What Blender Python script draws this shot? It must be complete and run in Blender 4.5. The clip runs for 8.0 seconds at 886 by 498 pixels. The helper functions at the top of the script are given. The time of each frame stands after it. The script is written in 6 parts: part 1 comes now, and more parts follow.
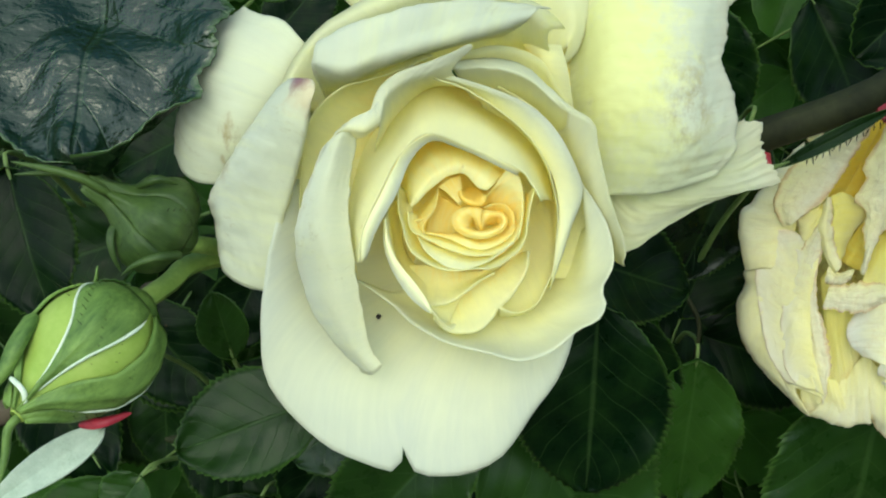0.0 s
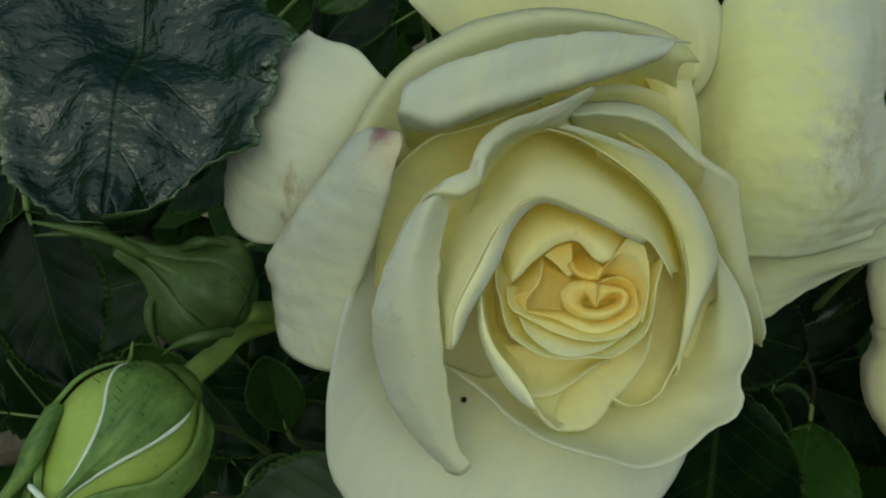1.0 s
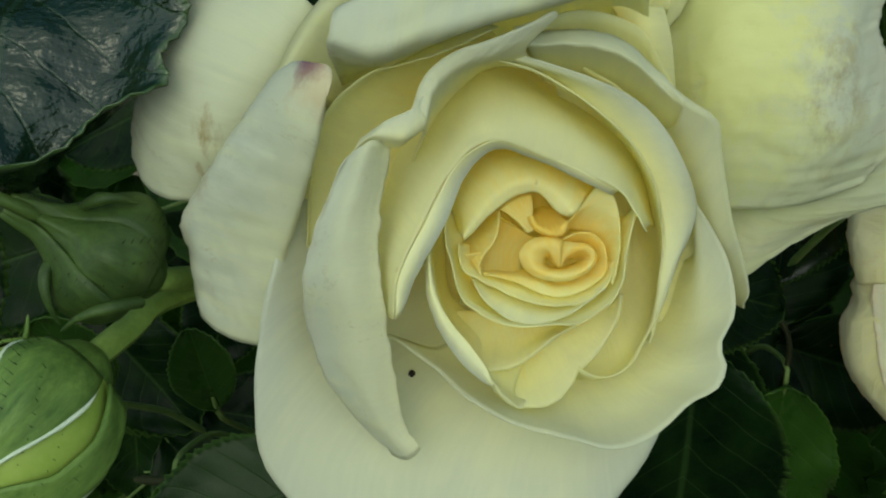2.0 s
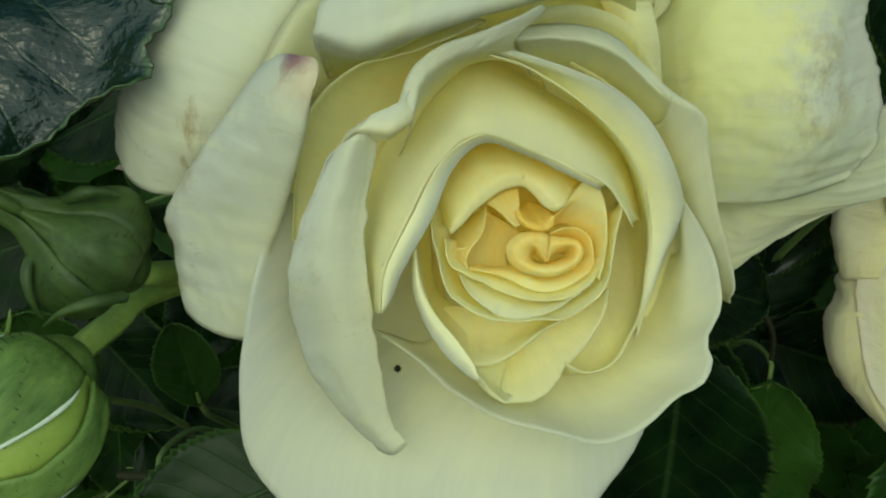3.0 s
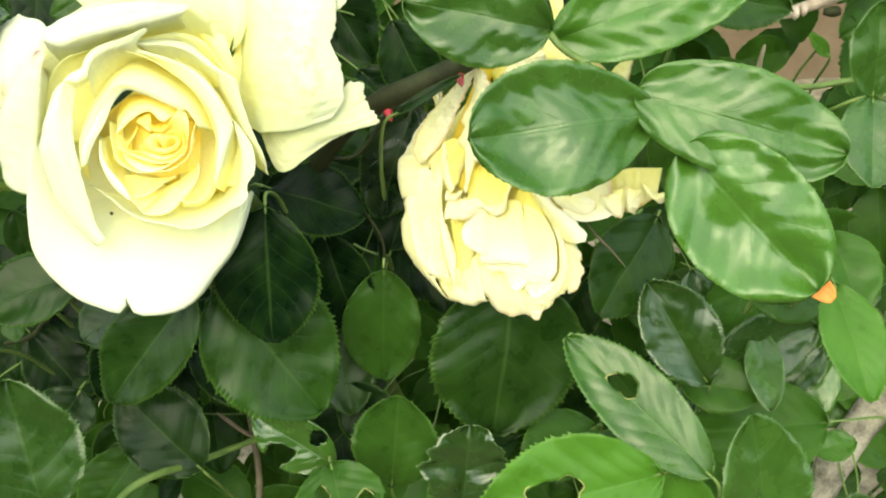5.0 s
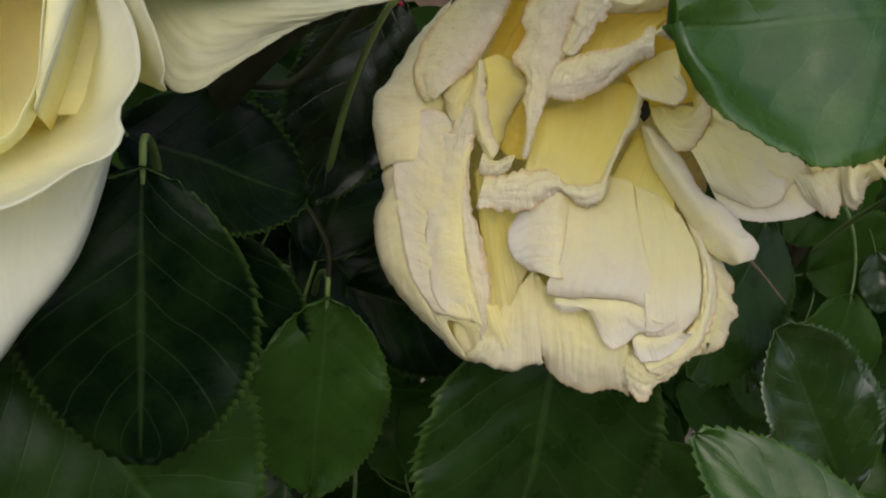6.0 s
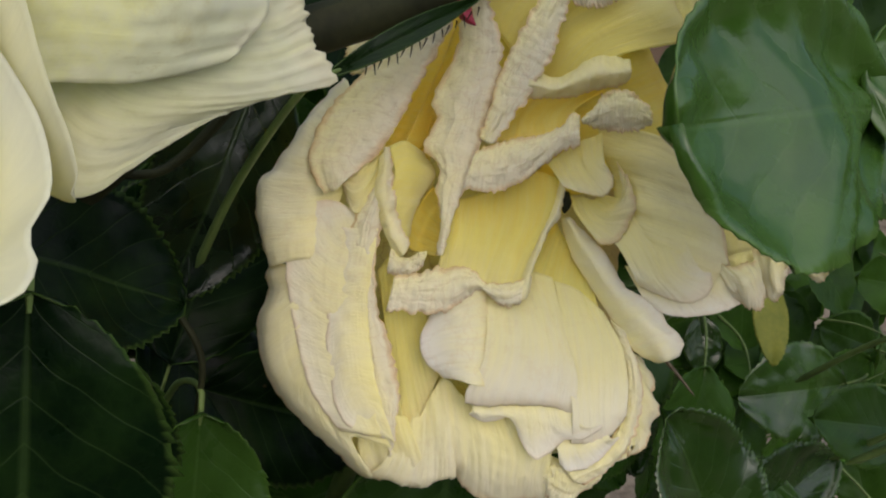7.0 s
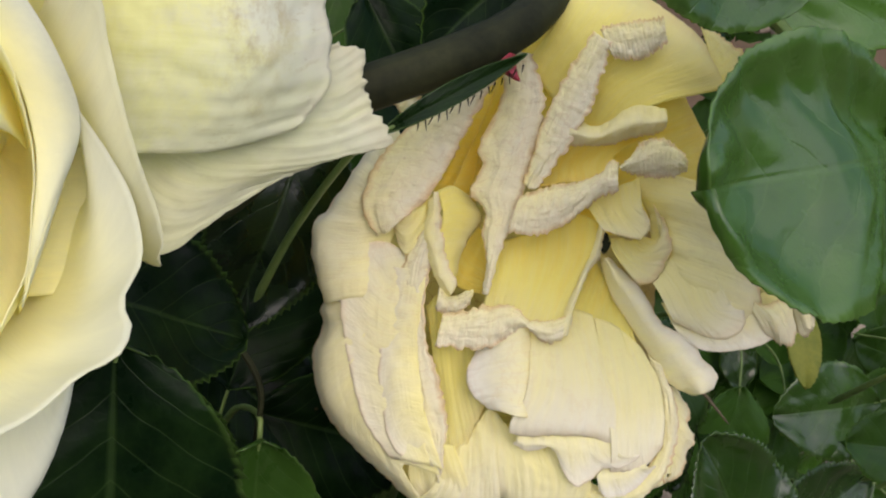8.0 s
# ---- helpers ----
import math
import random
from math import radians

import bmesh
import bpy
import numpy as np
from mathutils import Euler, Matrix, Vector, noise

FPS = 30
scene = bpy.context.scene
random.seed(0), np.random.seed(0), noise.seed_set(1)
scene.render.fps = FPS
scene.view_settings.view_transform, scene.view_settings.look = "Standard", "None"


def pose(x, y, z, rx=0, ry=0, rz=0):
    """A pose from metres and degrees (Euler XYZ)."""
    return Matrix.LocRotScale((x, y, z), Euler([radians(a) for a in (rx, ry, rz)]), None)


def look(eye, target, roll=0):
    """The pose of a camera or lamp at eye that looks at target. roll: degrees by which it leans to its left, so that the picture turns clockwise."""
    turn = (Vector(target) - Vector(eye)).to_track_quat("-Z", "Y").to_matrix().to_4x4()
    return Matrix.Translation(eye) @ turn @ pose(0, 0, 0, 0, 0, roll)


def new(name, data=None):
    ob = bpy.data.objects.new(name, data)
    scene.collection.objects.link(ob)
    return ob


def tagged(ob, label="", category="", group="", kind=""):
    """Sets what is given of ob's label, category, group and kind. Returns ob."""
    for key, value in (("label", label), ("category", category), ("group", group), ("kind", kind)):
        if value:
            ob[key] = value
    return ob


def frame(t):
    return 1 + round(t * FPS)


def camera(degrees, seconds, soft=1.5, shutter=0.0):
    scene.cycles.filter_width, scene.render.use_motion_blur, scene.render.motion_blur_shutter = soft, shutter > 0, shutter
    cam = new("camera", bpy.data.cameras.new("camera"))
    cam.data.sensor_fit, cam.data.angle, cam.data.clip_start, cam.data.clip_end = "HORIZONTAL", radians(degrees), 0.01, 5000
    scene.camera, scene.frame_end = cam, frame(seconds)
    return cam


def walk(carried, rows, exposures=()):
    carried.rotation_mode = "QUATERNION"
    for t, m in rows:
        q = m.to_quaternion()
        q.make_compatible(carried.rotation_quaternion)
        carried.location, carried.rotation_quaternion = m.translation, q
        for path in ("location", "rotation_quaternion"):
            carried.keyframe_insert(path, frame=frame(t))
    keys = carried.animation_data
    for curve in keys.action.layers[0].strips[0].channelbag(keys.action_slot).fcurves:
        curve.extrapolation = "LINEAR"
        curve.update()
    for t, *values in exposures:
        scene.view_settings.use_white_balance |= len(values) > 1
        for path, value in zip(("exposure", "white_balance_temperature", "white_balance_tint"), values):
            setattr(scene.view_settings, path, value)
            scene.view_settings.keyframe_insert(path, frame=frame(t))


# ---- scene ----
cam = camera(45.0, 8.0, soft=2.1)
EXPOSURES = [(0, 0.50, 6000, -12), (0.5, -0.36, 6050, -12), (1, -0.71, 6150, -13), (1.5, -0.41, 6250, -15), (3, -0.19, 6350, -18), (3.5, 0.08, 6350, -19), (4, 0.71, 6250, -22), (4.5, 1.66, 7600, -28), (4.7, 1.9, 7600, -25), (5.8, -0.04, 6400, 13), (6.5, -0.03, 6400, 12), (8, 0.42, 6400, 14)]
PATH = [
    (0, (0.0008, -0.1939, 0.9110), (-0.0114, 0.0630, 0.7565), -3.16),
    (0.5, (-0.0126, -0.1694, 0.9038), (-0.0333, 0.0874, 0.7501), -3.36),
    (1, (-0.0145, -0.1505, 0.9079), (-0.0338, 0.1017, 0.7465), -3.33),
    (1.5, (-0.0147, -0.1401, 0.8993), (-0.0298, 0.1090, 0.7328), -3.42),
    (1.7, (-0.0134, -0.1359, 0.8959), (-0.0246, 0.1121, 0.7274), -3.14),
    (2.8, (-0.0172, -0.1259, 0.8932), (-0.0201, 0.1176, 0.7179), -2.01),
    (3, (-0.0146, -0.1304, 0.8938), (-0.0168, 0.1150, 0.7212), -1.93),
    (3.5, (-0.0062, -0.1355, 0.8983), (0.0069, 0.1109, 0.7277), 0.06),
    (4, (0.0086, -0.2118, 0.9275), (0.0323, 0.0442, 0.7727), 0.44),
    (4.5, (0.0810, -0.3345, 0.9325), (0.0773, -0.0676, 0.7956), -3.19),
    (4.7, (0.0982, -0.3675, 0.9345), (0.0876, -0.0998, 0.7996), -3.99),
    (5.8, (0.0535, -0.1469, 0.8486), (0.1026, 0.1119, 0.7051), 1.72),
    (6, (0.0355, -0.1436, 0.8369), (0.1016, 0.1145, 0.6990), 4.58),
    (6.5, (0.0216, -0.1253, 0.8362), (0.1226, 0.1273, 0.7097), 7.57),
    (7, (0.0153, -0.1114, 0.8334), (0.1462, 0.1312, 0.7150), 9.08),
    (7.5, (0.0163, -0.1130, 0.8319), (0.1505, 0.1293, 0.7168), 9.04),
    (8, (0.0088, -0.1168, 0.8448), (0.1307, 0.1296, 0.7247), 8.24),
]
walk(cam, [(t, look(eye, target, roll)) for t, eye, target, roll in PATH], EXPOSURES)

# ---------- light ----------
scene.cycles.diffuse_bounces = 8
world = bpy.data.worlds.new("sky")
scene.world = world
world.use_nodes = True
wn = world.node_tree
wn.nodes.clear()
sky = wn.nodes.new("ShaderNodeTexSky")
sky.sky_type, sky.sun_disc = "NISHITA", False
sky.sun_elevation, sky.sun_rotation = radians(43), radians(190)
sky.air_density, sky.dust_density, sky.ozone_density = 1.0, 3.0, 1.0
bg = wn.nodes.new("ShaderNodeBackground")
bg.inputs["Strength"].default_value = 0.14
wo = wn.nodes.new("ShaderNodeOutputWorld")
wn.links.new(sky.outputs[0], bg.inputs["Color"])
wn.links.new(bg.outputs[0], wo.inputs["Surface"])
sun_data = bpy.data.lights.new("sun", "SUN")
sun_data.energy, sun_data.angle, sun_data.color = 1.9, radians(140), (1.0, 0.97, 0.93)
sun = new("sun", sun_data)
sun.matrix_world = look((-0.35, -2.02, 2.75), (0, 0, 0.8))


# ---------- materials ----------
def material(name):
    m = bpy.data.materials.new(name)
    m.use_nodes = True
    m.node_tree.nodes.clear()
    return m, m.node_tree.nodes, m.node_tree.links


def node(nodes, kind, **inputs):
    n = nodes.new(kind)
    for key, value in inputs.items():
        n.inputs[key.replace("_", " ")].default_value = value
    return n


def ramp(nodes, links, fac, stops):
    r = nodes.new("ShaderNodeValToRGB")
    while len(r.color_ramp.elements) < len(stops):
        r.color_ramp.elements.new(0.5)
    for e, (p, c) in zip(r.color_ramp.elements, stops):
        e.position, e.color = p, (*c, 1) if len(c) == 3 else c
    links.new(fac, r.inputs[0])
    return r.outputs[0]


def math_node(nodes, links, op, a, b=0.0):
    n = nodes.new("ShaderNodeMath")
    n.operation = op
    for i, v in enumerate((a, b)):
        if isinstance(v, (int, float)):
            n.inputs[i].default_value = v
        else:
            links.new(v, n.inputs[i])
    return n.outputs[0]


def mix(nodes, links, fac, a, b, blend="MIX"):
    n = nodes.new("ShaderNodeMix")
    n.data_type, n.blend_type = "RGBA", blend
    for sock, v in ((n.inputs[0], fac), (n.inputs[6], a), (n.inputs[7], b)):
        if isinstance(v, (int, float)):
            sock.default_value = v
        elif isinstance(v, tuple):
            sock.default_value = (*v, 1)
        else:
            links.new(v, sock)
    return n.outputs[2]


def noise_node(nodes, links, scale, detail=4.0, vector=None, rough=0.55):
    n = node(nodes, "ShaderNodeTexNoise", Scale=scale, Detail=detail, Roughness=rough)
    if vector is not None:
        links.new(vector, n.inputs["Vector"])
    return n.outputs["Fac"]


def stretched(nodes, links, source, scale):
    n = nodes.new("ShaderNodeMapping")
    n.inputs["Scale"].default_value = scale
    links.new(source, n.inputs["Vector"])
    return n.outputs[0]


def near(nodes, links, coord, place, size, wobble, squash=(1, 1, 1)):
    """1 at a place in object space, falling to 0 at size metres, with an uneven edge."""
    off = nodes.new("ShaderNodeVectorMath")
    off.operation = "SUBTRACT"
    links.new(coord, off.inputs[0])
    off.inputs[1].default_value = place
    sq = nodes.new("ShaderNodeVectorMath")
    sq.operation = "MULTIPLY"
    links.new(off.outputs[0], sq.inputs[0])
    sq.inputs[1].default_value = squash
    ln = nodes.new("ShaderNodeVectorMath")
    ln.operation = "LENGTH"
    links.new(sq.outputs[0], ln.inputs[0])
    d = math_node(nodes, links, "DIVIDE", ln.outputs["Value"], size)
    d = math_node(nodes, links, "ADD", d, math_node(nodes, links, "MULTIPLY", math_node(nodes, links, "SUBTRACT", wobble, 0.5), 1.6))
    d = math_node(nodes, links, "SUBTRACT", 1.0, d)
    n = nodes.new("ShaderNodeClamp")
    links.new(d, n.inputs[0])
    return n.outputs[0]


def petal_material(name, core, deep, pale, edge, wither, marks=(), scars=0.0):
    m, N, L = material(name)
    uv = N.new("ShaderNodeUVMap")
    tc = N.new("ShaderNodeTexCoord")
    info = N.new("ShaderNodeObjectInfo")
    sep = N.new("ShaderNodeSeparateXYZ")
    L.new(uv.outputs[0], sep.inputs[0])
    tone = N.new("ShaderNodeSeparateColor")
    L.new(info.outputs["Color"], tone.inputs[0])
    shift = N.new("ShaderNodeVectorMath")
    L.new(uv.outputs[0], shift.inputs[0])
    L.new(info.outputs["Random"], shift.inputs[1])
    blotch = noise_node(N, L, 38, 3, tc.outputs["Object"])
    streak = noise_node(N, L, 1.0, 4, stretched(N, L, shift.outputs[0], (16, 1.6, 1)), 0.6)
    fac = math_node(N, L, "MULTIPLY", tone.outputs[0], math_node(N, L, "ADD", 0.62 if wither > 0.2 else 0.35, math_node(N, L, "MULTIPLY", sep.outputs["Y"], 0.48 if wither > 0.2 else 0.75)))
    fac = math_node(N, L, "ADD", fac, math_node(N, L, "MULTIPLY", math_node(N, L, "SUBTRACT", blotch, 0.5), 0.5))
    fac = math_node(N, L, "ADD", fac, math_node(N, L, "MULTIPLY", math_node(N, L, "SUBTRACT", streak, 0.5), 0.35))
    col = ramp(N, L, fac, [(0.0, core), (0.22, deep), (0.62, tuple(0.5 * a + 0.5 * b for a, b in zip(deep, pale))), (0.98, pale)])
    vein = noise_node(N, L, 1.0, 5, stretched(N, L, shift.outputs[0], (90, 4, 1)), 0.6)
    col = mix(N, L, math_node(N, L, "MULTIPLY", ramp(N, L, vein, [(0.42, (0, 0, 0)), (0.70, (1, 1, 1))]), 0.2), col, edge)
    lip = math_node(N, L, "MULTIPLY", ramp(N, L, sep.outputs["Y"], [(0.55, (0, 0, 0)), (1.0, (1, 1, 1))]), math_node(N, L, "MULTIPLY", tone.outputs[0], 0.45 if wither < 0.2 else 0.75))
    lip_colour = (0.59, 0.61, 0.52)
    if wither > 0.2:
        lip_colour = ramp(N, L, tone.outputs[1], [(0.22, (0.96, 0.95, 0.91)), (0.4, (0.87, 0.82, 0.62))])
    col = mix(N, L, lip, col, lip_colour)
    fine = noise_node(N, L, 420, 4, tc.outputs["Object"], 0.7)
    wob = noise_node(N, L, 260, 5, tc.outputs["Object"], 0.7)
    if wither:
        both = math_node(N, L, "MAXIMUM", sep.outputs["Y"], math_node(N, L, "MULTIPLY", math_node(N, L, "SUBTRACT", 1.0, sep.outputs["Y"]), math_node(N, L, "GREATER_THAN", tone.outputs[0], 0.88)))
        rim = ramp(N, L, math_node(N, L, "ADD", both, math_node(N, L, "MULTIPLY", math_node(N, L, "SUBTRACT", wob, 0.5), 0.30)), [(0.87, (0, 0, 0)), (1.0, (1, 1, 1))])
        rim = math_node(N, L, "MULTIPLY", rim, ramp(N, L, tone.outputs[1], [(0.3, (0.25, 0.25, 0.25)), (0.6, (1, 1, 1))]))
        col = mix(N, L, math_node(N, L, "MULTIPLY", rim, wither * 1.3), col, (0.68, 0.42, 0.14))
        thread = noise_node(N, L, 150, 5, tc.outputs["Object"], 0.65)
        line = ramp(N, L, thread, [(0.465, (0, 0, 0)), (0.5, (1, 1, 1)), (0.535, (0, 0, 0))])
        patch = ramp(N, L, blotch, [(0.42, (0, 0, 0)), (0.62, (1, 1, 1))])
        amount = math_node(N, L, "MULTIPLY", math_node(N, L, "POWER", tone.outputs[0], 2.0), wither * 0.3)
        col = mix(N, L, math_node(N, L, "MULTIPLY", math_node(N, L, "MULTIPLY", line, patch), amount), col, (0.66, 0.42, 0.16))
    if wither > 0.2:
        dry = math_node(N, L, "MULTIPLY", ramp(N, L, tone.outputs[1], [(0.45, (0, 0, 0)), (0.9, (1, 1, 1))]), ramp(N, L, blotch, [(0.30, (0.35, 0.35, 0.35)), (0.65, (1, 1, 1))]))
        col = mix(N, L, math_node(N, L, "MULTIPLY", dry, 0.4), col, (0.80, 0.74, 0.54))
        warp = node(N, "ShaderNodeTexNoise", Scale=240.0, Detail=3.0)
        L.new(tc.outputs["Object"], warp.inputs["Vector"])
        bend = N.new("ShaderNodeVectorMath")
        bend.operation = "MULTIPLY_ADD"
        L.new(warp.outputs["Color"], bend.inputs[0])
        bend.inputs[1].default_value = (0.006, 0.006, 0.006)
        L.new(tc.outputs["Object"], bend.inputs[2])
        wrinkle = N.new("ShaderNodeTexVoronoi")
        wrinkle.feature = "DISTANCE_TO_EDGE"
        wrinkle.inputs["Scale"].default_value = 330
        L.new(bend.outputs[0], wrinkle.inputs["Vector"])
        pleat = N.new("ShaderNodeTexNoise")
        pleat.noise_type = "RIDGED_MULTIFRACTAL"
        pleat.inputs["Scale"].default_value, pleat.inputs["Detail"].default_value = 1.0, 2.0
        L.new(stretched(N, L, shift.outputs[0], (5, 13, 1)), pleat.inputs["Vector"])
        pleat = pleat.outputs["Fac"]
        thin = ramp(N, L, wrinkle.outputs["Distance"], [(0.0, (1, 1, 1)), (0.05, (0, 0, 0))])
        col = mix(N, L, math_node(N, L, "MULTIPLY", math_node(N, L, "MULTIPLY", thin, dry), 0.45), col, (0.50, 0.30, 0.13))
    if scars:
        zone = ramp(N, L, noise_node(N, L, 70, 2, tc.outputs["Object"]), [(0.53, (0, 0, 0)), (0.64, (1, 1, 1))])
        cut = noise_node(N, L, 1.0, 6, stretched(N, L, shift.outputs[0], (38, 9, 1)), 0.7)
        cut = ramp(N, L, cut, [(0.575, (0, 0, 0)), (0.60, (1, 1, 1)), (0.625, (0, 0, 0))])
        col = mix(N, L, math_node(N, L, "MULTIPLY", math_node(N, L, "MULTIPLY", zone, cut), scars), col, (0.36, 0.30, 0.11))
    if 0 < wither < 0.2:
        fade = ramp(N, L, noise_node(N, L, 1.0, 5, stretched(N, L, shift.outputs[0], (7, 1.2, 1)), 0.65), [(0.50, (0, 0, 0)), (0.72, (1, 1, 1))])
        col = mix(N, L, math_node(N, L, "MULTIPLY", fade, 0.4), col, (0.80, 0.80, 0.42))
    speck = ramp(N, L, noise_node(N, L, 230, 2, tc.outputs["Object"]), [(0.77, (0, 0, 0)), (0.80, (1, 1, 1))])
    col = mix(N, L, math_node(N, L, "MULTIPLY", speck, 0.35), col, (0.45, 0.33, 0.14))
    for place, size, squash, colour, amount, streaky in marks:
        f = near(N, L, tc.outputs["Object"], place, size, wob, squash)
        f = math_node(N, L, "MULTIPLY", ramp(N, L, f, [(0.0, (0, 0, 0)), (0.6, (1, 1, 1))]), amount)
        if streaky:
            scratch = noise_node(N, L, 1.0, 6, stretched(N, L, tc.outputs["Object"], streaky), 0.7)
            f = math_node(N, L, "MULTIPLY", f, ramp(N, L, scratch, [(0.44, (0, 0, 0)), (0.60, (1, 1, 1))]))
        col = mix(N, L, f, col, colour)
    bump = node(N, "ShaderNodeBump", Strength=0.5 if wither > 0.2 else 0.35, Distance=0.0009 if wither > 0.2 else 0.0005)
    fold = noise_node(N, L, 1.0, 4, stretched(N, L, shift.outputs[0], (22, 3, 1) if wither > 0.2 else (11, 4, 1)), 0.55)
    crease = N.new("ShaderNodeTexNoise")
    crease.noise_type = "RIDGED_MULTIFRACTAL"
    crease.inputs["Scale"].default_value, crease.inputs["Detail"].default_value = 110 if wither > 0.2 else 55, 3
    L.new(tc.outputs["Object"], crease.inputs["Vector"])
    relief = math_node(N, L, "ADD", math_node(N, L, "MULTIPLY", vein, 0.25), math_node(N, L, "MULTIPLY", fine, 0.12))
    relief = math_node(N, L, "ADD", relief, math_node(N, L, "MULTIPLY", crease.outputs["Fac"], math_node(N, L, "MULTIPLY", tone.outputs[0], 0.35 if wither else 0.12)))
    if wither > 0.2:
        relief = math_node(N, L, "ADD", relief, math_node(N, L, "MULTIPLY", pleat, math_node(N, L, "MULTIPLY", tone.outputs[1], 0.5)))
    weight = math_node(N, L, "ADD", 0.15, tone.outputs[1]) if wither > 0.2 else 0.5
    L.new(math_node(N, L, "ADD", relief, math_node(N, L, "MULTIPLY", fold, weight)), bump.inputs["Height"])
    p = node(N, "ShaderNodeBsdfPrincipled", Roughness=0.6)
    p.inputs["Specular IOR Level"].default_value = 0.12
    L.new(col, p.inputs["Base Color"])
    L.new(bump.outputs[0], p.inputs["Normal"])
    t = N.new("ShaderNodeBsdfTranslucent")
    L.new(mix(N, L, 1.0, col, (1.0, 0.985, 0.86), "MULTIPLY"), t.inputs["Color"])
    L.new(bump.outputs[0], t.inputs["Normal"])
    ms = N.new("ShaderNodeMixShader")
    L.new(math_node(N, L, "SUBTRACT", 0.62, math_node(N, L, "MULTIPLY", tone.outputs[0], 0.33 if wither > 0.2 else 0.40)), ms.inputs[0])
    L.new(p.outputs[0], ms.inputs[1])
    L.new(t.outputs[0], ms.inputs[2])
    o = N.new("ShaderNodeOutputMaterial")
    L.new(ms.outputs[0], o.inputs["Surface"])
    return m


def leaf_material(name, dark, light, rough, rumple=0.5):
    m, N, L = material(name)
    uv = N.new("ShaderNodeUVMap")
    tc = N.new("ShaderNodeTexCoord")
    info = N.new("ShaderNodeObjectInfo")
    sep = N.new("ShaderNodeSeparateXYZ")
    L.new(uv.outputs[0], sep.inputs[0])
    tone = N.new("ShaderNodeSeparateColor")
    L.new(info.outputs["Color"], tone.inputs[0])
    side = math_node(N, L, "ABSOLUTE", math_node(N, L, "SUBTRACT", sep.outputs["X"], 0.5))
    blotch = noise_node(N, L, 60, 5, tc.outputs["Object"], 0.6)
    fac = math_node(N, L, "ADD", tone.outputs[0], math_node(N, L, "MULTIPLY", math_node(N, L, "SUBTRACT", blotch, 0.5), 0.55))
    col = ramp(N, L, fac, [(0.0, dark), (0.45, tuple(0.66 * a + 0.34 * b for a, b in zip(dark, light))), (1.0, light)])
    lane = math_node(N, L, "FRACT", math_node(N, L, "MULTIPLY", math_node(N, L, "SUBTRACT", sep.outputs["Y"], math_node(N, L, "MULTIPLY", side, 0.55)), 7.5))
    wander = math_node(N, L, "MULTIPLY", noise_node(N, L, 45, 2, tc.outputs["Object"]), 1.1)
    lane = math_node(N, L, "FRACT", math_node(N, L, "ADD", lane, wander))
    lane = math_node(N, L, "ABSOLUTE", math_node(N, L, "SUBTRACT", lane, 0.5))
    veins = ramp(N, L, lane, [(0.0, (1, 1, 1)), (0.045, (0, 0, 0))])
    rib = ramp(N, L, side, [(0.008, (1, 1, 1)), (0.022, (0, 0, 0))])
    net = N.new("ShaderNodeTexVoronoi")
    net.feature = "DISTANCE_TO_EDGE"
    net.inputs["Scale"].default_value = 480
    L.new(tc.outputs["Object"], net.inputs["Vector"])
    mesh = ramp(N, L, net.outputs["Distance"], [(0.0, (1, 1, 1)), (0.12, (0, 0, 0))])
    pale = mix(N, L, 0.5, col, (0.16, 0.28, 0.08))
    col = mix(N, L, math_node(N, L, "MULTIPLY", veins, 0.15), col, pale)
    col = mix(N, L, math_node(N, L, "MULTIPLY", rib, 0.2 if rumple < 0.6 else 0.1), col, pale)
    col = mix(N, L, math_node(N, L, "MULTIPLY", mesh, 0.015 if rumple < 0.6 else 0.0), col, pale)
    margin = ramp(N, L, side, [(0.468, (0, 0, 0)), (0.495, (1, 1, 1))])
    col = mix(N, L, math_node(N, L, "MULTIPLY", margin, 0.3), col, (0.14, 0.26, 0.05))
    spot = ramp(N, L, noise_node(N, L, 190, 3, tc.outputs["Object"]), [(0.74, (0, 0, 0)), (0.78, (1, 1, 1))])
    col = mix(N, L, math_node(N, L, "MULTIPLY", spot, 0.55), col, (0.10, 0.06, 0.03))
    geo = math_node(N, L, "ADD", math_node(N, L, "MULTIPLY", math_node(N, L, "ADD", math_node(N, L, "MULTIPLY", veins, 0.3), rib), -0.5), math_node(N, L, "MULTIPLY", mesh, -0.04 if rumple < 0.6 else 0.0))
    geo = math_node(N, L, "ADD", geo, math_node(N, L, "MULTIPLY", blotch, 1.2))
    if rumple > 0.6:
        quilt = math_node(N, L, "MULTIPLY", noise_node(N, L, 260, 3, tc.outputs["Object"], 0.5), 1.0)
        ripple = math_node(N, L, "MULTIPLY", noise_node(N, L, 1.0, 3, stretched(N, L, uv.outputs[0], (9, 26, 1))), 0.6)
        geo = math_node(N, L, "ADD", math_node(N, L, "MULTIPLY", geo, 0.8), math_node(N, L, "ADD", quilt, ripple))
    bump = node(N, "ShaderNodeBump", Strength=rumple, Distance=0.0006 if rumple < 0.6 else 0.0018)
    L.new(geo, bump.inputs["Height"])
    p = node(N, "ShaderNodeBsdfPrincipled")
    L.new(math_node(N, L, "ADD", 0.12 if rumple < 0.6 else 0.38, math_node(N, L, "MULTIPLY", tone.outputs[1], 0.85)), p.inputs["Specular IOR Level"])
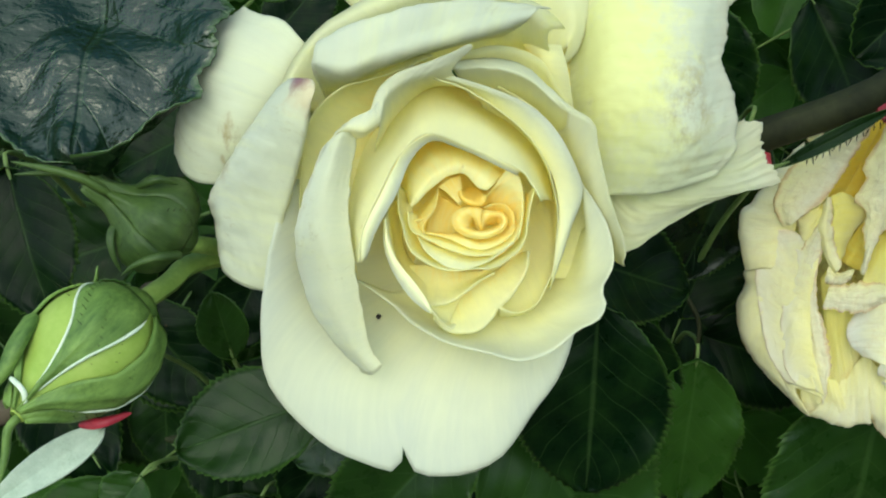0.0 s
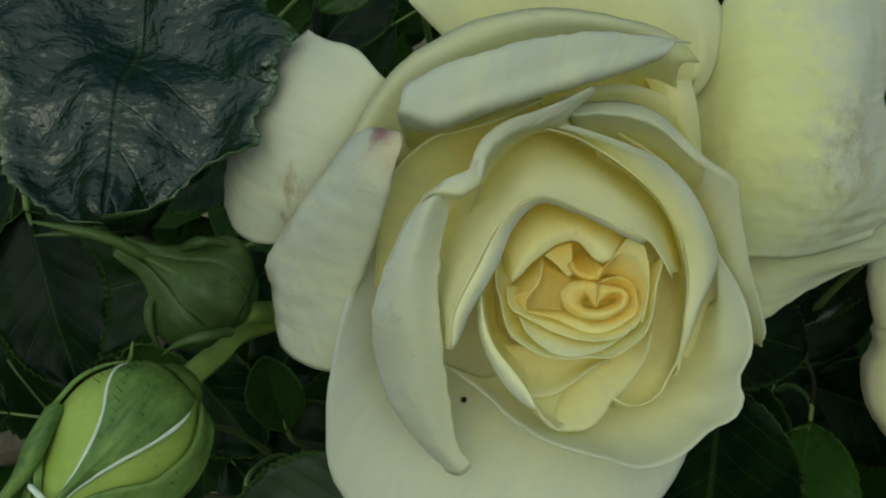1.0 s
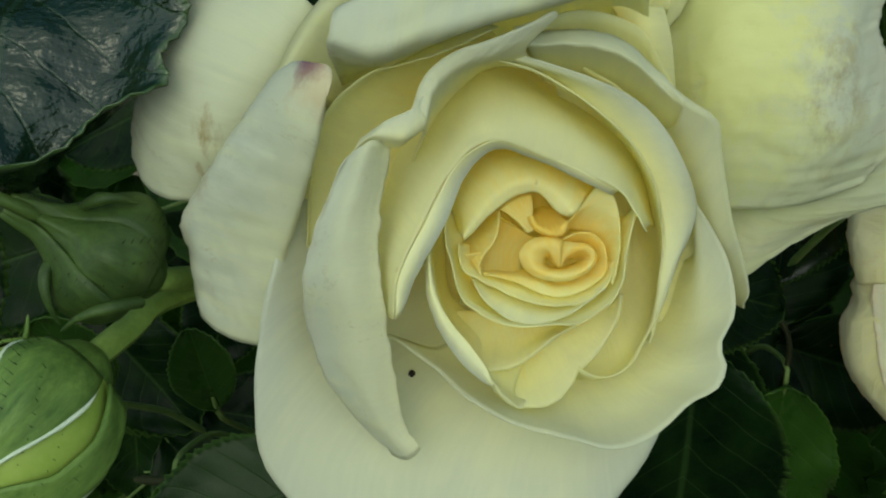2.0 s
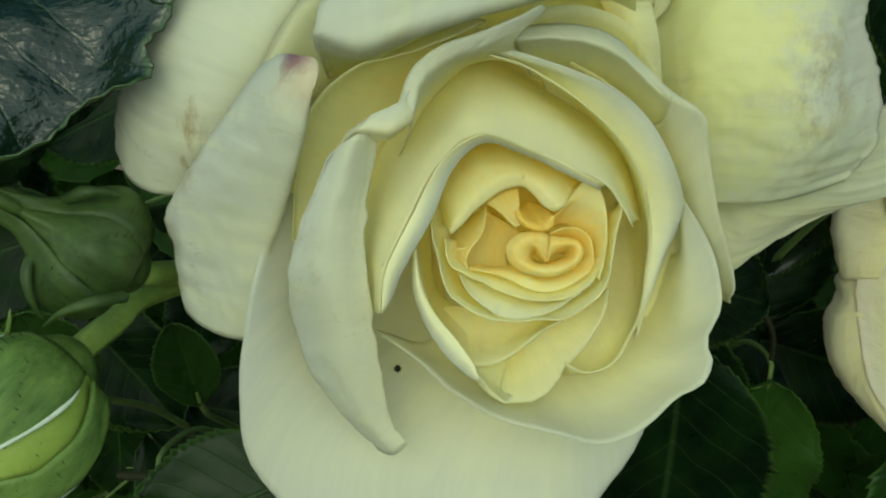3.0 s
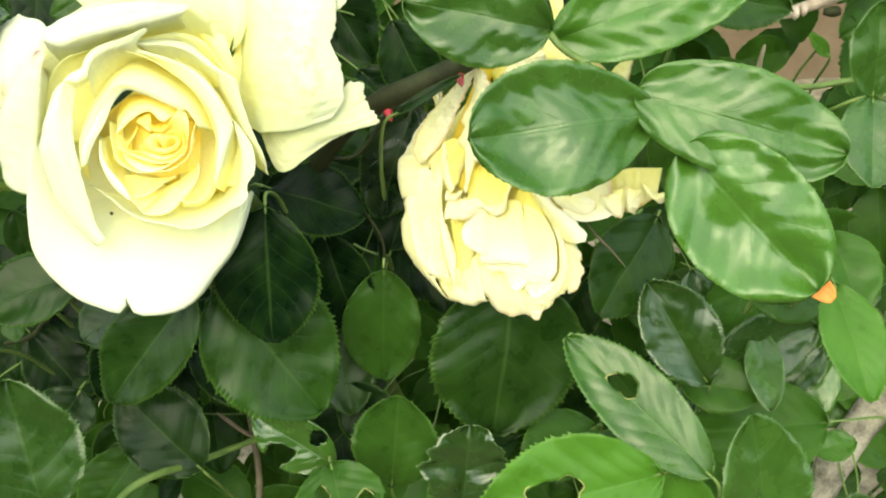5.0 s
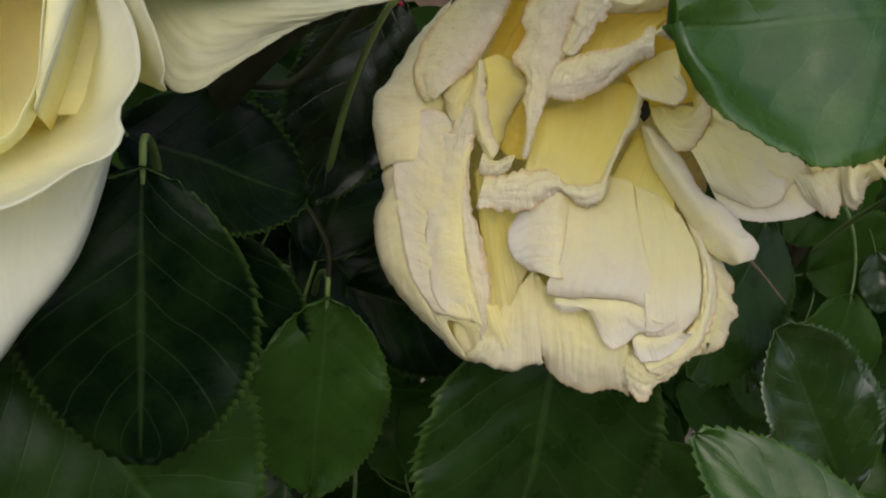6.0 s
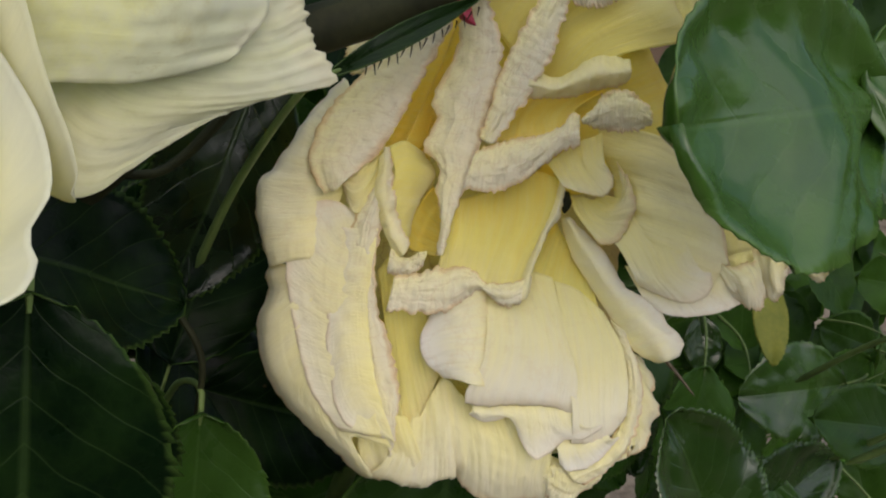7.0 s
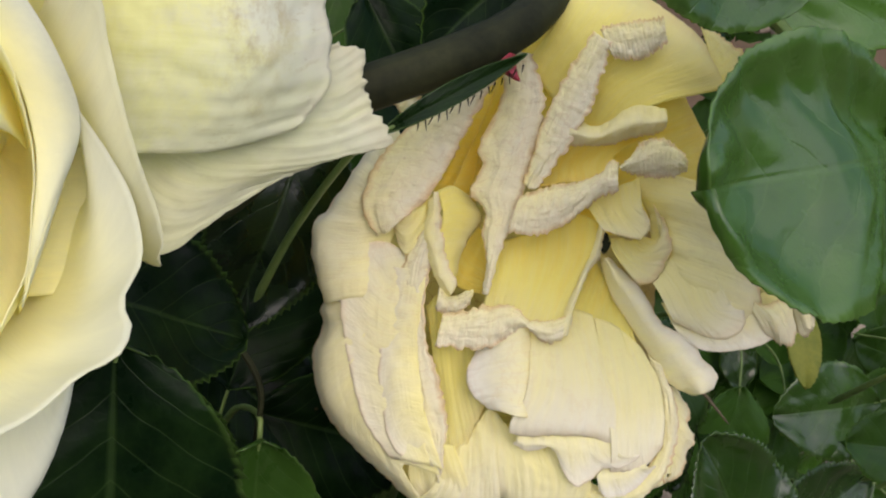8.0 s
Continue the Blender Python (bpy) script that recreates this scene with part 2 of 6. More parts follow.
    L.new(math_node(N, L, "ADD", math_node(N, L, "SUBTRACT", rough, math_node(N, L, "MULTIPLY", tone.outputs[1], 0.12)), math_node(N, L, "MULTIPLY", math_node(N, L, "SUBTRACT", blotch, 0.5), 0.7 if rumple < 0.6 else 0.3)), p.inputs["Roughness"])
    L.new(col, p.inputs["Base Color"])
    L.new(bump.outputs[0], p.inputs["Normal"])
    t = N.new("ShaderNodeBsdfTranslucent")
    L.new(mix(N, L, 1.0, col, (1.0, 1.0, 0.45), "MULTIPLY"), t.inputs["Color"])
    ms = node(N, "ShaderNodeMixShader", Fac=0.33)
    L.new(p.outputs[0], ms.inputs[1])
    L.new(t.outputs[0], ms.inputs[2])
    o = N.new("ShaderNodeOutputMaterial")
    L.new(ms.outputs[0], o.inputs["Surface"])
    return m


def plain_material(name, a, b, scale, rough, bump_size=0.0005, stretch=(1, 1, 1), spec=0.3, translucent=0.0):
    m, N, L = material(name)
    tc = N.new("ShaderNodeTexCoord")
    v = stretched(N, L, tc.outputs["Object"], stretch)
    big = noise_node(N, L, scale, 5, v, 0.6)
    fine = noise_node(N, L, scale * 7, 4, v, 0.65)
    f = math_node(N, L, "ADD", math_node(N, L, "MULTIPLY", big, 0.7), math_node(N, L, "MULTIPLY", fine, 0.3))
    col = ramp(N, L, f, [(0.32, a), (0.68, b)])
    bump = node(N, "ShaderNodeBump", Strength=0.6, Distance=bump_size)
    L.new(f, bump.inputs["Height"])
    p = node(N, "ShaderNodeBsdfPrincipled", Roughness=rough)
    p.inputs["Specular IOR Level"].default_value = spec
    L.new(col, p.inputs["Base Color"])
    L.new(bump.outputs[0], p.inputs["Normal"])
    o = N.new("ShaderNodeOutputMaterial")
    out = p.outputs[0]
    if translucent:
        t = N.new("ShaderNodeBsdfTranslucent")
        L.new(col, t.inputs["Color"])
        ms = node(N, "ShaderNodeMixShader", Fac=translucent)
        L.new(out, ms.inputs[1])
        L.new(t.outputs[0], ms.inputs[2])
        out = ms.outputs[0]
    L.new(out, o.inputs["Surface"])
    return m


PETAL_FRESH = petal_material("fresh_petal", (0.99, 0.82, 0.22), (0.99, 0.96, 0.55), (0.62, 0.635, 0.50), (0.88, 0.87, 0.62), 0.0)
PETAL_OUTER = petal_material("weathered_petal", (0.95, 0.90, 0.42), (0.82, 0.81, 0.54), (0.60, 0.62, 0.505), (0.62, 0.65, 0.46), 0.08, (
    ((-0.0352, 0.0268, 0.0165), 0.0034, (1, 1, 0.5), (0.22, 0.08, 0.15), 0.9, ()),
    ((-0.0335, 0.0235, 0.0165), 0.0056, (1, 1, 0.6), (0.62, 0.45, 0.24), 0.45, ()),
    ((0.0445, 0.0265, -0.0144), 0.0130, (1.6, 0.7, 0.6), (0.40, 0.33, 0.16), 0.6, (300, 190, 240)),
    ((0.0292, 0.0375, -0.0130), 0.0200, (1.1, 0.6, 0.5), (0.80, 0.80, 0.34), 0.8, ()),
    ((0.0416, 0.0141, -0.0180), 0.0150, (0.6, 1.3, 0.5), (0.66, 0.70, 0.36), 0.35, ()),
    ((-0.0540, 0.0170, -0.0050), 0.0060, (2.2, 0.6, 0.6), (0.42, 0.32, 0.12), 0.8, (420, 120, 200)),
), 0.5)
PETAL_FADED = petal_material("faded_petal", (0.99, 0.84, 0.16), (0.98, 0.92, 0.31), (0.84, 0.81, 0.63), (0.92, 0.88, 0.62), 0.5)
# near-black low end, so that low tones can stand for shade in the bush
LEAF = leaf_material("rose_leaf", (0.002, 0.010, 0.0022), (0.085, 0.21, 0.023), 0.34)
LEAF_RUMPLED = leaf_material("rumpled_leaf", (0.003, 0.013, 0.005), (0.026, 0.080, 0.018), 0.26, 0.61)
LEAF_YELLOW = plain_material("yellowing_leaf", (0.16, 0.20, 0.025), (0.34, 0.33, 0.04), 90, 0.5, translucent=0.3)
STEM = plain_material("green_stem", (0.07, 0.12, 0.03), (0.16, 0.22, 0.06), 120, 0.5, 0.0003)
SHOOT = plain_material("brown_shoot", (0.011, 0.012, 0.006), (0.034, 0.038, 0.015), 90, 0.65, 0.0003, spec=0.12)
WOOD = plain_material("woody_cane", (0.045, 0.036, 0.022), (0.19, 0.15, 0.10), 60, 0.8, 0.0012, (1, 1, 0.3))
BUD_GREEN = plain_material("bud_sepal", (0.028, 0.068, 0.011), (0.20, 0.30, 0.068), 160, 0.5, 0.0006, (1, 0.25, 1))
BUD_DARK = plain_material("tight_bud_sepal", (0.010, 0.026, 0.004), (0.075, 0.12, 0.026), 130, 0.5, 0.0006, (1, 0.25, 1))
LIME = plain_material("bud_stalk", (0.14, 0.22, 0.04), (0.28, 0.38, 0.09), 120, 0.5, 0.0003)
BUD_PETAL = plain_material("bud_petal", (0.28, 0.40, 0.06), (0.42, 0.53, 0.12), 90, 0.45, 0.0001, translucent=0.2)
WHITE_DOWN = plain_material("downy_margin", (0.48, 0.56, 0.42), (0.66, 0.72, 0.58), 300, 0.9)
GREY_DOWN = plain_material("downy_sepal", (0.30, 0.36, 0.28), (0.46, 0.52, 0.42), 250, 0.9)
RED = plain_material("crimson_tip", (0.20, 0.01, 0.025), (0.36, 0.03, 0.05), 250, 0.4)
DARK = plain_material("dark_speck", (0.01, 0.008, 0.006), (0.03, 0.02, 0.015), 400, 0.5)
ORANGE = plain_material("withered_leaf_end", (0.50, 0.13, 0.02), (0.66, 0.24, 0.06), 150, 0.6)
BRICK = plain_material("brown_wall", (0.085, 0.058, 0.036), (0.15, 0.105, 0.07), 6, 0.9, 0.004)
DARK_PLASTER = plain_material("dark_wall", (0.05, 0.06, 0.045), (0.10, 0.12, 0.09), 6, 0.9, 0.004)
SCAR = plain_material("torn_leaf_edge", (0.14, 0.14, 0.04), (0.34, 0.32, 0.13), 300, 0.7)
PALE_WOOD = plain_material("pale_cane", (0.22, 0.17, 0.13), (0.46, 0.38, 0.33), 70, 0.7, 0.0008, (1, 1, 0.3))
MOSSY = plain_material("lichen_bark", (0.05, 0.043, 0.032), (0.40, 0.36, 0.30), 110, 0.9, 0.002)
PINK = plain_material("pink_petal", (0.55, 0.10, 0.30), (0.75, 0.30, 0.48), 90, 0.5, translucent=0.2)
SOIL = plain_material("soil", (0.022, 0.018, 0.012), (0.30, 0.25, 0.18), 14, 0.95, 0.012)


# ---------- builders ----------
def spline(points, count):
    """count points at even steps along a smooth curve through the given ones."""
    p = np.array(points, float)
    if len(p) == 2:
        dense = p[0] + np.linspace(0, 1, 60)[:, None] * (p[1] - p[0])
    else:
        q = np.vstack([2 * p[0] - p[1], p, 2 * p[-1] - p[-2]])
        u = np.linspace(0, 1, 24, endpoint=False)[:, None]
        runs = []
        for a, b, c, d in zip(q[:-3], q[1:-2], q[2:-1], q[3:]):
            runs.append(0.5 * (2 * b + (c - a) * u + (2 * a - 5 * b + 4 * c - d) * u**2 + (3 * b - a - 3 * c + d) * u**3))
        dense = np.vstack(runs + [p[-1:]])
    far = np.r_[0, np.cumsum(np.linalg.norm(np.diff(dense, axis=0), axis=1))]
    at = np.linspace(0, far[-1], count)
    return np.stack([np.interp(at, far, dense[:, k]) for k in range(dense.shape[1])], 1)


def grid_mesh(name, grid, mat, uv=None, drop=None):
    """A smooth mesh from a grid of places [row][column], with uv in the same order."""
    rows, cols = grid.shape[:2]
    faces = []
    for i in range(rows - 1):
        for j in range(cols - 1):
            if drop is None or not (drop[i, j] or drop[i + 1, j] or drop[i, j + 1] or drop[i + 1, j + 1]):
                faces.append((i * cols + j, i * cols + j + 1, (i + 1) * cols + j + 1, (i + 1) * cols + j))
    me = bpy.data.meshes.new(name)
    me.from_pydata(grid.reshape(-1, 3).tolist(), [], faces)
    if uv is None:
        v, u = np.meshgrid(np.linspace(0, 1, rows), np.linspace(0, 1, cols), indexing="ij")
        uv = np.stack([u, v], -1)
    flat = uv.reshape(-1, 2)
    layer = me.uv_layers.new(name="UVMap")
    index = np.empty(len(me.loops), int)
    me.loops.foreach_get("vertex_index", index)
    layer.data.foreach_set("uv", flat[index].ravel())
    me.materials.append(mat)
    me.shade_smooth()
    return me


def part(name, me, parent, label="", thick=0.0):
    """One mesh as a part of a thing, or of another part."""
    ob = new(name, me)
    ob.parent = parent
    if label:
        tagged(ob, label)
    if thick:
        s = ob.modifiers.new("thickness", "SOLIDIFY")
        s.thickness, s.offset = thick, 0.0
    return ob


def tube_mesh(name, points, radii, mat, sides=10, rough=0.0):
    """A round stem along a smooth curve; radii run from its start to its end."""
    n = max(8, 5 * len(points))
    c = spline(points, n)
    r = np.interp(np.linspace(0, 1, n), np.linspace(0, 1, len(radii)), radii)
    grid = np.zeros((n, sides + 1, 3))
    ahead = np.gradient(c, axis=0)
    side = np.cross(ahead[0], (0.3, 0.2, 0.9))
    for i in range(n):
        a = ahead[i] / np.linalg.norm(ahead[i])
        side = side - a * (side @ a)
        side /= np.linalg.norm(side)
        up = np.cross(a, side)
        for j in range(sides + 1):
            w = 2 * math.pi * j / sides
            k = r[i] * (1 + rough * noise.noise(Vector(c[i] * 90 + (j % sides) * 3.1)))
            grid[i, j] = c[i] + k * (math.cos(w) * side + math.sin(w) * up)
    grid[0] = grid[0].mean(0) + (grid[0] - grid[0].mean(0)) * 0.6
    grid[-1] = grid[-1].mean(0) + (grid[-1] - grid[-1].mean(0)) * 0.35
    return grid_mesh(name, grid, mat)


def bead(name, place, radius, mat, squash=(1, 1, 1)):
    bm = bmesh.new()
    bmesh.ops.create_icosphere(bm, subdivisions=2, radius=1.0)
    for v in bm.verts:
        v.co *= 1 + 0.25 * noise.noise(v.co * 1.7 + Vector(place) * 50)
        v.co = Vector((v.co.x * squash[0], v.co.y * squash[1], v.co.z * squash[2])) * radius + Vector(place)
    me = bpy.data.meshes.new(name)
    bm.to_mesh(me)
    bm.free()
    me.materials.append(mat)
    me.shade_smooth()
    return me


def flower(name, m, label, mat, crinkle):
    thing = new(name)
    thing.matrix_world = m
    thing.empty_display_size = 0.01
    tagged(thing, label, "rose", "roses on the bush")
    return {"thing": thing, "mat": mat, "crinkle": crinkle, "count": 0}


def petal(rose, tone, rows, crinkle=0.0, label=""):
    """One petal: a smooth sheet through rows of places in mm in the rose's own frame, from its foot to its rim."""
    rose["count"] += 1
    seed = rose["count"] * 7.3
    crinkle = crinkle or rose["crinkle"]
    cols, steps = (72, 16) if crinkle > 0.55 else (48, 11)
    lines = np.stack([spline(r, cols) for r in rows])
    grid = np.stack([spline(lines[:, j], steps * (len(rows) - 1) + 1) for j in range(cols)], 1)
    du, dv = np.gradient(grid, axis=1), np.gradient(grid, axis=0)
    normal = np.cross(du, dv)
    normal /= np.linalg.norm(normal, axis=2, keepdims=True) + 1e-9
    height = np.zeros(grid.shape[:2])
    for i in range(grid.shape[0]):
        k = i / (grid.shape[0] - 1)
        for j in range(cols):
            p = Vector(grid[i, j])
            h = 0.35 * noise.noise(p * 0.11 + Vector((seed, 0, 0))) + 0.10 * noise.noise(p * 0.45 + Vector((0, seed, 0)))
            h += 0.16 * k**3 * noise.noise(Vector((j * 0.42, seed, 0)))
            if crinkle:
                fold = abs(noise.noise(p * 0.28 + Vector((seed, 3, 0))))
                h += crinkle * (0.8 * (0.3 - fold) * tone + 0.35 * tone * noise.noise(Vector((j * 0.9, k * 3, seed))) + 0.6 * k**3 * noise.noise(Vector((j * 0.8, seed, 2))))
                h += crinkle * tone * (0.45 * (0.22 - abs(noise.noise(p * 0.4 + Vector((0, seed, 7))))) + 0.3 * (0.2 - abs(noise.noise(p * 1.0 + Vector((seed, 0, 4))))))
                if crinkle <= 0.55 and rose["mat"] is PETAL_FADED:
                    h += min(1.0, 2 * crinkle) * (0.85 * noise.noise(Vector((j * 0.10, k * 1.3, seed + 11))) + 0.25 * noise.noise(Vector((j * 0.33, k * 1.2, seed + 17))))
                if crinkle > 0.55 and rose["mat"] is PETAL_FADED:
                    h += crinkle * (1.1 * (0.26 - abs(noise.noise(Vector((j * 0.045, k * 3.0 + 0.02 * j, seed))))) + 0.45 * (0.24 - abs(noise.noise(Vector((j * 0.07, k * 7, seed + 3))))))
            height[i, j] = h
    if crinkle:
        along = dv / (np.linalg.norm(dv, axis=2, keepdims=True) + 1e-9)
        for i in range(grid.shape[0]):
            k = i / (grid.shape[0] - 1)
            for j in range(cols):
                grid[i, j] += along[i, j] * crinkle * k**4 * (1.1 * noise.noise(Vector((j * 0.5, seed, 5))) + 0.5 * noise.noise(Vector((j * 1.3, seed, 9))))
                if tone > 0.85:
                    grid[i, j] -= along[i, j] * crinkle * (1 - k) ** 4 * (1.0 * noise.noise(Vector((j * 0.45, seed, 15))) + 0.5 * noise.noise(Vector((j * 1.2, seed, 19))))
    grid = (grid + normal * height[..., None]) / 1000
    me = grid_mesh("petal", grid, PETAL_OUTER if crinkle and rose["mat"] is PETAL_FRESH else rose["mat"])
    ob = part("petal", me, rose["thing"], label, 0.0002)
    ob.color = (tone, min(1.0, crinkle), 0, 1)
    return ob


# eaten places of a blade: across, along, half width, half length
HOLES = {0: (), 1: ((0.15, 0.62, 0.34, 0.075),), 2: ((0.15, 0.56, 0.30, 0.13),), 3: ((-0.75, 0.55, 0.45, 0.16), (0.6, 0.32, 0.3, 0.10)), 4: ((-0.55, 0.62, 0.06, 0.02),), 5: ((0.35, 0.35, 0.17, 0.09), (-0.62, 0.60, 0.26, 0.14))}


def bite(way, seed):
    """How far an uneven bite reaches in one direction, about 1."""
    return 1 + 0.16 * math.sin(2 * way + seed) + 0.13 * math.sin(3 * way + 2 * seed) + 0.07 * math.sin(7 * way)


def leaf_grid(length, width, fold, seed, teeth=24, hole=0, curl=0.12, quilt=1.0, blunt=0.62, skew=0.88, saw=0.05, ragged=0.0):
    """A toothed, slightly folded blade in its own frame: y along the midrib, x across, z up."""
    rows, cols = 2 * teeth + 1, 41 if hole else 17
    grid, uv = np.zeros((rows, cols, 3)), np.zeros((rows, cols, 2))
    drop = np.zeros((rows, cols), bool)
    for i in range(rows):
        s = i / (rows - 1)
        shape = math.sin(math.pi * s**skew) ** blunt if 0 < s < 1 else 0.0
        tooth = 1 + saw * (i % 2) * (0.4 + 0.6 * min(1, 4 * s)) * (0.9 + 0.8 * math.sin(i * 1.7 + seed) * math.sin(i * 0.61 + 2 * seed))
        for j in range(cols):
            a = 2 * j / (cols - 1) - 1
            edge = abs(a)
            half = width / 2 * shape * (1 + 0.05 * math.sin(3 * s + seed + a) + ragged * noise.noise(Vector((s * 8, 9.0 if a > 0 else -4.0, seed))))
            x = a * half * (tooth if edge > 0.99 else 1)
            y = length * (s + 0.33 * saw * (i % 2) * (edge > 0.99) + 0.05 * edge * s * (1 - s) * 2)
            lane = (s - 0.27 * edge) * 7.5
            z = fold * edge * width - curl * length * (s - 0.35) ** 2
            z += quilt * 0.009 * width * abs(math.sin(math.pi * lane)) * min(1, edge * 4) * shape
            z += quilt * 0.05 * width * noise.noise(Vector((a * 1.6 + seed, s * 3.2, seed * 0.37)))
            z += 0.05 * width * edge**2 * noise.noise(Vector((s * 6, seed, a)))
            grid[i, j] = (x, y, z)
            uv[i, j] = (0.5 + a / 2, s)
            for c, d, w, h in HOLES[hole]:
                way = math.atan2((s - d) / h, (a - c) / w)
                far = math.hypot((a - c) / w, (s - d) / h) / bite(way, seed)
                drop[i, j] |= far < 0.72
                if 0.72 <= far < 1.0:
                    across, along = c + (a - c) / far, d + (s - d) / far
                    grid[i, j, :2] = across * width / 2 * shape, length * along
                    uv[i, j] = (0.5 + across / 2, along)
    return grid, uv, drop


def leaf_pose(base, tip, face):
    y = (Vector(tip) - Vector(base)).normalized()
    z = Vector(face)
    z = (z - y * z.dot(y)).normalized()
    x = y.cross(z)
    m = Matrix((x, y, z)).transposed().to_4x4()
    m.translation = Vector(base)
    return m


LEAVES = []


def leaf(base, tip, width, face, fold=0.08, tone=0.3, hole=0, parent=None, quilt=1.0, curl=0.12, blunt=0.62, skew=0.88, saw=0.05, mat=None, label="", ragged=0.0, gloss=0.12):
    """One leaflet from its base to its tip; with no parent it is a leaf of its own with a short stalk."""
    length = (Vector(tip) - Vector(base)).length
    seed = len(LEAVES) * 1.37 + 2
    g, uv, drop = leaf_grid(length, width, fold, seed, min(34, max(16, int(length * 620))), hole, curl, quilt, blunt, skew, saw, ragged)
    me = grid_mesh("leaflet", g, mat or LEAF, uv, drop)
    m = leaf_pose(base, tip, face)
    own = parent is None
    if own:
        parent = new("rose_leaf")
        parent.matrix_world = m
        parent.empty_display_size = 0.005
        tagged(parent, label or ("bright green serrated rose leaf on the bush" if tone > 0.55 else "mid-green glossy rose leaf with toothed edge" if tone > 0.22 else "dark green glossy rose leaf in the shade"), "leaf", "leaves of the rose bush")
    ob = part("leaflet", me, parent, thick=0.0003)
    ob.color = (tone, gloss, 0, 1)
    for c, d, w, h in HOLES[hole]:
        if hole in (1, 2, 5):
            z = float(g[int(d * (g.shape[0] - 1)), int((0.5 + c / 2) * (g.shape[1] - 1)), 2])
            shape = math.sin(math.pi * d**skew) ** blunt
            ring = [((c + w * bite(q / 3, seed) * math.cos(q / 3)) * width / 2 * shape, (d + h * bite(q / 3, seed) * math.sin(q / 3)) * length, z) for q in range(20)]
            rim = part("torn_edge", tube_mesh("torn_edge", ring, [0.0001, 0.00028, 0.00012, 0.00025, 0.0001], SCAR, 6, 0.8), parent, "pale brown edge of an eaten hole")
            if not own:
                rim.matrix_world = m
    if own:
        back = m.inverted().to_3x3() @ Vector((0, 0.6, -0.8))
        back = np.array(back.normalized())
        part("stalk", tube_mesh("stalk", [(0, 0.003, 0.0), (0, -0.004, -0.002), np.array((0, -0.010, -0.010)) + back * 0.02, np.array((0, -0.012, -0.012)) + back * 0.05], [0.0006, 0.0008, 0.001], STEM, 6), parent)
    else:
        ob.matrix_world = m
    LEAVES.append(ob)
    return parent


def cane(name, points, radii, mat, label, thorns=(), rough=0.06):
    thing = new(name, tube_mesh(name, points, radii, mat, 14, rough))
    tagged(thing, label, "stem", "canes of the rose bush")
    for place, tip in thorns:
        part("thorn", tube_mesh("thorn", [place, (Vector(place) * 0.5 + Vector(tip) * 0.5) - Vector((0, 0, 0.0006)), tip], [0.0022, 0.0012, 0.0001], RED, 6), thing, "crimson thorn")
    return thing


# ---------- ground ----------
def ground():
    n = 90
    e = np.linspace(-1, 1, n)
    e = np.sign(e) * (np.abs(e) ** 4) * 300 + e * 2.0
    grid = np.zeros((n, n, 3))
    for i in range(n):
        for j in range(n):
            grid[i, j] = (e[j] + 0.1, e[i] + 0.6, 0.03 * noise.noise(Vector((e[j] * 3, e[i] * 3, 0))))
    return tagged(new("ground", grid_mesh("ground", grid, SOIL)), "pale dry soil under the rose bush", "ground", kind="structure")



def plain_wall(name, place, height, mat, label):
    """A plain wall that closes the garden or holds back light from out of view."""
    bm = bmesh.new()
    bmesh.ops.create_cube(bm, size=1.0, matrix=Matrix.Translation((0, place, height / 2)) @ Matrix.Diagonal((14, 0.2, height, 1)))
    me = bpy.data.meshes.new(name)
    bm.to_mesh(me)
    bm.free()
    me.materials.append(mat)
    return tagged(new(name, me), label, "wall", kind="structure")


ground()
# not seen: added behind the camera to cut low sky light and leaf reflections
plain_wall("wall_south", -3.6, 1.4, DARK_PLASTER, "added unseen wall that holds back low sky light")
plain_wall("wall_north", 2.4, 1.5, BRICK, "plain brown garden wall behind the rose bush")


# ---------- the open rose ----------
rose = flower("yellow_rose", Matrix(((0.9996, 0.0285, 0.0075, 0.0000), (-0.0103, 0.5752, -0.8179, 0.0000), (-0.0276, 0.8175, 0.5753, 0.8000), (0, 0, 0, 1))), "fully open pale yellow rose with cream outer petals", PETAL_FRESH, 0.0)
petal(rose, 0.05, [[(-29.7, 14.8, -22), (-4.5, 31.6, -24), (18.3, 15.1, -26)], [(-29, 0.3, -26), (-4.7, 5.2, -21), (20.6, 0.3, -28)], [(-22.1, -10.5, -26), (-4.2, -14.8, -30), (18, -12.8, -30)]])
petal(rose, 0.02, [[(-15.7, 11.4, -11), (-8.2, 14.3, -11), (-0.7, 13.3, -11), (7.8, 10.5, -11)], [(-16.7, 3, -11.5), (-8.2, 3, -11.5), (-0.7, 3.9, -11.5), (9.8, 3, -11.5)], [(-15.8, -4.6, -12), (-8.2, -7.4, -12), (-0.7, -8.4, -12), (8.9, -5.6, -12)]])
petal(rose, 0.05, [[(-10.5, 8.3, -6), (-7.3, 6.1, -6), (-3.2, 3.7, -6)], [(-11.4, 3, -8), (-8.2, 1.3, -8), (-5.9, 0.9, -8)], [(-12.3, -1.8, -8.5), (-8.2, -3.2, -8.5), (-4.9, -4.3, -8.5)]])
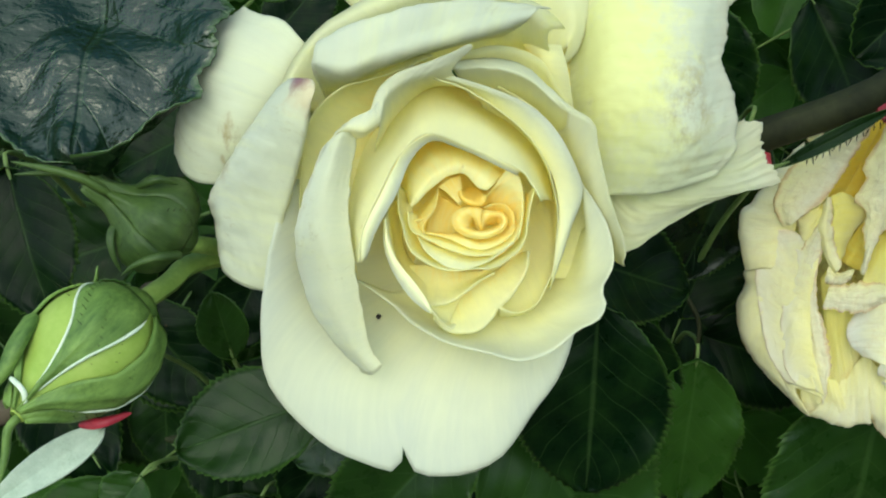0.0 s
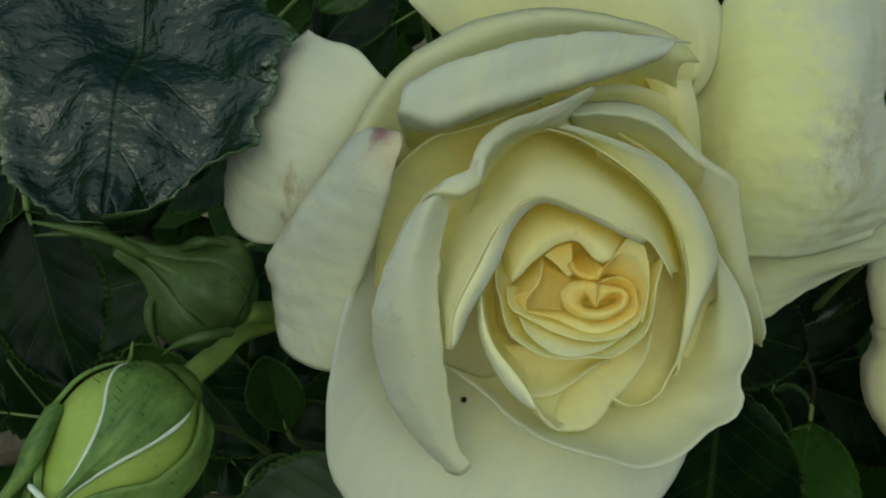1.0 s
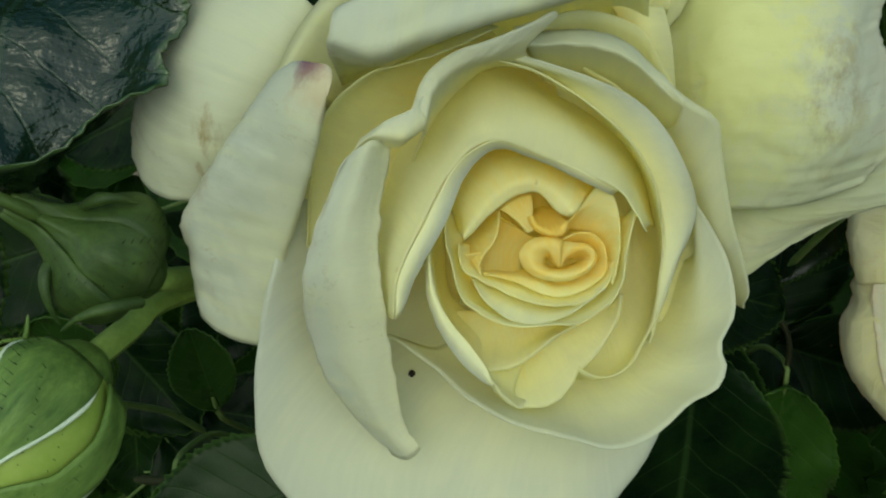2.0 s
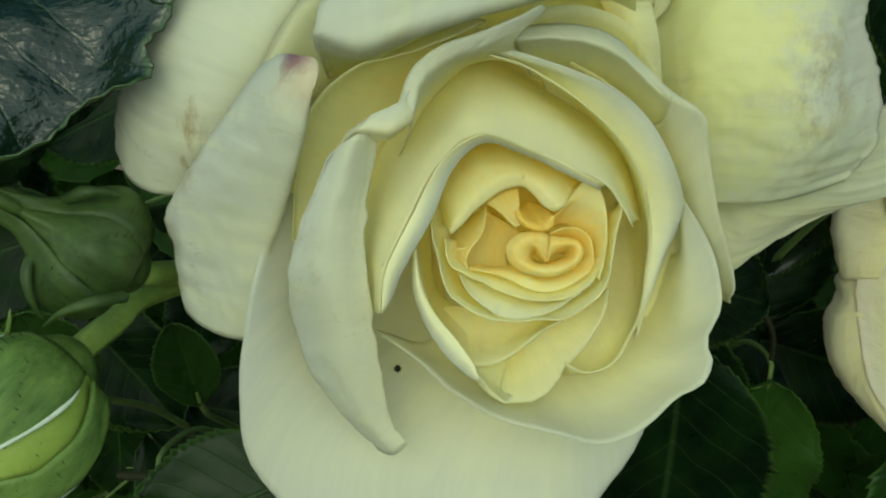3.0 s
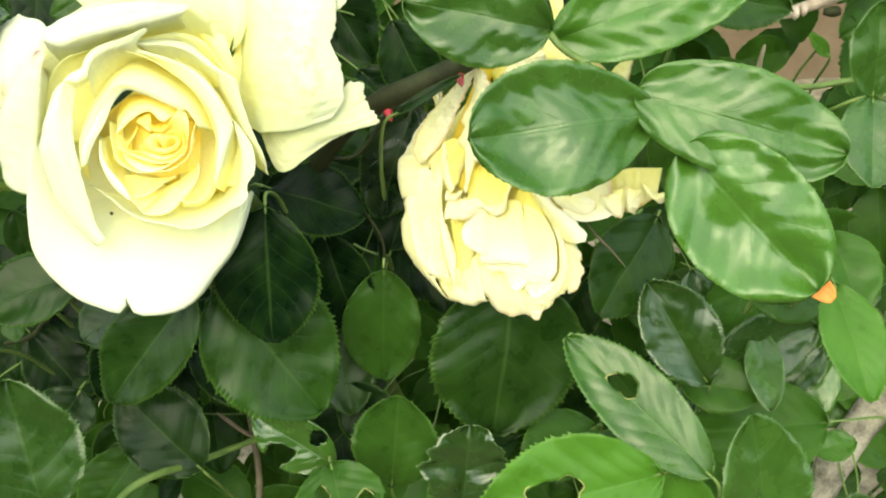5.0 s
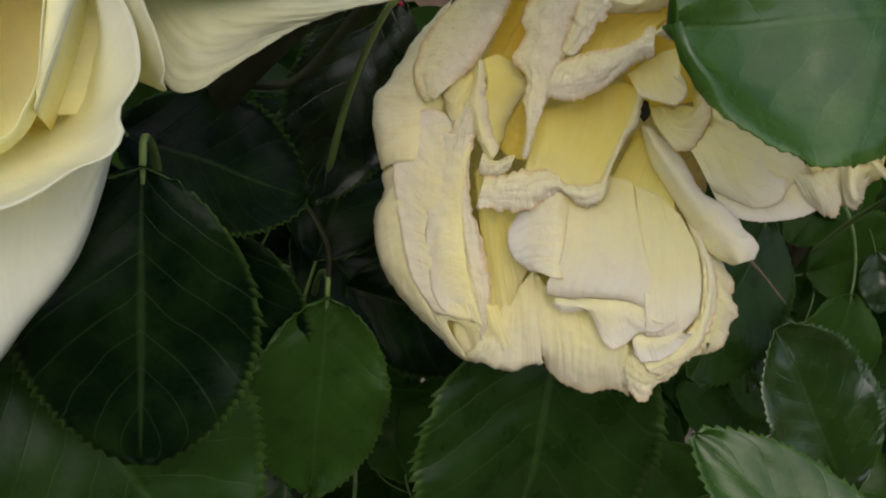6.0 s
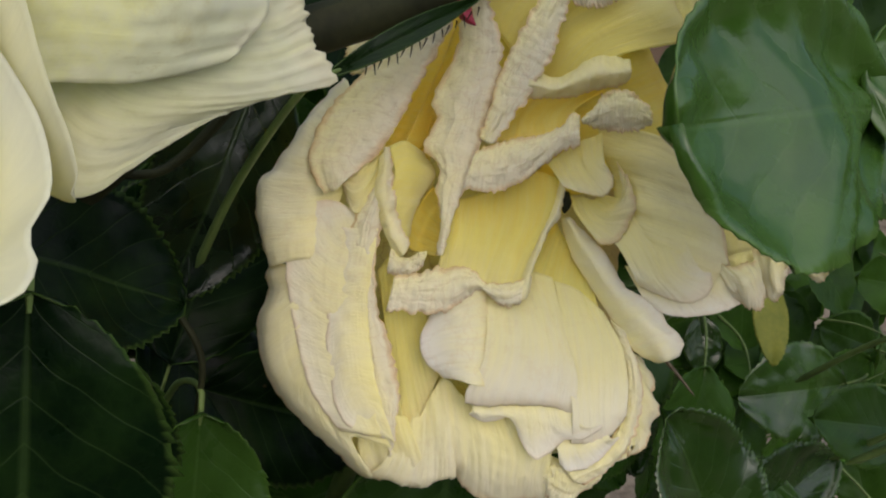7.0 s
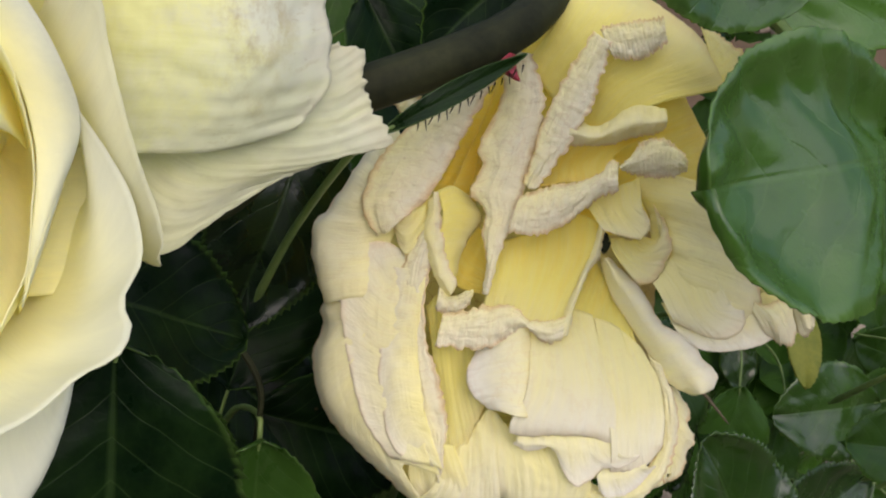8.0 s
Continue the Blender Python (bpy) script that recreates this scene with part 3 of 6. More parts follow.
petal(rose, 0.1, [[(0, -0.4, -6), (-0.9, 0.2, -6), (-1.8, 0.7, -6), (-2.2, 0, -6), (-1.3, -0.7, -6), (0.2, -0.9, -6), (2.1, -0.5, -6), (3.5, 0.3, -6), (2.8, 0.7, -6), (1.4, 0.6, -6), (0.3, -0.4, -6)], [(-0.1, -0.6, -1.2), (-1, 0.4, -1.2), (-1.8, 1.6, -1.2), (-2.8, 1, -1.2), (-3.1, -0.3, -1.2), (-2.1, -1.2, -1.2), (0, -1.4, -1.2), (2.2, -0.9, -1.2), (4, 0.2, -1.2), (3.8, 1.3, -1.2), (2.8, 1.6, -1.2), (0.8, 0.8, -1.2), (0, -0.6, -1.2)], [(-0.1, 1.9, 0.2), (-1.3, 2.7, 0.2), (-3.1, 2.7, 0.2), (-4.5, 1.7, 0.2), (-4.7, 0.1, 0.2), (-3.3, -1.3, 0.2), (-0.4, -2.1, 0.2), (2.6, -1.5, 0.2), (4.5, -0.1, 0.2), (4.7, 1.5, 0.2), (3.5, 2.4, 0.2), (1.1, 2, 0.2), (0.1, 1.8, 0.2)], [(0.3, 3.1, -1), (-1.5, 3.8, -1), (-3.7, 3.6, -1), (-5.9, 2.2, -1), (-6.2, 0.4, -1), (-5, -1.5, -1), (-2.1, -2.6, -1), (0.5, -2.8, -1), (3.4, -1.9, -1), (5.1, -0.4, -1), (5.4, 1.3, -1), (4.1, 2.7, -1), (1.6, 3.1, -1), (0.4, 3.1, -1)]])
petal(rose, 0.12, [[(1.1, 2.5, -4.5), (2.7, 3, -4.5), (4.3, 2.5, -4.5), (5.1, 1.1, -4.5), (4.7, -0.4, -4.5), (3, -1.8, -4.5), (0.4, -2.5, -4.5), (-2.3, -2.3, -4.5), (-5, -1.3, -4.5), (-7.3, -1.6, -4.5), (-10, -1.2, -4.5)], [(0.6, 3.3, -1.6), (2.3, 3.9, -1.6), (4.3, 3.7, -1.6), (5.8, 2.4, -1.6), (6.3, 0.4, -1.6), (5.8, -1.5, -1.6), (3.9, -3, -1.6), (1.2, -3.9, -1.6), (-1.3, -3.7, -1.6), (-3.9, -2.8, -1.6), (-6.4, -2.2, -1.6), (-9.5, -1.8, -1.6), (-11.7, -1.5, -1.6)], [(0.3, 3.5, -0.4), (2.2, 4.3, -0.4), (4.6, 4.3, -0.4), (6.3, 2.8, -0.4), (6.9, 0.4, -0.4), (6.4, -2, -0.4), (4.2, -3.7, -0.4), (1.3, -4.9, -0.4), (-1.5, -5.1, -0.4), (-4.2, -4.2, -0.4), (-6.6, -3.1, -0.4), (-9.5, -2.3, -0.4), (-11.7, -1.8, -0.4)]])
petal(rose, 0.2, [[(0, 4.1, -4), (1.9, 5.1, -4), (4.1, 4.7, -4), (5.9, 3.2, -4), (6.9, 0.7, -4), (6.6, -2.1, -4)], [(1, 6.1, -0.5), (3.5, 7.8, -0.5), (5.9, 7.2, -0.5), (7.5, 4.5, -0.5), (7.9, 1.1, -0.5), (7.3, -2.6, -0.5)], [(5.2, 11.5, 1.2), (6.9, 11.2, 1.2), (8.1, 8.7, 1.2), (8.5, 4.7, 1.2), (8.4, 0.7, 1.2), (7.7, -3.3, 1.2)]])
petal(rose, 0.05, [[(-3.7, 8.1, -6), (-2.5, 8.7, -6), (-1.2, 8.4, -6)], [(-4.1, 7.3, -3), (-2.3, 6.8, -3), (0, 7.3, -3)], [(-4.6, 7.1, 0.3), (-3.9, 5.7, 0.3), (-2.8, 5, 0.3), (-1.3, 4.5, 0.3), (-0.1, 4.9, 0.3), (0.6, 6.3, 0.3)], [(-5, 6.9, -0.3), (-4.5, 5.5, -0.3), (-3, 4.4, -0.3), (-1.3, 4, -0.3), (0.2, 4.3, -0.3), (1.1, 6.2, -0.3)]])
petal(rose, 0.15, [[(-9.3, 8.1, -0.3), (-7.1, 9.7, -0.3), (-4.6, 10.4, -0.3)], [(-7.3, 6.8, -0.6), (-5.7, 7.7, -0.6), (-4.3, 8.4, -0.6)], [(-5, 4.5, -0.8), (-3.9, 5.2, -0.8), (-4.5, 7.2, -0.8)]])
petal(rose, 0.22, [[(-15.7, 5.3, -7), (-17.5, 12.1, -7), (-13.7, 18.1, -7), (-6.4, 19.3, -7), (1.5, 17.3, -7), (6.4, 12.5, -7)], [(-15.1, 4.5, -1), (-15.3, 9.9, -1), (-11.7, 14.3, -1), (-5.5, 15.4, -1), (0.3, 13.6, -1), (4.1, 10.3, -1)], [(-14.8, 3.8, 2.4), (-13, 7.1, 2.4), (-9.9, 10.6, 2.4), (-5.4, 12.5, 2.4), (-1, 10.9, 2.4), (1.9, 7.6, 2.4)], [(-14.6, 3.4, 2), (-12.8, 5.1, 2), (-11.1, 6.9, 2), (-9.2, 8.4, 2), (-7.3, 9.8, 2), (-5.1, 10.5, 2), (-3.4, 10.3, 2), (-2.1, 9, 2), (-0.7, 7.5, 2), (0.9, 7.1, 2)]])
petal(rose, 0.12, [[(-14.5, 3.2, -8), (-12.1, 5.7, -8), (-9.7, 8.2, -8)], [(-14, 1, -4.5), (-11.8, 3.9, -4.5), (-9.8, 7.1, -4.5)], [(-12, -1.8, -1.5), (-12.3, -0.2, -1.5), (-11.6, 1.3, -1.5), (-10.4, 2.9, -1.5), (-9.6, 4.7, -1.5), (-9.3, 7.9, -1.5)]])
petal(rose, 0.1, [[(-15.1, -2.1, -9), (-13.6, -2.2, -9), (-12.5, -2.1, -9)], [(-15.3, -0.3, -5), (-13.5, -0.1, -5), (-12, 0.2, -5)], [(-15.1, 1.1, -2.4), (-13.4, 1.4, -2.4), (-11.5, 2, -2.4)]])
petal(rose, 0.25, [[(-13.9, 2.8, -4.5), (-13, -0.3, -4.5), (-10.7, -1.6, -4.5), (-7.3, -2.2, -4.5), (-3.7, -3.5, -4.5), (0.4, -4, -4.5), (3.8, -2.9, -4.5), (5.6, -0.7, -4.5)], [(-15, 2.8, -1.4), (-14.6, -0.2, -1.4), (-12.8, -1.7, -1.4), (-10, -2.8, -1.4), (-6.4, -4.2, -1.4), (-3, -5.5, -1.4), (0.3, -5.9, -1.4), (3.6, -4.8, -1.4), (6.4, -2.4, -1.4), (7.2, 0.2, -1.4)], [(-15.4, 2.8, 0.2), (-15, -0.6, 0.2), (-13.1, -2.3, 0.2), (-10.1, -3.7, 0.2), (-6.4, -5.4, 0.2), (-3.1, -6.4, 0.2), (0.4, -6.6, 0.2), (4, -5.5, 0.2), (6.9, -2.9, 0.2), (7.7, 0.3, 0.2)]])
petal(rose, 0.45, [[(-10.5, -4.1, -4), (-7.3, -5, -4), (-3.2, -6.2, -4), (0.4, -6.2, -4), (4, -4.9, -4), (6.3, -2.8, -4)], [(-12.9, -2.5, -1.2), (-10.8, -5.1, -1.2), (-7.3, -6.8, -1.2), (-3.3, -7.7, -1.2), (0.3, -7.3, -1.2), (3.6, -5.8, -1.2), (6.3, -3.5, -1.2)], [(-13.2, -2.6, 0.1), (-11.9, -5.3, 0.1), (-9.6, -7.5, 0.1), (-7.1, -8.9, 0.1), (-3.6, -9.2, 0.1), (-0.6, -8.5, 0.1), (2.6, -7, 0.1), (6.7, -3.9, 0.1)]])
petal(rose, 0.3, [[(-15.3, 8, -6), (-14.9, 3, -6), (-14.2, -0.7, -6), (-12.6, -4.3, -6), (-9.1, -6.9, -6), (-5, -8.2, -6), (-0.4, -8, -6), (4.2, -6.2, -6), (7.4, -3.3, -6), (8.8, 1.1, -6), (9.4, 7.5, -6)], [(-16.6, 8.1, -3), (-16.2, 3.4, -3), (-15.4, -0.4, -3), (-14.1, -4.2, -3), (-11.3, -6.7, -3), (-6, -8.6, -3), (-0.8, -8.4, -3), (4.4, -6.6, -3), (7.3, -4.3, -3), (8.9, -0.7, -3), (9.7, 7, -3)], [(-17.3, 8.2, -0.6), (-17, 3.8, -0.6), (-16.1, -0.2, -0.6), (-15.2, -4.1, -0.6), (-13, -6.3, -0.6), (-9.5, -8.4, -0.6), (-6, -9.1, -0.6), (-1.5, -8.9, -0.6), (1.6, -8.8, -0.6), (4.7, -7.2, -0.6), (7.4, -5.1, -0.6), (9, -2, -0.6), (9.6, 2.9, -0.6), (10.8, 8, -0.6)], [(-17.6, 8.2, 0.8), (-17.4, 3.8, 0.8), (-16.5, -0.4, 0.8), (-15.4, -4.7, 0.8), (-13.4, -6.8, 0.8), (-9.8, -8.9, 0.8), (-6, -9.6, 0.8), (-1.6, -9.3, 0.8), (1.8, -9.3, 0.8), (4.8, -7.7, 0.8), (7.6, -5.5, 0.8), (9.3, -2.2, 0.8), (10, 2.9, 0.8), (11.2, 7.9, 0.8)]])
petal(rose, 0.33, [[(-15.7, -7.8, -10), (-12, -8, -10), (-5, -9.2, -10), (1.6, -8.8, -10)], [(-16.6, -10.2, -9), (-11.9, -12.1, -9), (-5.4, -12.1, -9), (2, -9.5, -9)], [(-16.5, -11, -5), (-14.4, -14.7, -5), (-11.8, -16.1, -5), (-9.3, -16.2, -5), (-6.4, -15.4, -5), (-3.4, -13.4, -5), (-0.5, -11.2, -5), (2.6, -9.6, -5)], [(-16.6, -11.3, -5), (-14.5, -15.2, -5), (-11.8, -16.6, -5), (-9.3, -16.8, -5), (-6.2, -16, -5), (-3.1, -13.9, -5), (-0.2, -11.6, -5), (2.8, -10, -5)]])
petal(rose, 0.36, [[(-11.1, -12.6, -12), (-4.5, -12.6, -12), (2.2, -9.8, -12), (7.9, -5.1, -12)], [(-11, -17.5, -11), (-4.9, -16.3, -11), (1.7, -13.5, -11), (8.9, -5.1, -11)], [(-10.2, -19, -6.6), (-7.3, -21.6, -6.2), (-2.7, -21.9, -6.3), (0.1, -20.9, -7.2), (2, -18.8, -8.2), (3.5, -16.7, -9), (6.3, -13.8, -8.8), (8.3, -11, -8.5), (9.5, -8.2, -8), (9.8, -5, -7)], [(-10.4, -19.4, -7), (-7.5, -22.2, -6.6), (-2.6, -22.5, -6.7), (0.4, -21.4, -7.6), (2.4, -19.3, -8.6), (3.9, -17.1, -9.4), (6.6, -14.2, -9.2), (8.7, -11.3, -8.9), (9.9, -8.3, -8.4), (10.2, -5, -7.4)]])
petal(rose, 0.4, [[(-17.9, 8.2, -13), (-17.5, -3.6, -13), (-13.9, -8, -13), (-8.2, -10.9, -13), (-4.2, -14.1, -13)], [(-19.5, 4.8, -6), (-18.6, -5.2, -6), (-15.7, -10.5, -6), (-11.4, -15.3, -6), (-6.8, -19.9, -6)], [(-20, 1.2, 3), (-19.4, -3.5, 3.2), (-18.3, -7, 2.8), (-16.4, -9.8, 2.2), (-13.8, -12.9, 1.6), (-11.7, -16.1, 1.2), (-9.2, -19.4, 1.2), (-6.6, -21.8, 1.2), (-5.3, -20.8, 0.4)]])
petal(rose, 0.85, [[(-19.8, 1.2, 3.1), (-19.2, -3.5, 3.4), (-18, -6.7, 3), (-16.1, -9.5, 2.4), (-13.6, -12.5, 1.8), (-11.4, -15.7, 1.4), (-10.5, -18.1, 1.2)], [(-20.1, 0.9, 3.3), (-19.6, -3.8, 3.6), (-18.4, -7.5, 3.2), (-16.7, -10.6, 2.6), (-14.2, -13.7, 2), (-11.8, -16.5, 1.5), (-10.5, -18.2, 1.2)], [(-20.6, 0.7, 2.2), (-20.2, -4.2, 2.4), (-19.1, -8.4, 2), (-17.4, -11.9, 1.4), (-14.8, -15.2, 0.8), (-12.4, -17.4, 0.6), (-10.6, -18.6, 0.6)]])
petal(rose, 0.35, [[(-4.6, 28, -19.6), (8.1, 14.9, -22.4), (12.9, 0.4, -23.4), (5.2, -10.4, -23.8)], [(2.8, -15.4, -14.9), (10.1, -13.7, -16.8), (14.8, -6.2, -17.1), (15.8, 5.1, -17.1), (12.5, 16.1, -13.7), (-0.1, 27, -6.1)], [(3.4, -16.5, -8), (7.1, -18.1, -8), (11.8, -16.4, -9), (14.9, -10.3, -8.3), (15.8, -2.2, -6.4), (16.1, 4, -4.6), (14.2, 11.1, 0.3), (10.2, 17.1, 4), (4.5, 22, 7), (-2.9, 26.7, 8.9), (-10, 28.8, 9.9)]])
petal(rose, 0.8, [[(15.2, -10.5, -8.9), (16.2, -2.2, -7.6), (16.5, 4.2, -6.3), (14.7, 11.2, -2.6), (10.7, 17.4, -0), (4.8, 22.6, 2.3), (-2.8, 27.5, 3.5), (-10.1, 29.7, 4.7)], [(15.2, -12.2, -9.9), (17.8, -1.8, -7.8), (19.6, 5.3, -6.1), (17.2, 12.5, -1.2), (13.2, 19.1, 2.2), (7.2, 24, 4.9), (0.5, 26.8, 6.4), (-8.7, 29.5, 7.7)], [(15, -13.2, -11), (19.6, 1.3, -8.4), (21.6, 7.7, -6), (19.4, 13.3, -1.3), (14.9, 20.1, 2.5), (9.3, 24.4, 5.4), (1.3, 27.5, 7.3), (-7.7, 30, 8.5)]])
petal(rose, 0.3, [[(0.9, 28.7, -17.9), (12.5, 21.4, -19.9), (21.1, 11.8, -19.9), (23.5, 5.2, -21.9)], [(1.7, 30.8, -1.1), (8.1, 27, -1.1), (13.4, 22.9, -2.1), (17.2, 17, -4.1), (20.8, 9.7, -6.1)]])
petal(rose, 0.4, [[(20.8, 9, -21.1), (19.8, 1.3, -23.1), (15, -12.3, -24.1)], [(21.4, 8.1, -12.8), (19.7, 1.3, -13.8), (14.6, -12.5, -14.8)], [(21.7, 7.5, -7), (19.4, 1.3, -8), (14.8, -12.8, -9)]])
petal(rose, 0.36, [[(-27.4, -9.5, -10), (-29.2, 3.1, -10), (-26.9, 18.2, -8), (-19.7, 27.9, -7), (-10.4, 33.1, -9), (0.4, 29.9, -13.9), (15, 19.2, -18.4), (18.5, 5.1, -19.4)], [(-27.3, -8.2, -4), (-28.4, 3.1, -5), (-25.5, 16, -3), (-17.9, 24.9, -2), (-10.1, 29.4, -3), (-0.8, 26.4, -5.8), (11.1, 17.4, -8.3), (15, 5.8, -7.5)], [(-26.2, -7.9, 2), (-25.9, 3, 4.5), (-16.2, 18.5, 7), (-10.1, 22, 7), (-1.4, 20.6, 5.2), (6.2, 16.5, 1.6), (10.8, 10.7, -0.8), (12.7, 5.2, -0.5)], [(-25, -8.2, 5), (-24.3, -1.9, 7), (-20.6, 5.7, 8), (-16.3, 13.5, 9), (-10.6, 17.4, 10), (-1.6, 14.7, 7.3), (7.7, 10.9, 4), (10.6, 7.8, 2.6), (12.6, 4.6, 1.9)]])
petal(rose, 0.95, [[(-24.7, -8.2, 4.9), (-24.1, -1.9, 6.9), (-20.4, 5.7, 7.9), (-16.1, 13.5, 8.9), (-10.5, 17.3, 9.9), (-4.7, 15.9, 8), (2, 13.3, 6.1), (8, 10.8, 3.3)], [(-24.2, -7.7, 4.6), (-23, -2.1, 6.6), (-18.7, 6.1, 7.6), (-15.5, 12.8, 7.6), (-10.4, 16.8, 8.6), (-4.9, 15.5, 6.9), (1.8, 12.9, 5.4), (7.6, 10.5, 2.7)], [(-23.9, -7.4, 3.7), (-21.7, -2, 5.5), (-17.5, 5.4, 6.5), (-14.7, 12.2, 6.5), (-10.2, 16.4, 7.5), (-4.9, 15.1, 5.9), (1.5, 12.5, 4.5), (7.3, 10.2, 2.1)]])
petal(rose, 0.92, [[(-24.8, 16.9, 12.6), (-26.8, 4.5, 9.1), (-26.6, -3.6, 5.9), (-25.9, -13.1, 0), (-24.3, -24.3, -6.6), (-21.7, -29.9, -9.2)], [(-27.3, 16.6, 16.9), (-30.9, 5.2, 12.3), (-31.8, -3.5, 8.2), (-30.2, -13.8, 1.2), (-27.5, -25.1, -6.1), (-22.7, -31, -9.5)], [(-30.3, 15, 15), (-34.6, 5.3, 10.4), (-36.7, -2.7, 5.9), (-36.1, -11.5, -0.6), (-32.1, -22.6, -7.4), (-24.3, -31.7, -10.5)], [(-31.3, 14, 14.8), (-36, 4.5, 9.8), (-38.3, -3.6, 5), (-38, -11.6, -1.7), (-34.1, -21.9, -8.7), (-26.4, -31.1, -12)]], crinkle=0.4)
petal(rose, 0.8, [[(-30.1, 15.6, 9.2), (-27.1, 16.2, 12.2), (-23.6, 16.1, 13.2), (-20.6, 18.4, 12.2)], [(-30.3, 15.3, 12.5), (-27.3, 17.2, 16), (-22.8, 17.2, 16.6), (-20, 19.1, 15.8)], [(-29.1, 17.2, 13.9), (-25.8, 19.2, 16.3), (-22, 20.8, 17), (-20.4, 22.7, 16.3)]])
petal(rose, 0.7, [[(-22.9, 14.1, -0.8), (-16.9, 24.4, -1.6), (-10.1, 29.9, -3.4), (-0.3, 29.4, -5.4)], [(-20.1, 18.7, 15.1), (-18.9, 23, 14.2), (-15.1, 27, 12.6), (-10.8, 28.5, 12), (-6, 30, 10.1)], [(-20.4, 20.4, 16.2), (-19.3, 24.6, 16.3), (-15.5, 28, 15.6), (-10.9, 29.7, 15.1), (-6.5, 31.5, 14.1), (-1.8, 34.1, 13.3)], [(-22, 20.4, 16.2), (-20.1, 25.4, 16.4), (-16.2, 28.7, 15.9), (-11.3, 30.5, 15.5), (-6.5, 32.5, 15), (-2.6, 34.6, 14.4)]])
petal(rose, 0.3, [[(-25, 3.1, -7), (-23.9, 17.7, -3), (-17.8, 27, -2), (-7.4, 33.5, -4)], [(-37.5, 2.2, -2.4), (-35.4, 13.1, 1.6), (-31.7, 22, 4.6), (-23.3, 29, 6.6), (-11.9, 34.3, 6.6)], [(-38.6, 3.1, -0.6), (-37.4, 11.3, 3.4), (-34.9, 20.6, 8.4), (-28.5, 26.4, 12.4), (-19.1, 28.7, 12.4), (-9.7, 33.1, 10.4)]])
petal(rose, 0.92, [[(-42.6, -1.5, -14.9), (-40.6, 11.1, -7.9), (-36.5, 21.3, 3)], [(-45.2, -9.4, -9.1), (-42.4, 0.4, -3.2), (-38.8, 8, 3.7), (-35.8, 14.7, 11.7), (-33.3, 21.6, 18.6)], [(-46, -13.1, -11.1), (-44.4, -3, -3.2), (-40.3, 5.4, 4.8), (-37, 13.8, 13.7), (-34, 21.5, 19.6), (-32.3, 25.8, 19.6)], [(-51.7, -12.6, -12.1), (-50.7, -2.1, -5.2), (-47.3, 7.2, 2.7), (-42.9, 14.8, 10.6), (-38.5, 21.1, 16.6), (-34.7, 26.9, 18.5)], [(-56.8, -9.7, -12.7), (-57, -1.3, -7.8), (-54.4, 8.2, -0.9), (-49.7, 16.1, 5), (-44.2, 22, 9.9), (-38.6, 28, 12.9)], [(-58.5, -7, -14.2), (-58.6, 1.3, -10.3), (-58.7, 7, -5.4), (-53.2, 14.1, 0.5), (-47.8, 20.7, 4.4), (-42.9, 26.6, 6.4)]], crinkle=0.5)
petal(rose, 0.75, [[(-41.4, 10.1, -23.6), (-37, 24.2, -19.6), (-31, 36.8, -15.7)], [(-48.5, 11.3, -10.2), (-44.6, 22.2, -4.2), (-39.7, 33.7, -0.2), (-37.2, 38.7, -0.2)], [(-58.8, 9.9, -8.2), (-54.6, 18.5, -2.2), (-49.7, 29.3, 0.7), (-46.6, 38.8, -0.3), (-42.6, 44.4, -2.3)], [(-65.1, 11.7, -8.7), (-63.1, 20.6, -4.8), (-59.1, 31.6, -2.8), (-55, 42.2, -3.8), (-49.3, 47.1, -5.8)], [(-68, 17, -10.4), (-67.4, 22.8, -8.5), (-64.4, 33.2, -6.5), (-59.4, 44, -7.5), (-52.5, 49.2, -8.5)]], crinkle=0.5)
petal(rose, 0.7, [[(-14.2, -1.6, -22.5), (-1.4, -10.5, -25.9), (13.8, -10.6, -27.8), (21.3, 0.3, -25.7)], [(-17.9, -13.3, -12.9), (-5, -20.7, -13.2), (10, -21.8, -14.4), (21.2, -13.5, -15.3), (22.8, 1.3, -14.2)], [(-27.2, -11.3, -7.5), (-19.6, -16.3, -6.4), (-14.6, -20.7, -5), (-7.2, -24.9, -2.9), (1.8, -26.9, -1.6), (8.2, -28.4, -1.7), (15.4, -26.1, -3.7), (20.7, -21.7, -5.5), (24.8, -19.8, -6.3), (26.6, -16.4, -7.3), (25.9, -12.9, -8.3), (28.3, -7.7, -9.2), (27.7, -0.5, -10.2), (24.8, 5.4, -9.3), (20.9, 10.3, -6.4)]])
petal(rose, 0.6, [[(9, 26.5, -22), (19, 12.1, -24), (25.8, -2.6, -28)], [(16.9, 20.7, -6), (22.6, 9.5, -10), (28.6, -2.4, -16.1), (31.5, -7.4, -18.1)], [(18.2, 24.2, 1.2), (23.4, 21.4, 0.2), (24.8, 16.1, -2.8), (27.9, 5.8, -7.8), (31.5, -4.1, -12.8), (31.1, -7.3, -14.8)]])
petal(rose, 0.65, [[(0.1, 26.9, -18.5), (10.5, 24.1, -18.5), (20.2, 11.9, -20.2)], [(-5.5, 30.6, 6.8), (2.4, 30.9, 4.6), (8.9, 29.4, 2.6), (15.8, 24.4, -0.8), (20.9, 19.7, -4.3), (24.4, 12, -8.1)], [(-6.1, 31.3, 9), (2.2, 31.8, 6.8), (8.6, 30.7, 4.8), (14, 26.9, 2.2), (18.3, 24, 0.6), (23.7, 21.7, -2.9)], [(-7.5, 32.9, 7.8), (2.6, 34.1, 4.4), (9.5, 32.5, 2.5), (14.8, 28, 1.2), (19.4, 23.7, -0.3)]])
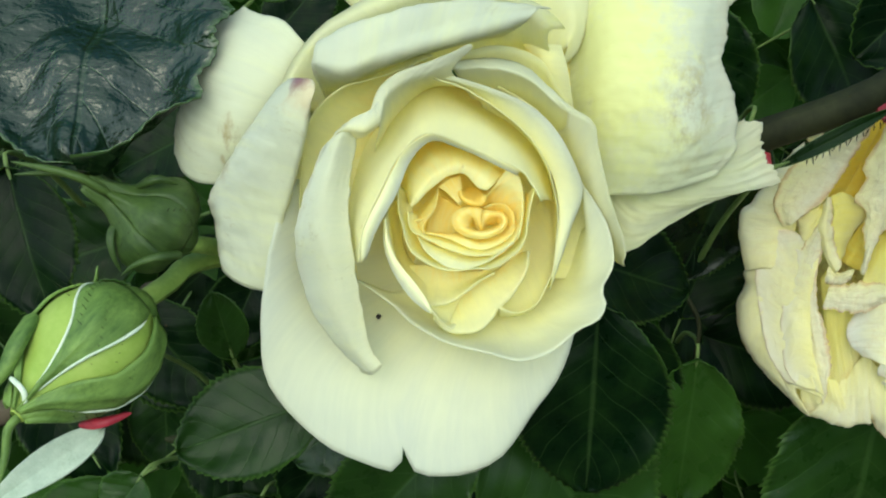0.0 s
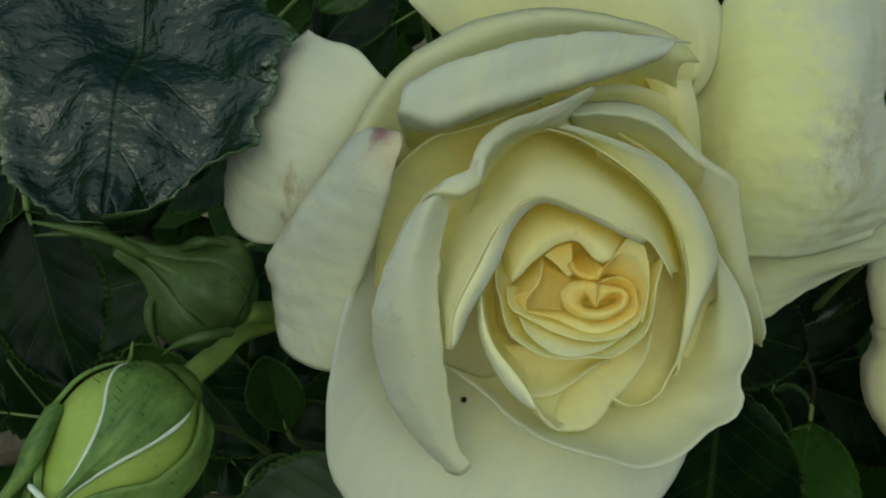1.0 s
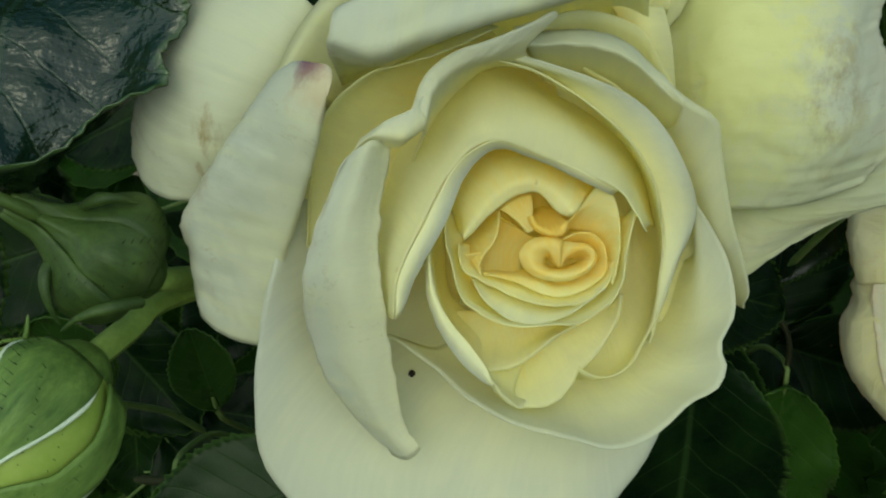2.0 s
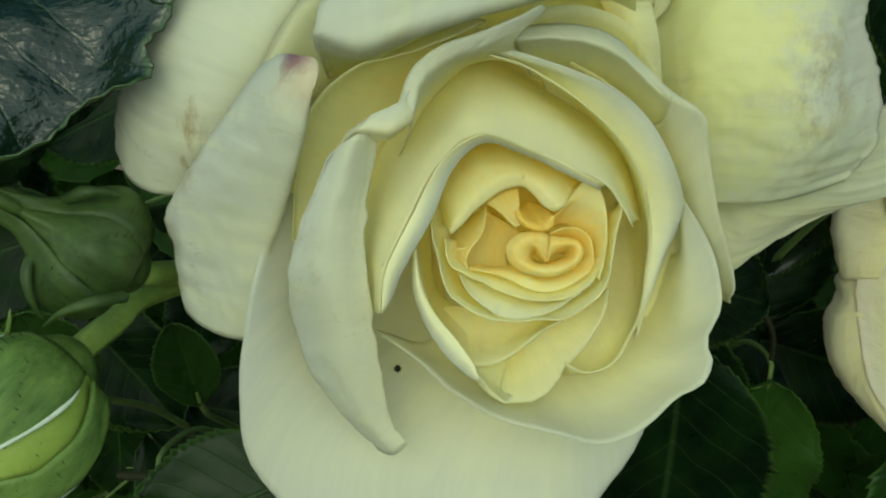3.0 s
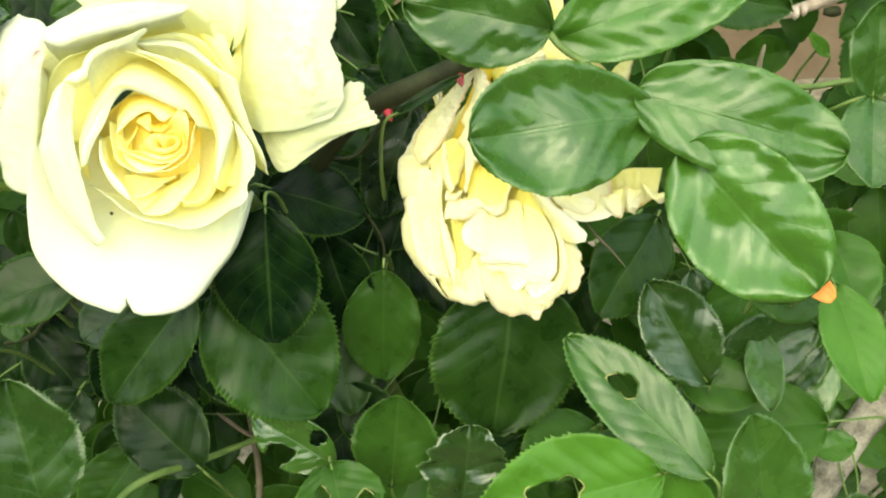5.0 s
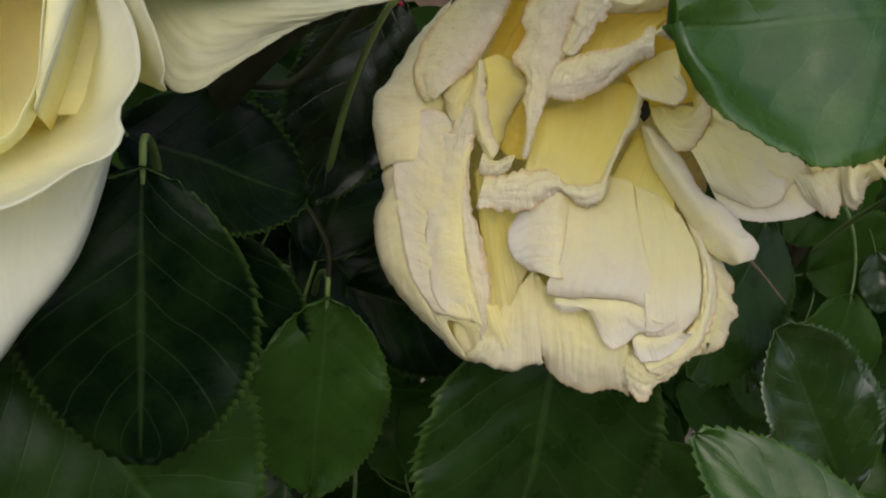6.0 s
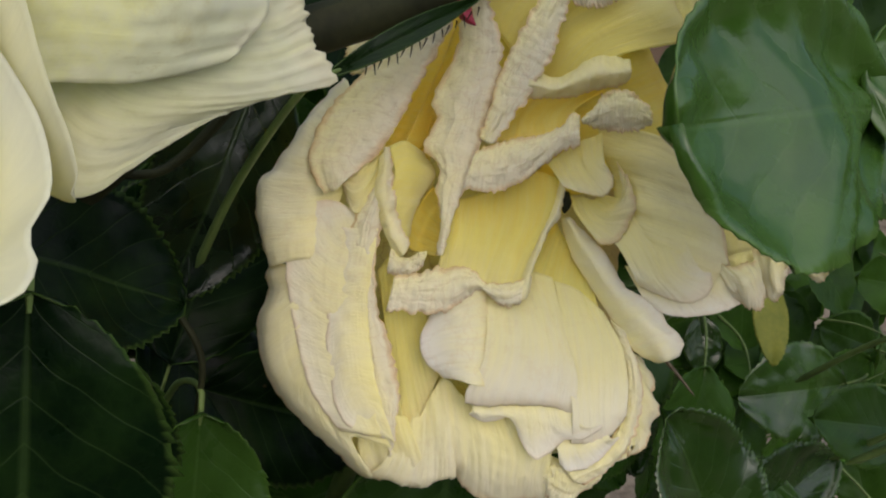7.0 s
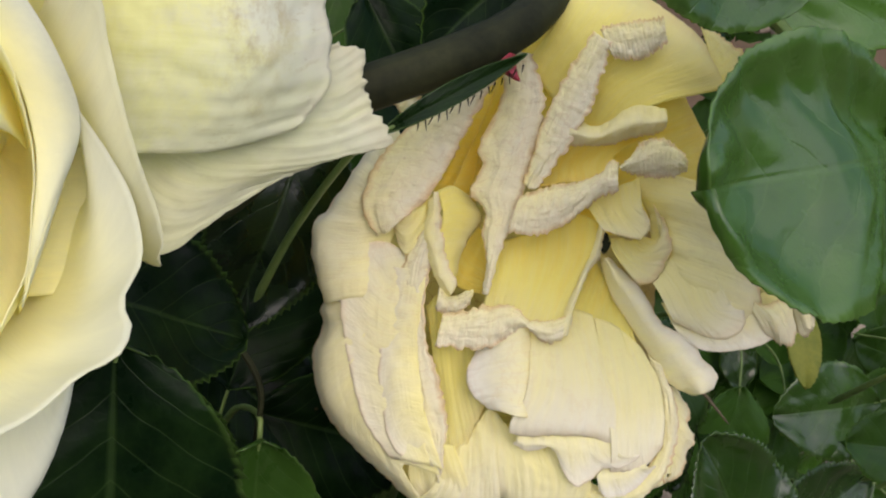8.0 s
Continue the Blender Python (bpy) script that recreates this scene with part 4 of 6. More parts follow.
petal(rose, 0.3, [[(1.2, 24.4, -21.3), (11.1, 22.7, -23.3), (20.2, 9.2, -25.3)], [(-7.4, 34.8, 2.8), (3, 37.9, -0.2), (12, 36.1, -3.2), (16.9, 29.6, -6.2), (21.9, 22, -9.2)]])
petal(rose, 0.8, [[(-33.4, 27.2, -3.1), (-15.5, 36.8, -5.4), (4.9, 42.8, -9.8)], [(-33.1, 29.3, 17.3), (-26.7, 27.1, 19.1), (-19.6, 29.5, 18.8), (-11, 32.3, 17.4), (0.8, 36.6, 13.8), (8.4, 39.6, 10.3)], [(-32.5, 30.5, 20.3), (-26.5, 30.6, 22), (-19.6, 33.4, 21.7), (-10.2, 36.9, 19.3), (0.6, 40.4, 15.8), (11.9, 42.8, 11.1)], [(-31.8, 33.6, 19.9), (-25.7, 36.2, 21.1), (-18.8, 38.6, 20.8), (-8.4, 41.6, 18.3), (1.5, 43.1, 14.8), (14, 42.7, 10)], [(-30.2, 34.8, 18.5), (-24.1, 37.5, 19.2), (-17, 39.6, 18.7), (-7.3, 42.3, 16.1), (2.6, 43.4, 13.5), (12.6, 43.2, 9.8)]], crinkle=0.35)
petal(rose, 0.35, [[(-30, 21.1, -12.5), (-15.5, 33.1, -14.5), (3.5, 40, -16.5), (16.5, 36.1, -18.5)], [(-40.8, 26.5, 1.6), (-32.7, 36.5, 5.6), (-20.3, 43.1, 6.6), (-8, 46.7, 5.6), (5.6, 46.2, 1.6), (14.3, 41.7, -4.4)], [(-45, 23.9, -1.2), (-39.7, 34.2, 2.8), (-32.8, 41.5, 4.8), (-22.3, 47.1, 5.8), (-9.8, 50.1, 4.8), (1.8, 49.3, 1.8), (11.8, 47.4, -1.2), (18.4, 42.9, -5.2)]], crinkle=0.35)
petal(rose, 0.5, [[(-15.6, 39.1, -24), (0.9, 42.5, -24), (15.5, 37.4, -26)], [(-32.7, 53.9, -12), (-15.9, 60.3, -12), (5.2, 61.9, -14), (19.1, 50.6, -16), (19.5, 42.5, -18)], [(-34.3, 56, -12), (-24.4, 65.6, -12), (-5.5, 68.7, -12), (13.5, 66.1, -14), (23.3, 57, -16), (24.4, 49, -18), (22, 41.8, -20), (17.9, 38.2, -22)]])
petal(rose, 0.85, [[(14.5, 21.4, -30), (19.7, 31.8, -28), (20.8, 47, -24)], [(26, 10, -26), (26.3, 26.6, -16), (27.5, 44.1, -14), (26.4, 59.6, -14)], [(30.9, 9.1, -24), (36, 26, -13), (37.1, 43.2, -11), (35, 60.2, -12)], [(42.4, 9.6, -23), (46, 21, -14), (46.4, 40.6, -11), (46.2, 58.7, -12)], [(52.6, 12.9, -23), (57, 17.7, -21), (57.8, 23.6, -19), (56.9, 30.7, -18), (53.8, 37.9, -15.5), (55.3, 43.2, -17), (55.7, 52.5, -17), (56.3, 60.7, -18)]], crinkle=0.6)
petal(rose, 0.6, [[(25.5, 12.5, -34.8), (28.1, 24.6, -32.8), (33.6, 32.7, -32.8)], [(32.5, -3, -34.1), (36.7, 5.4, -30.1), (45.4, 15.5, -26.1), (54.2, 24.3, -24.2)], [(43.8, 2.3, -33), (48.9, 6.7, -31.1), (57.2, 11.6, -27.1), (59.2, 25.8, -22.1)], [(54.1, 9.2, -30.2), (62.7, 11.1, -28.2), (69.3, 12.6, -27.3), (64.9, 19.3, -25.3), (64.2, 25.3, -23.3), (60.2, 25.9, -22.3)]], crinkle=0.9)
petal(rose, 0.7, [[(19.9, 40.4, -30), (30.4, 55.5, -26)], [(42.5, 50.9, -20), (45.2, 61.5, -20)], [(56.6, 51.8, -20), (59.3, 55.4, -20), (58.6, 62, -22)]], crinkle=0.5)
petal(rose, 0.4, [[(10.3, 29.8, -25.1), (18.2, 38.6, -25.1), (18.8, 49.9, -23.1)], [(22.5, 19.2, -27), (29.2, 34.9, -26.1), (28.8, 50.2, -24.1)]])
petal(rose, 0.35, [[(-31.3, 25.9, -18), (-32.2, 5.1, -18), (-31.5, -10.1, -20)], [(-38.5, 22.7, -15), (-40.7, 5.1, -18), (-40.1, -10.1, -20)], [(-43.9, 17.9, -14), (-46.9, 3.2, -18), (-45.9, -10.2, -21)]])
petal(rose, 0.45, [[(9.1, 40.9, -10.5), (11.9, 36.1, -12.5), (14.1, 29.4, -16.5)], [(13.1, 40.7, -9.4), (14.9, 35.7, -11.3), (17.1, 28.8, -16.3)], [(17.6, 41, -11.2), (19.1, 35.7, -13.1), (20.8, 28, -18.1)]])
petal(rose, 0.5, [[(14.2, 10.8, -18.8), (16.6, 1.3, -21.8), (15.9, -10.3, -22.8)], [(20, 10.6, -14), (22.6, 1.3, -18), (22.1, -10.1, -20)], [(24, 7.8, -13.6), (26.4, 1.3, -15.6), (27, -8, -16.1)]])
petal(rose, 0.95, [[(-12.5, -1.3, -32), (-1.7, -6.5, -36), (9.2, -6.5, -36), (14, -4, -35)], [(-29.8, 9.2, -8), (-32.7, -2.8, -12), (-22.3, -18.9, -22), (-0.4, -24.1, -24), (19.2, -13.6, -26), (21.5, -7, -28)], [(-36.4, 9.5, -1), (-40.4, -3.4, -4), (-40.2, -25.2, -13), (-20.7, -36.7, -19), (2.2, -36.7, -20), (19, -22.8, -24), (22, -12.5, -27)], [(-39.7, 9.7, 2), (-43.5, -1.3, 0), (-46.4, -11.8, -5), (-48, -22.7, -10), (-47, -34, -15), (-37, -45.7, -18), (-27, -50.8, -19), (-19.4, -52.5, -20), (-17.6, -47, -19), (-14.6, -53.1, -20), (-6.7, -53.6, -20), (3.4, -50.1, -21), (11.1, -40.6, -22), (17.9, -31.1, -23), (21.7, -19.5, -25), (23.6, -11, -28)], [(-39.6, 9.7, -0.5), (-43.4, -1.3, -2.4), (-46.2, -11.8, -7.4), (-47.8, -22.7, -12.4), (-46.8, -34, -17.4), (-36.8, -45.6, -20.4), (-26.8, -50.7, -21.4), (-19.3, -52.4, -22.4), (-17.5, -46.9, -21.4), (-14.5, -53, -22.4), (-6.6, -53.5, -22.4), (3.6, -50.5, -25.3), (11.4, -41, -26.4), (18.2, -31.4, -27.4), (22, -19.7, -29.4), (23.8, -11, -32)]])


# ---------- the faded rose ----------
faded = flower("faded_rose", Matrix(((0.8987, 0.0461, -0.4362, 0.1091), (-0.4139, 0.4180, -0.8087, 0.0346), (0.1450, 0.9073, 0.3947, 0.7514), (0, 0, 0, 1))), "faded yellow rose with crinkled browning petals", PETAL_FADED, 1.0)
petal(faded, 0.3, [[(-38.1, 31.3, -30), (-43.1, 2, -32), (-27.9, -31.4, -34)], [(-10.1, 52.3, -24), (-10.1, 8, -20), (-4.3, -34.5, -26)], [(27, 48.5, -28), (22.9, 2.3, -24), (22.4, -30.3, -28)]])
petal(faded, 0.05, [[(-3.8, 58.6, -12), (-10.5, 40.7, -14), (-15.7, 28, -12)], [(-7.2, 55.8, -9), (-14, 40.3, -10), (-20.1, 26.7, -8)]], crinkle=0.2)
petal(faded, 0.35, [[(-4.5, 53.4, -8), (3.3, 43.3, -8), (12.1, 36.6, -8)], [(0.8, 60.3, -4), (9.4, 51.5, -4), (19.2, 43.8, -4)], [(3, 67, -5), (14.9, 60.2, -4), (28, 52.6, -5), (33, 47.6, -8)], [(6.8, 72.7, -10), (20, 65.6, -9), (30.2, 58, -10), (36.2, 49.3, -12)]], crinkle=0.3)
petal(faded, 0.15, [[(-9.9, 60.6, -16), (-1.9, 38.6, -16), (9.6, 18.9, -16)], [(3.8, 64.6, -14), (12.8, 41.8, -14), (23, 21.2, -14)], [(15.1, 69.1, -14), (26.5, 49.7, -14), (37.7, 26.9, -14)]], crinkle=0.2)
petal(faded, 0.7, [[(16.5, 32.2, -8), (19.8, 21.1, -8), (22, 10, -8)], [(23.7, 30.8, -5), (26.5, 18.8, -3), (27.8, 5.8, -4)], [(30.6, 28.7, -7), (35.8, 17.7, -6), (38, 9, -6), (36.1, 1.2, -7)], [(33.9, 27.9, -12), (40.6, 15.5, -12), (42.3, 6.5, -12), (38.1, -0.2, -11)]], crinkle=0.5)
petal(faded, 0.85, [[(22.3, 5.9, -10), (29.8, 5.8, -10), (39.5, 9, -10)], [(24.5, 1.1, -7.5), (31.4, 0.6, -7.5), (40.9, 3.7, -7.5)], [(26.5, -1, -8.5), (30.5, -3.3, -8.5), (36.3, -3.4, -8.5), (42.2, -2, -8.5), (45.6, 0.7, -8.5)]], crinkle=0.2)
petal(faded, 0.72, [[(15.9, 14.8, -6), (20.7, 16.4, -6), (25.9, 16.9, -6)], [(19.7, 10, -3.6), (25.4, 10, -3.6), (31.1, 12.1, -3.6)], [(22.8, 4.3, -3.8), (28, 3.8, -3.8), (34.3, 6.4, -3.8)], [(23.9, 2.7, -6), (27.9, 0.4, -6), (32.3, -0.9, -6), (36.1, -0.2, -6), (37.8, 2.3, -6), (36.8, 6.3, -6), (35.3, 8.4, -6)]], crinkle=0.25)
petal(faded, 0.88, [[(-21.6, 44.9, -7), (-25.8, 29.5, -7), (-32.2, 15, -7), (-33.2, 7.3, -7)], [(-28, 38.9, -5.5), (-34.4, 27.1, -5.5), (-38.7, 16, -5.5), (-38.5, 7.1, -5.5)], [(-29.7, 40.4, -8), (-34.5, 35.8, -8), (-39.2, 29.3, -8), (-43.1, 23.1, -8), (-45.4, 20.7, -8), (-45.7, 16, -8), (-44.5, 9.9, -8), (-43.5, 5.9, -8)], [(-30.8, 41.8, -15), (-36.2, 37.2, -15), (-40.9, 30.5, -15), (-45.3, 24.1, -15), (-47.8, 21.5, -15), (-48.1, 16.3, -15), (-46.7, 9.7, -15), (-45.4, 5.5, -15)]], crinkle=0.5)
petal(faded, 0.88, [[(-29.8, 15, -6), (-31.8, 1.7, -6), (-29.2, -14.8, -6), (-21.2, -27.8, -6)], [(-38.7, 7.1, -6.5), (-40.2, -1.8, -6.5), (-37.7, -15.1, -6.5), (-28.9, -25.9, -6.5)], [(-43.4, 6.5, -9.5), (-44.2, 4.2, -9.5), (-43.6, 0.9, -9.5), (-45.3, -3.1, -9.5), (-45, -8.8, -9.5), (-43.2, -15.3, -9.5), (-39.4, -20.6, -9.5), (-33.5, -25.7, -9.5), (-28.6, -30.5, -9.5), (-25.3, -33.2, -9.5)], [(-45.6, 6.5, -17), (-46.8, 4.2, -17), (-46, 0.7, -17), (-47.9, -3.5, -17), (-47.7, -9.5, -17), (-45.7, -16.6, -17), (-41.8, -22.4, -17), (-35.5, -27.7, -17), (-30.4, -32.8, -17), (-26.9, -35.5, -17)]], crinkle=0.45)
petal(faded, 0.88, [[(-25, 15, -4.5), (-26.9, 4.1, -4.5), (-26.7, -10.2, -4.5), (-23.1, -25.4, -4.5)], [(-27.5, 15.6, -5.2), (-32.9, 7.2, -5.2), (-32.6, -8.2, -5.2), (-28.4, -24.6, -5.2)], [(-28.2, 15.8, -6.2), (-32.1, 18, -6.2), (-37, 17.3, -6.2), (-40.1, 12.7, -6.2), (-40.9, 4.9, -6.2), (-39.3, -6.2, -6.2), (-36.3, -17, -6.2), (-31.1, -24.6, -6.2)]], crinkle=0.35)
petal(faded, 0.88, [[(-23.8, 12.8, -4), (-25.7, -1.4, -4), (-24.3, -14.4, -4), (-20.8, -26.4, -4)], [(-27.8, 12.8, -4.2), (-29.5, 1.8, -4.2), (-29.6, -12.4, -4.2), (-23.3, -24.8, -4.2)], [(-30.5, 13.1, -5.2), (-31.2, 7.3, -5.2), (-32.8, -0.5, -5.2), (-33.4, -8.2, -5.2), (-32.5, -15.9, -5.2), (-30.8, -21.8, -5.2), (-27, -25, -5.2), (-22.6, -25.9, -5.2)]], crinkle=0.35)
petal(faded, 0.3, [[(-24.2, 5.2, -9), (-21.1, 7.7, -9), (-15.4, 3.2, -9)], [(-22.3, -10.4, -9.5), (-18.5, -9.9, -9.5), (-14.5, -8, -9.5)], [(-21.1, -27.6, -10.5), (-17.2, -24.3, -10.5), (-12.7, -14.7, -10.5)]], crinkle=0.25)
petal(faded, 0.88, [[(-21.7, -26, -10.5), (-17.3, -22.5, -10.5), (-11.6, -14.5, -10.5)], [(-23.2, -31, -10), (-17.1, -29.2, -10), (-10.2, -24.4, -10)], [(-25.8, -33.7, -12), (-21.7, -34.6, -12), (-18.3, -35.2, -12), (-14.8, -35.5, -12), (-11.7, -33.7, -12), (-9.5, -33.1, -12)], [(-26.5, -35.1, -16), (-22.1, -36, -16), (-18.6, -36.8, -16), (-15.1, -37.1, -16), (-11.7, -35, -16), (-9.5, -34.5, -16)]], crinkle=0.5)
petal(faded, 0.88, [[(-11.8, -14.7, -11), (-6.1, -20.2, -11), (6.2, -25.3, -11)], [(-11, -23.6, -10.2), (-3.7, -27.8, -10.2), (8.5, -29.6, -10.2)], [(-10.1, -30.8, -12), (-2.5, -34.8, -12), (7.5, -34.6, -12)], [(-9.8, -34.3, -16), (-8.7, -36.6, -16), (-4.7, -39.6, -16), (-0.1, -41.2, -16), (5.5, -39.9, -16), (8.5, -41.1, -16)]], crinkle=0.45)
petal(faded, 0.88, [[(22.1, -9.3, -11.5), (23.9, -18.1, -11.5), (21.6, -29.1, -11.5)], [(24.8, -11, -12.5), (26.5, -18.2, -12.5), (24.5, -28.5, -12.5)], [(26.8, -12.7, -16), (28.3, -15.7, -16), (28.6, -19.6, -16), (30.1, -21.6, -16), (28.8, -25.3, -16), (27.2, -29.4, -16), (23.3, -31.5, -16)]], crinkle=0.55)
petal(faded, 0.88, [[(7.4, -31.8, -11), (12.9, -31.5, -11), (18.4, -30.7, -11), (23.2, -28.4, -11)], [(7.1, -34.3, -11.5), (10.3, -35.9, -11.5), (15.2, -34.6, -11.5), (23, -29.5, -11.5)], [(6.7, -35.9, -13.5), (8.8, -40.1, -13.5), (12, -41.6, -13.5), (13.9, -37.8, -13.5), (16.7, -36.7, -13.5), (19.7, -32.6, -13.5), (23.1, -31, -13.5)]], crinkle=0.7)
petal(faded, 0.0, [[(-10.5, 57, -12), (-18.1, 40.2, -12), (-24.6, 26.1, -12)], [(-8.3, 57.2, -13), (-15.3, 40.4, -13), (-20.1, 25.7, -13)], [(-5.5, 55.9, -12), (-11.8, 39.1, -12), (-14.7, 24.5, -12)]], crinkle=0.15)
petal(faded, 0.05, [[(-13.8, 20.9, -9), (-17, 15.9, -9), (-19.4, 10.6, -9)], [(-12.5, 18.9, -11), (-14.9, 14.4, -11), (-17.4, 8.7, -11)], [(-11.2, 16.5, -9), (-12.3, 12.1, -9), (-13.3, 7.6, -9)]], crinkle=0.15)
petal(faded, 0.25, [[(9.1, 14.7, -10), (11.4, 10.3, -10), (15.6, 4.9, -10)], [(5.5, 6.9, -9), (9.3, 3.7, -9), (16.7, -0.5, -9)], [(3.2, 1.1, -8), (7.8, -1.8, -8), (17.7, -4, -8)]], crinkle=0.25)
petal(faded, 0.12, [[(0.4, 39.2, -9), (9.1, 38.2, -9), (22.5, 40.9, -9)], [(-1.1, 33.4, -6.5), (5.9, 33.8, -6.5), (12.8, 35.1, -6.5)], [(-2.4, 28.4, -3), (4.8, 29.5, -3), (12, 29.5, -3)]], crinkle=0.25)
petal(faded, 0.9, [[(-30.3, 48.2, -10), (-29.8, 44.4, -10), (-29.1, 41.9, -10), (-27.3, 41.8, -10)], [(-25.1, 49.3, -8), (-25.3, 45.7, -8), (-24.5, 43.1, -8), (-23, 42.9, -8)]], crinkle=0.7)
petal(faded, 0.92, [[(-10.2, 56.3, -4.5), (-21.4, 46.1, -4.5), (-27.9, 39.8, -4.5), (-33.1, 34.6, -4.5), (-35.7, 28.6, -4.5), (-36.5, 24.4, -4.5), (-34.6, 20.6, -4.5), (-33.2, 19.5, -4.5)], [(-8.3, 57.2, -3.1), (-15.9, 48.5, -3.1), (-22.2, 40.7, -3.1), (-27.3, 33.4, -3.1), (-30.5, 26.8, -3.1), (-31.3, 19.8, -3.1)], [(-6.7, 57.6, -2.8), (-10.8, 48.9, -2.8), (-15.5, 40.2, -2.8), (-19.7, 32.6, -2.8), (-22.9, 27.2, -2.8), (-26.8, 23.6, -2.8), (-29.3, 21.6, -2.8)]], crinkle=0.7)
petal(faded, 0.55, [[(-21.7, 34.7, -4.6), (-22.5, 27.6, -4.6), (-23.6, 21.6, -4.6)], [(-27.4, 31.3, -3.8), (-27.2, 23.7, -3.8), (-27.5, 15.6, -3.8)], [(-31.9, 29.2, -5), (-30.7, 22.6, -5), (-29.5, 18.1, -5)]], crinkle=0.4)
petal(faded, 0.35, [[(-21.8, 27.8, -3.4), (-20.8, 22.6, -3.4), (-22.4, 15, -3.4), (-21, 10.5, -3.4)], [(-18.9, 28.9, -5), (-17.5, 22.8, -5), (-18.9, 15.1, -5), (-19, 10.3, -5)], [(-15.6, 26.8, -7.5), (-13.3, 22.8, -7.5), (-16.5, 17.3, -7.5), (-18.1, 11.7, -7.5)]], crinkle=0.25)
petal(faded, 0.75, [[(-23.4, 25.8, -3.4), (-24.1, 20.4, -3.4), (-23.3, 13.9, -3.4), (-20.5, 7.2, -3.4)], [(-22.4, 27.4, -2.2), (-22.5, 20.4, -2.2), (-21.5, 12.8, -2.2), (-19.1, 7.9, -2.2)], [(-21.7, 27.7, -3.4), (-20.7, 21.5, -3.4), (-20, 15.1, -3.4), (-18.1, 9.7, -3.4)]], crinkle=0.45)
petal(faded, 0.95, [[(-24.1, 20.5, -4), (-28.7, 13.3, -4.7), (-29.1, 5.1, -5.4), (-28.3, -3.7, -6.1), (-30.1, -9.5, -6.8), (-29.2, -17.1, -7.4), (-25.8, -19.4, -8.1), (-23.5, -26.1, -8.8), (-22.3, -29.8, -9.5)], [(-22.3, 21.5, -2.8), (-25.6, 13.4, -3.7), (-26.3, 4.1, -4.6), (-25.5, -4.7, -5.5), (-25.2, -11.4, -6.3), (-24.3, -18.1, -7.2), (-22.6, -24.8, -8.1), (-21.8, -29.9, -9)], [(-20.7, 22.4, -3.2), (-23, 13.9, -4), (-24.3, 5.2, -4.7), (-24, -1.4, -5.5), (-22.1, -7.4, -6.2), (-20.6, -13.5, -7), (-20, -19.1, -7.8), (-20.8, -24.8, -8.5), (-21.4, -29.5, -9.3)]], crinkle=0.7)
petal(faded, 0.95, [[(-7.8, 55.1, -2), (-9.8, 45, -2), (-13.8, 36.2, -2), (-13, 32.4, -2), (-15.4, 27.7, -2), (-12.6, 23.9, -2), (-13.1, 19.4, -2), (-12.1, 14, -2), (-13.1, 8, -2)], [(-5.6, 54.1, -0.7), (-6.1, 43.7, -0.7), (-8.6, 35.3, -0.7), (-10, 27.8, -0.7), (-10.6, 21.4, -0.7), (-11.2, 15.1, -0.7), (-12.5, 7.9, -0.7)], [(-3.5, 53.6, -1.5), (-1.3, 44.9, -1.5), (-2.9, 36.5, -1.5), (-4.8, 29.5, -1.5), (-7.1, 22.6, -1.5), (-9.1, 17, -1.5), (-10.9, 13, -1.5), (-12.1, 8, -1.5)]], crinkle=0.7)
petal(faded, 0.95, [[(7.8, 57.8, 0.3), (1.2, 46.7, 0.3), (-2.3, 39.3, 0.3), (-3.6, 34.1, 0.3), (-5.2, 29, 0.3)], [(9.5, 56.3, 1.1), (4.3, 46.5, 1.1), (0.4, 38.2, 1.1), (-2.1, 32.9, 1.1), (-4.3, 28, 1.1)], [(11.5, 55.5, 0.4), (7.8, 44.6, 0.4), (4.1, 37.8, 0.4), (1.1, 33, 0.4), (-3, 27.9, 0.4)]], crinkle=0.7)
petal(faded, 0.92, [[(9.1, 58.3, 0.5), (15.4, 59.7, 0.5), (21.1, 60.2, 0.5)], [(10.3, 55.3, 1), (15.4, 56.4, 1), (21.4, 57.4, 1)], [(11.6, 52.8, 0), (16.6, 52.3, 0), (21.9, 55.4, 0)]], crinkle=0.7)
petal(faded, 0.8, [[(3.9, 41.5, -1.5), (7.7, 39.9, -1.5), (10.8, 40.7, -1.5), (13.9, 43.2, -1.5), (17.5, 43.9, -1.5), (21.7, 42.8, -1.5)], [(3.3, 38.5, 1.2), (8.7, 37.7, 1.2), (13.7, 39.7, 1.2), (21.6, 40.7, 1.2)], [(2.5, 36.2, -2), (9.4, 36.4, -2), (15.1, 37.5, -2), (21.9, 39.1, -2)]], crinkle=0.5)
petal(faded, 0.55, [[(7.1, 24.6, -4), (12.3, 28, -4), (17.1, 30.2, -4)], [(8.5, 22.2, -1.8), (13.3, 23.7, -1.8), (17.2, 25, -1.8)], [(9.5, 20.2, -0.6), (13.3, 19.1, -0.6), (16.4, 18.4, -0.6), (18.3, 19.7, -0.6), (18.5, 22, -0.6), (17.2, 24.4, -0.6)]], crinkle=0.3)
petal(faded, 0.6, [[(11.4, 19.1, -7), (14.8, 18.3, -7), (18, 19, -7)], [(12.8, 15, -4.2), (16.8, 14.4, -4.2), (20.9, 18.9, -4.2)], [(16.7, 9.6, -3.6), (20, 10.4, -3.6), (22.1, 14.1, -3.6), (23.3, 17.3, -3.6), (21.9, 22, -3.6), (19.8, 24.9, -3.6)]], crinkle=0.45)
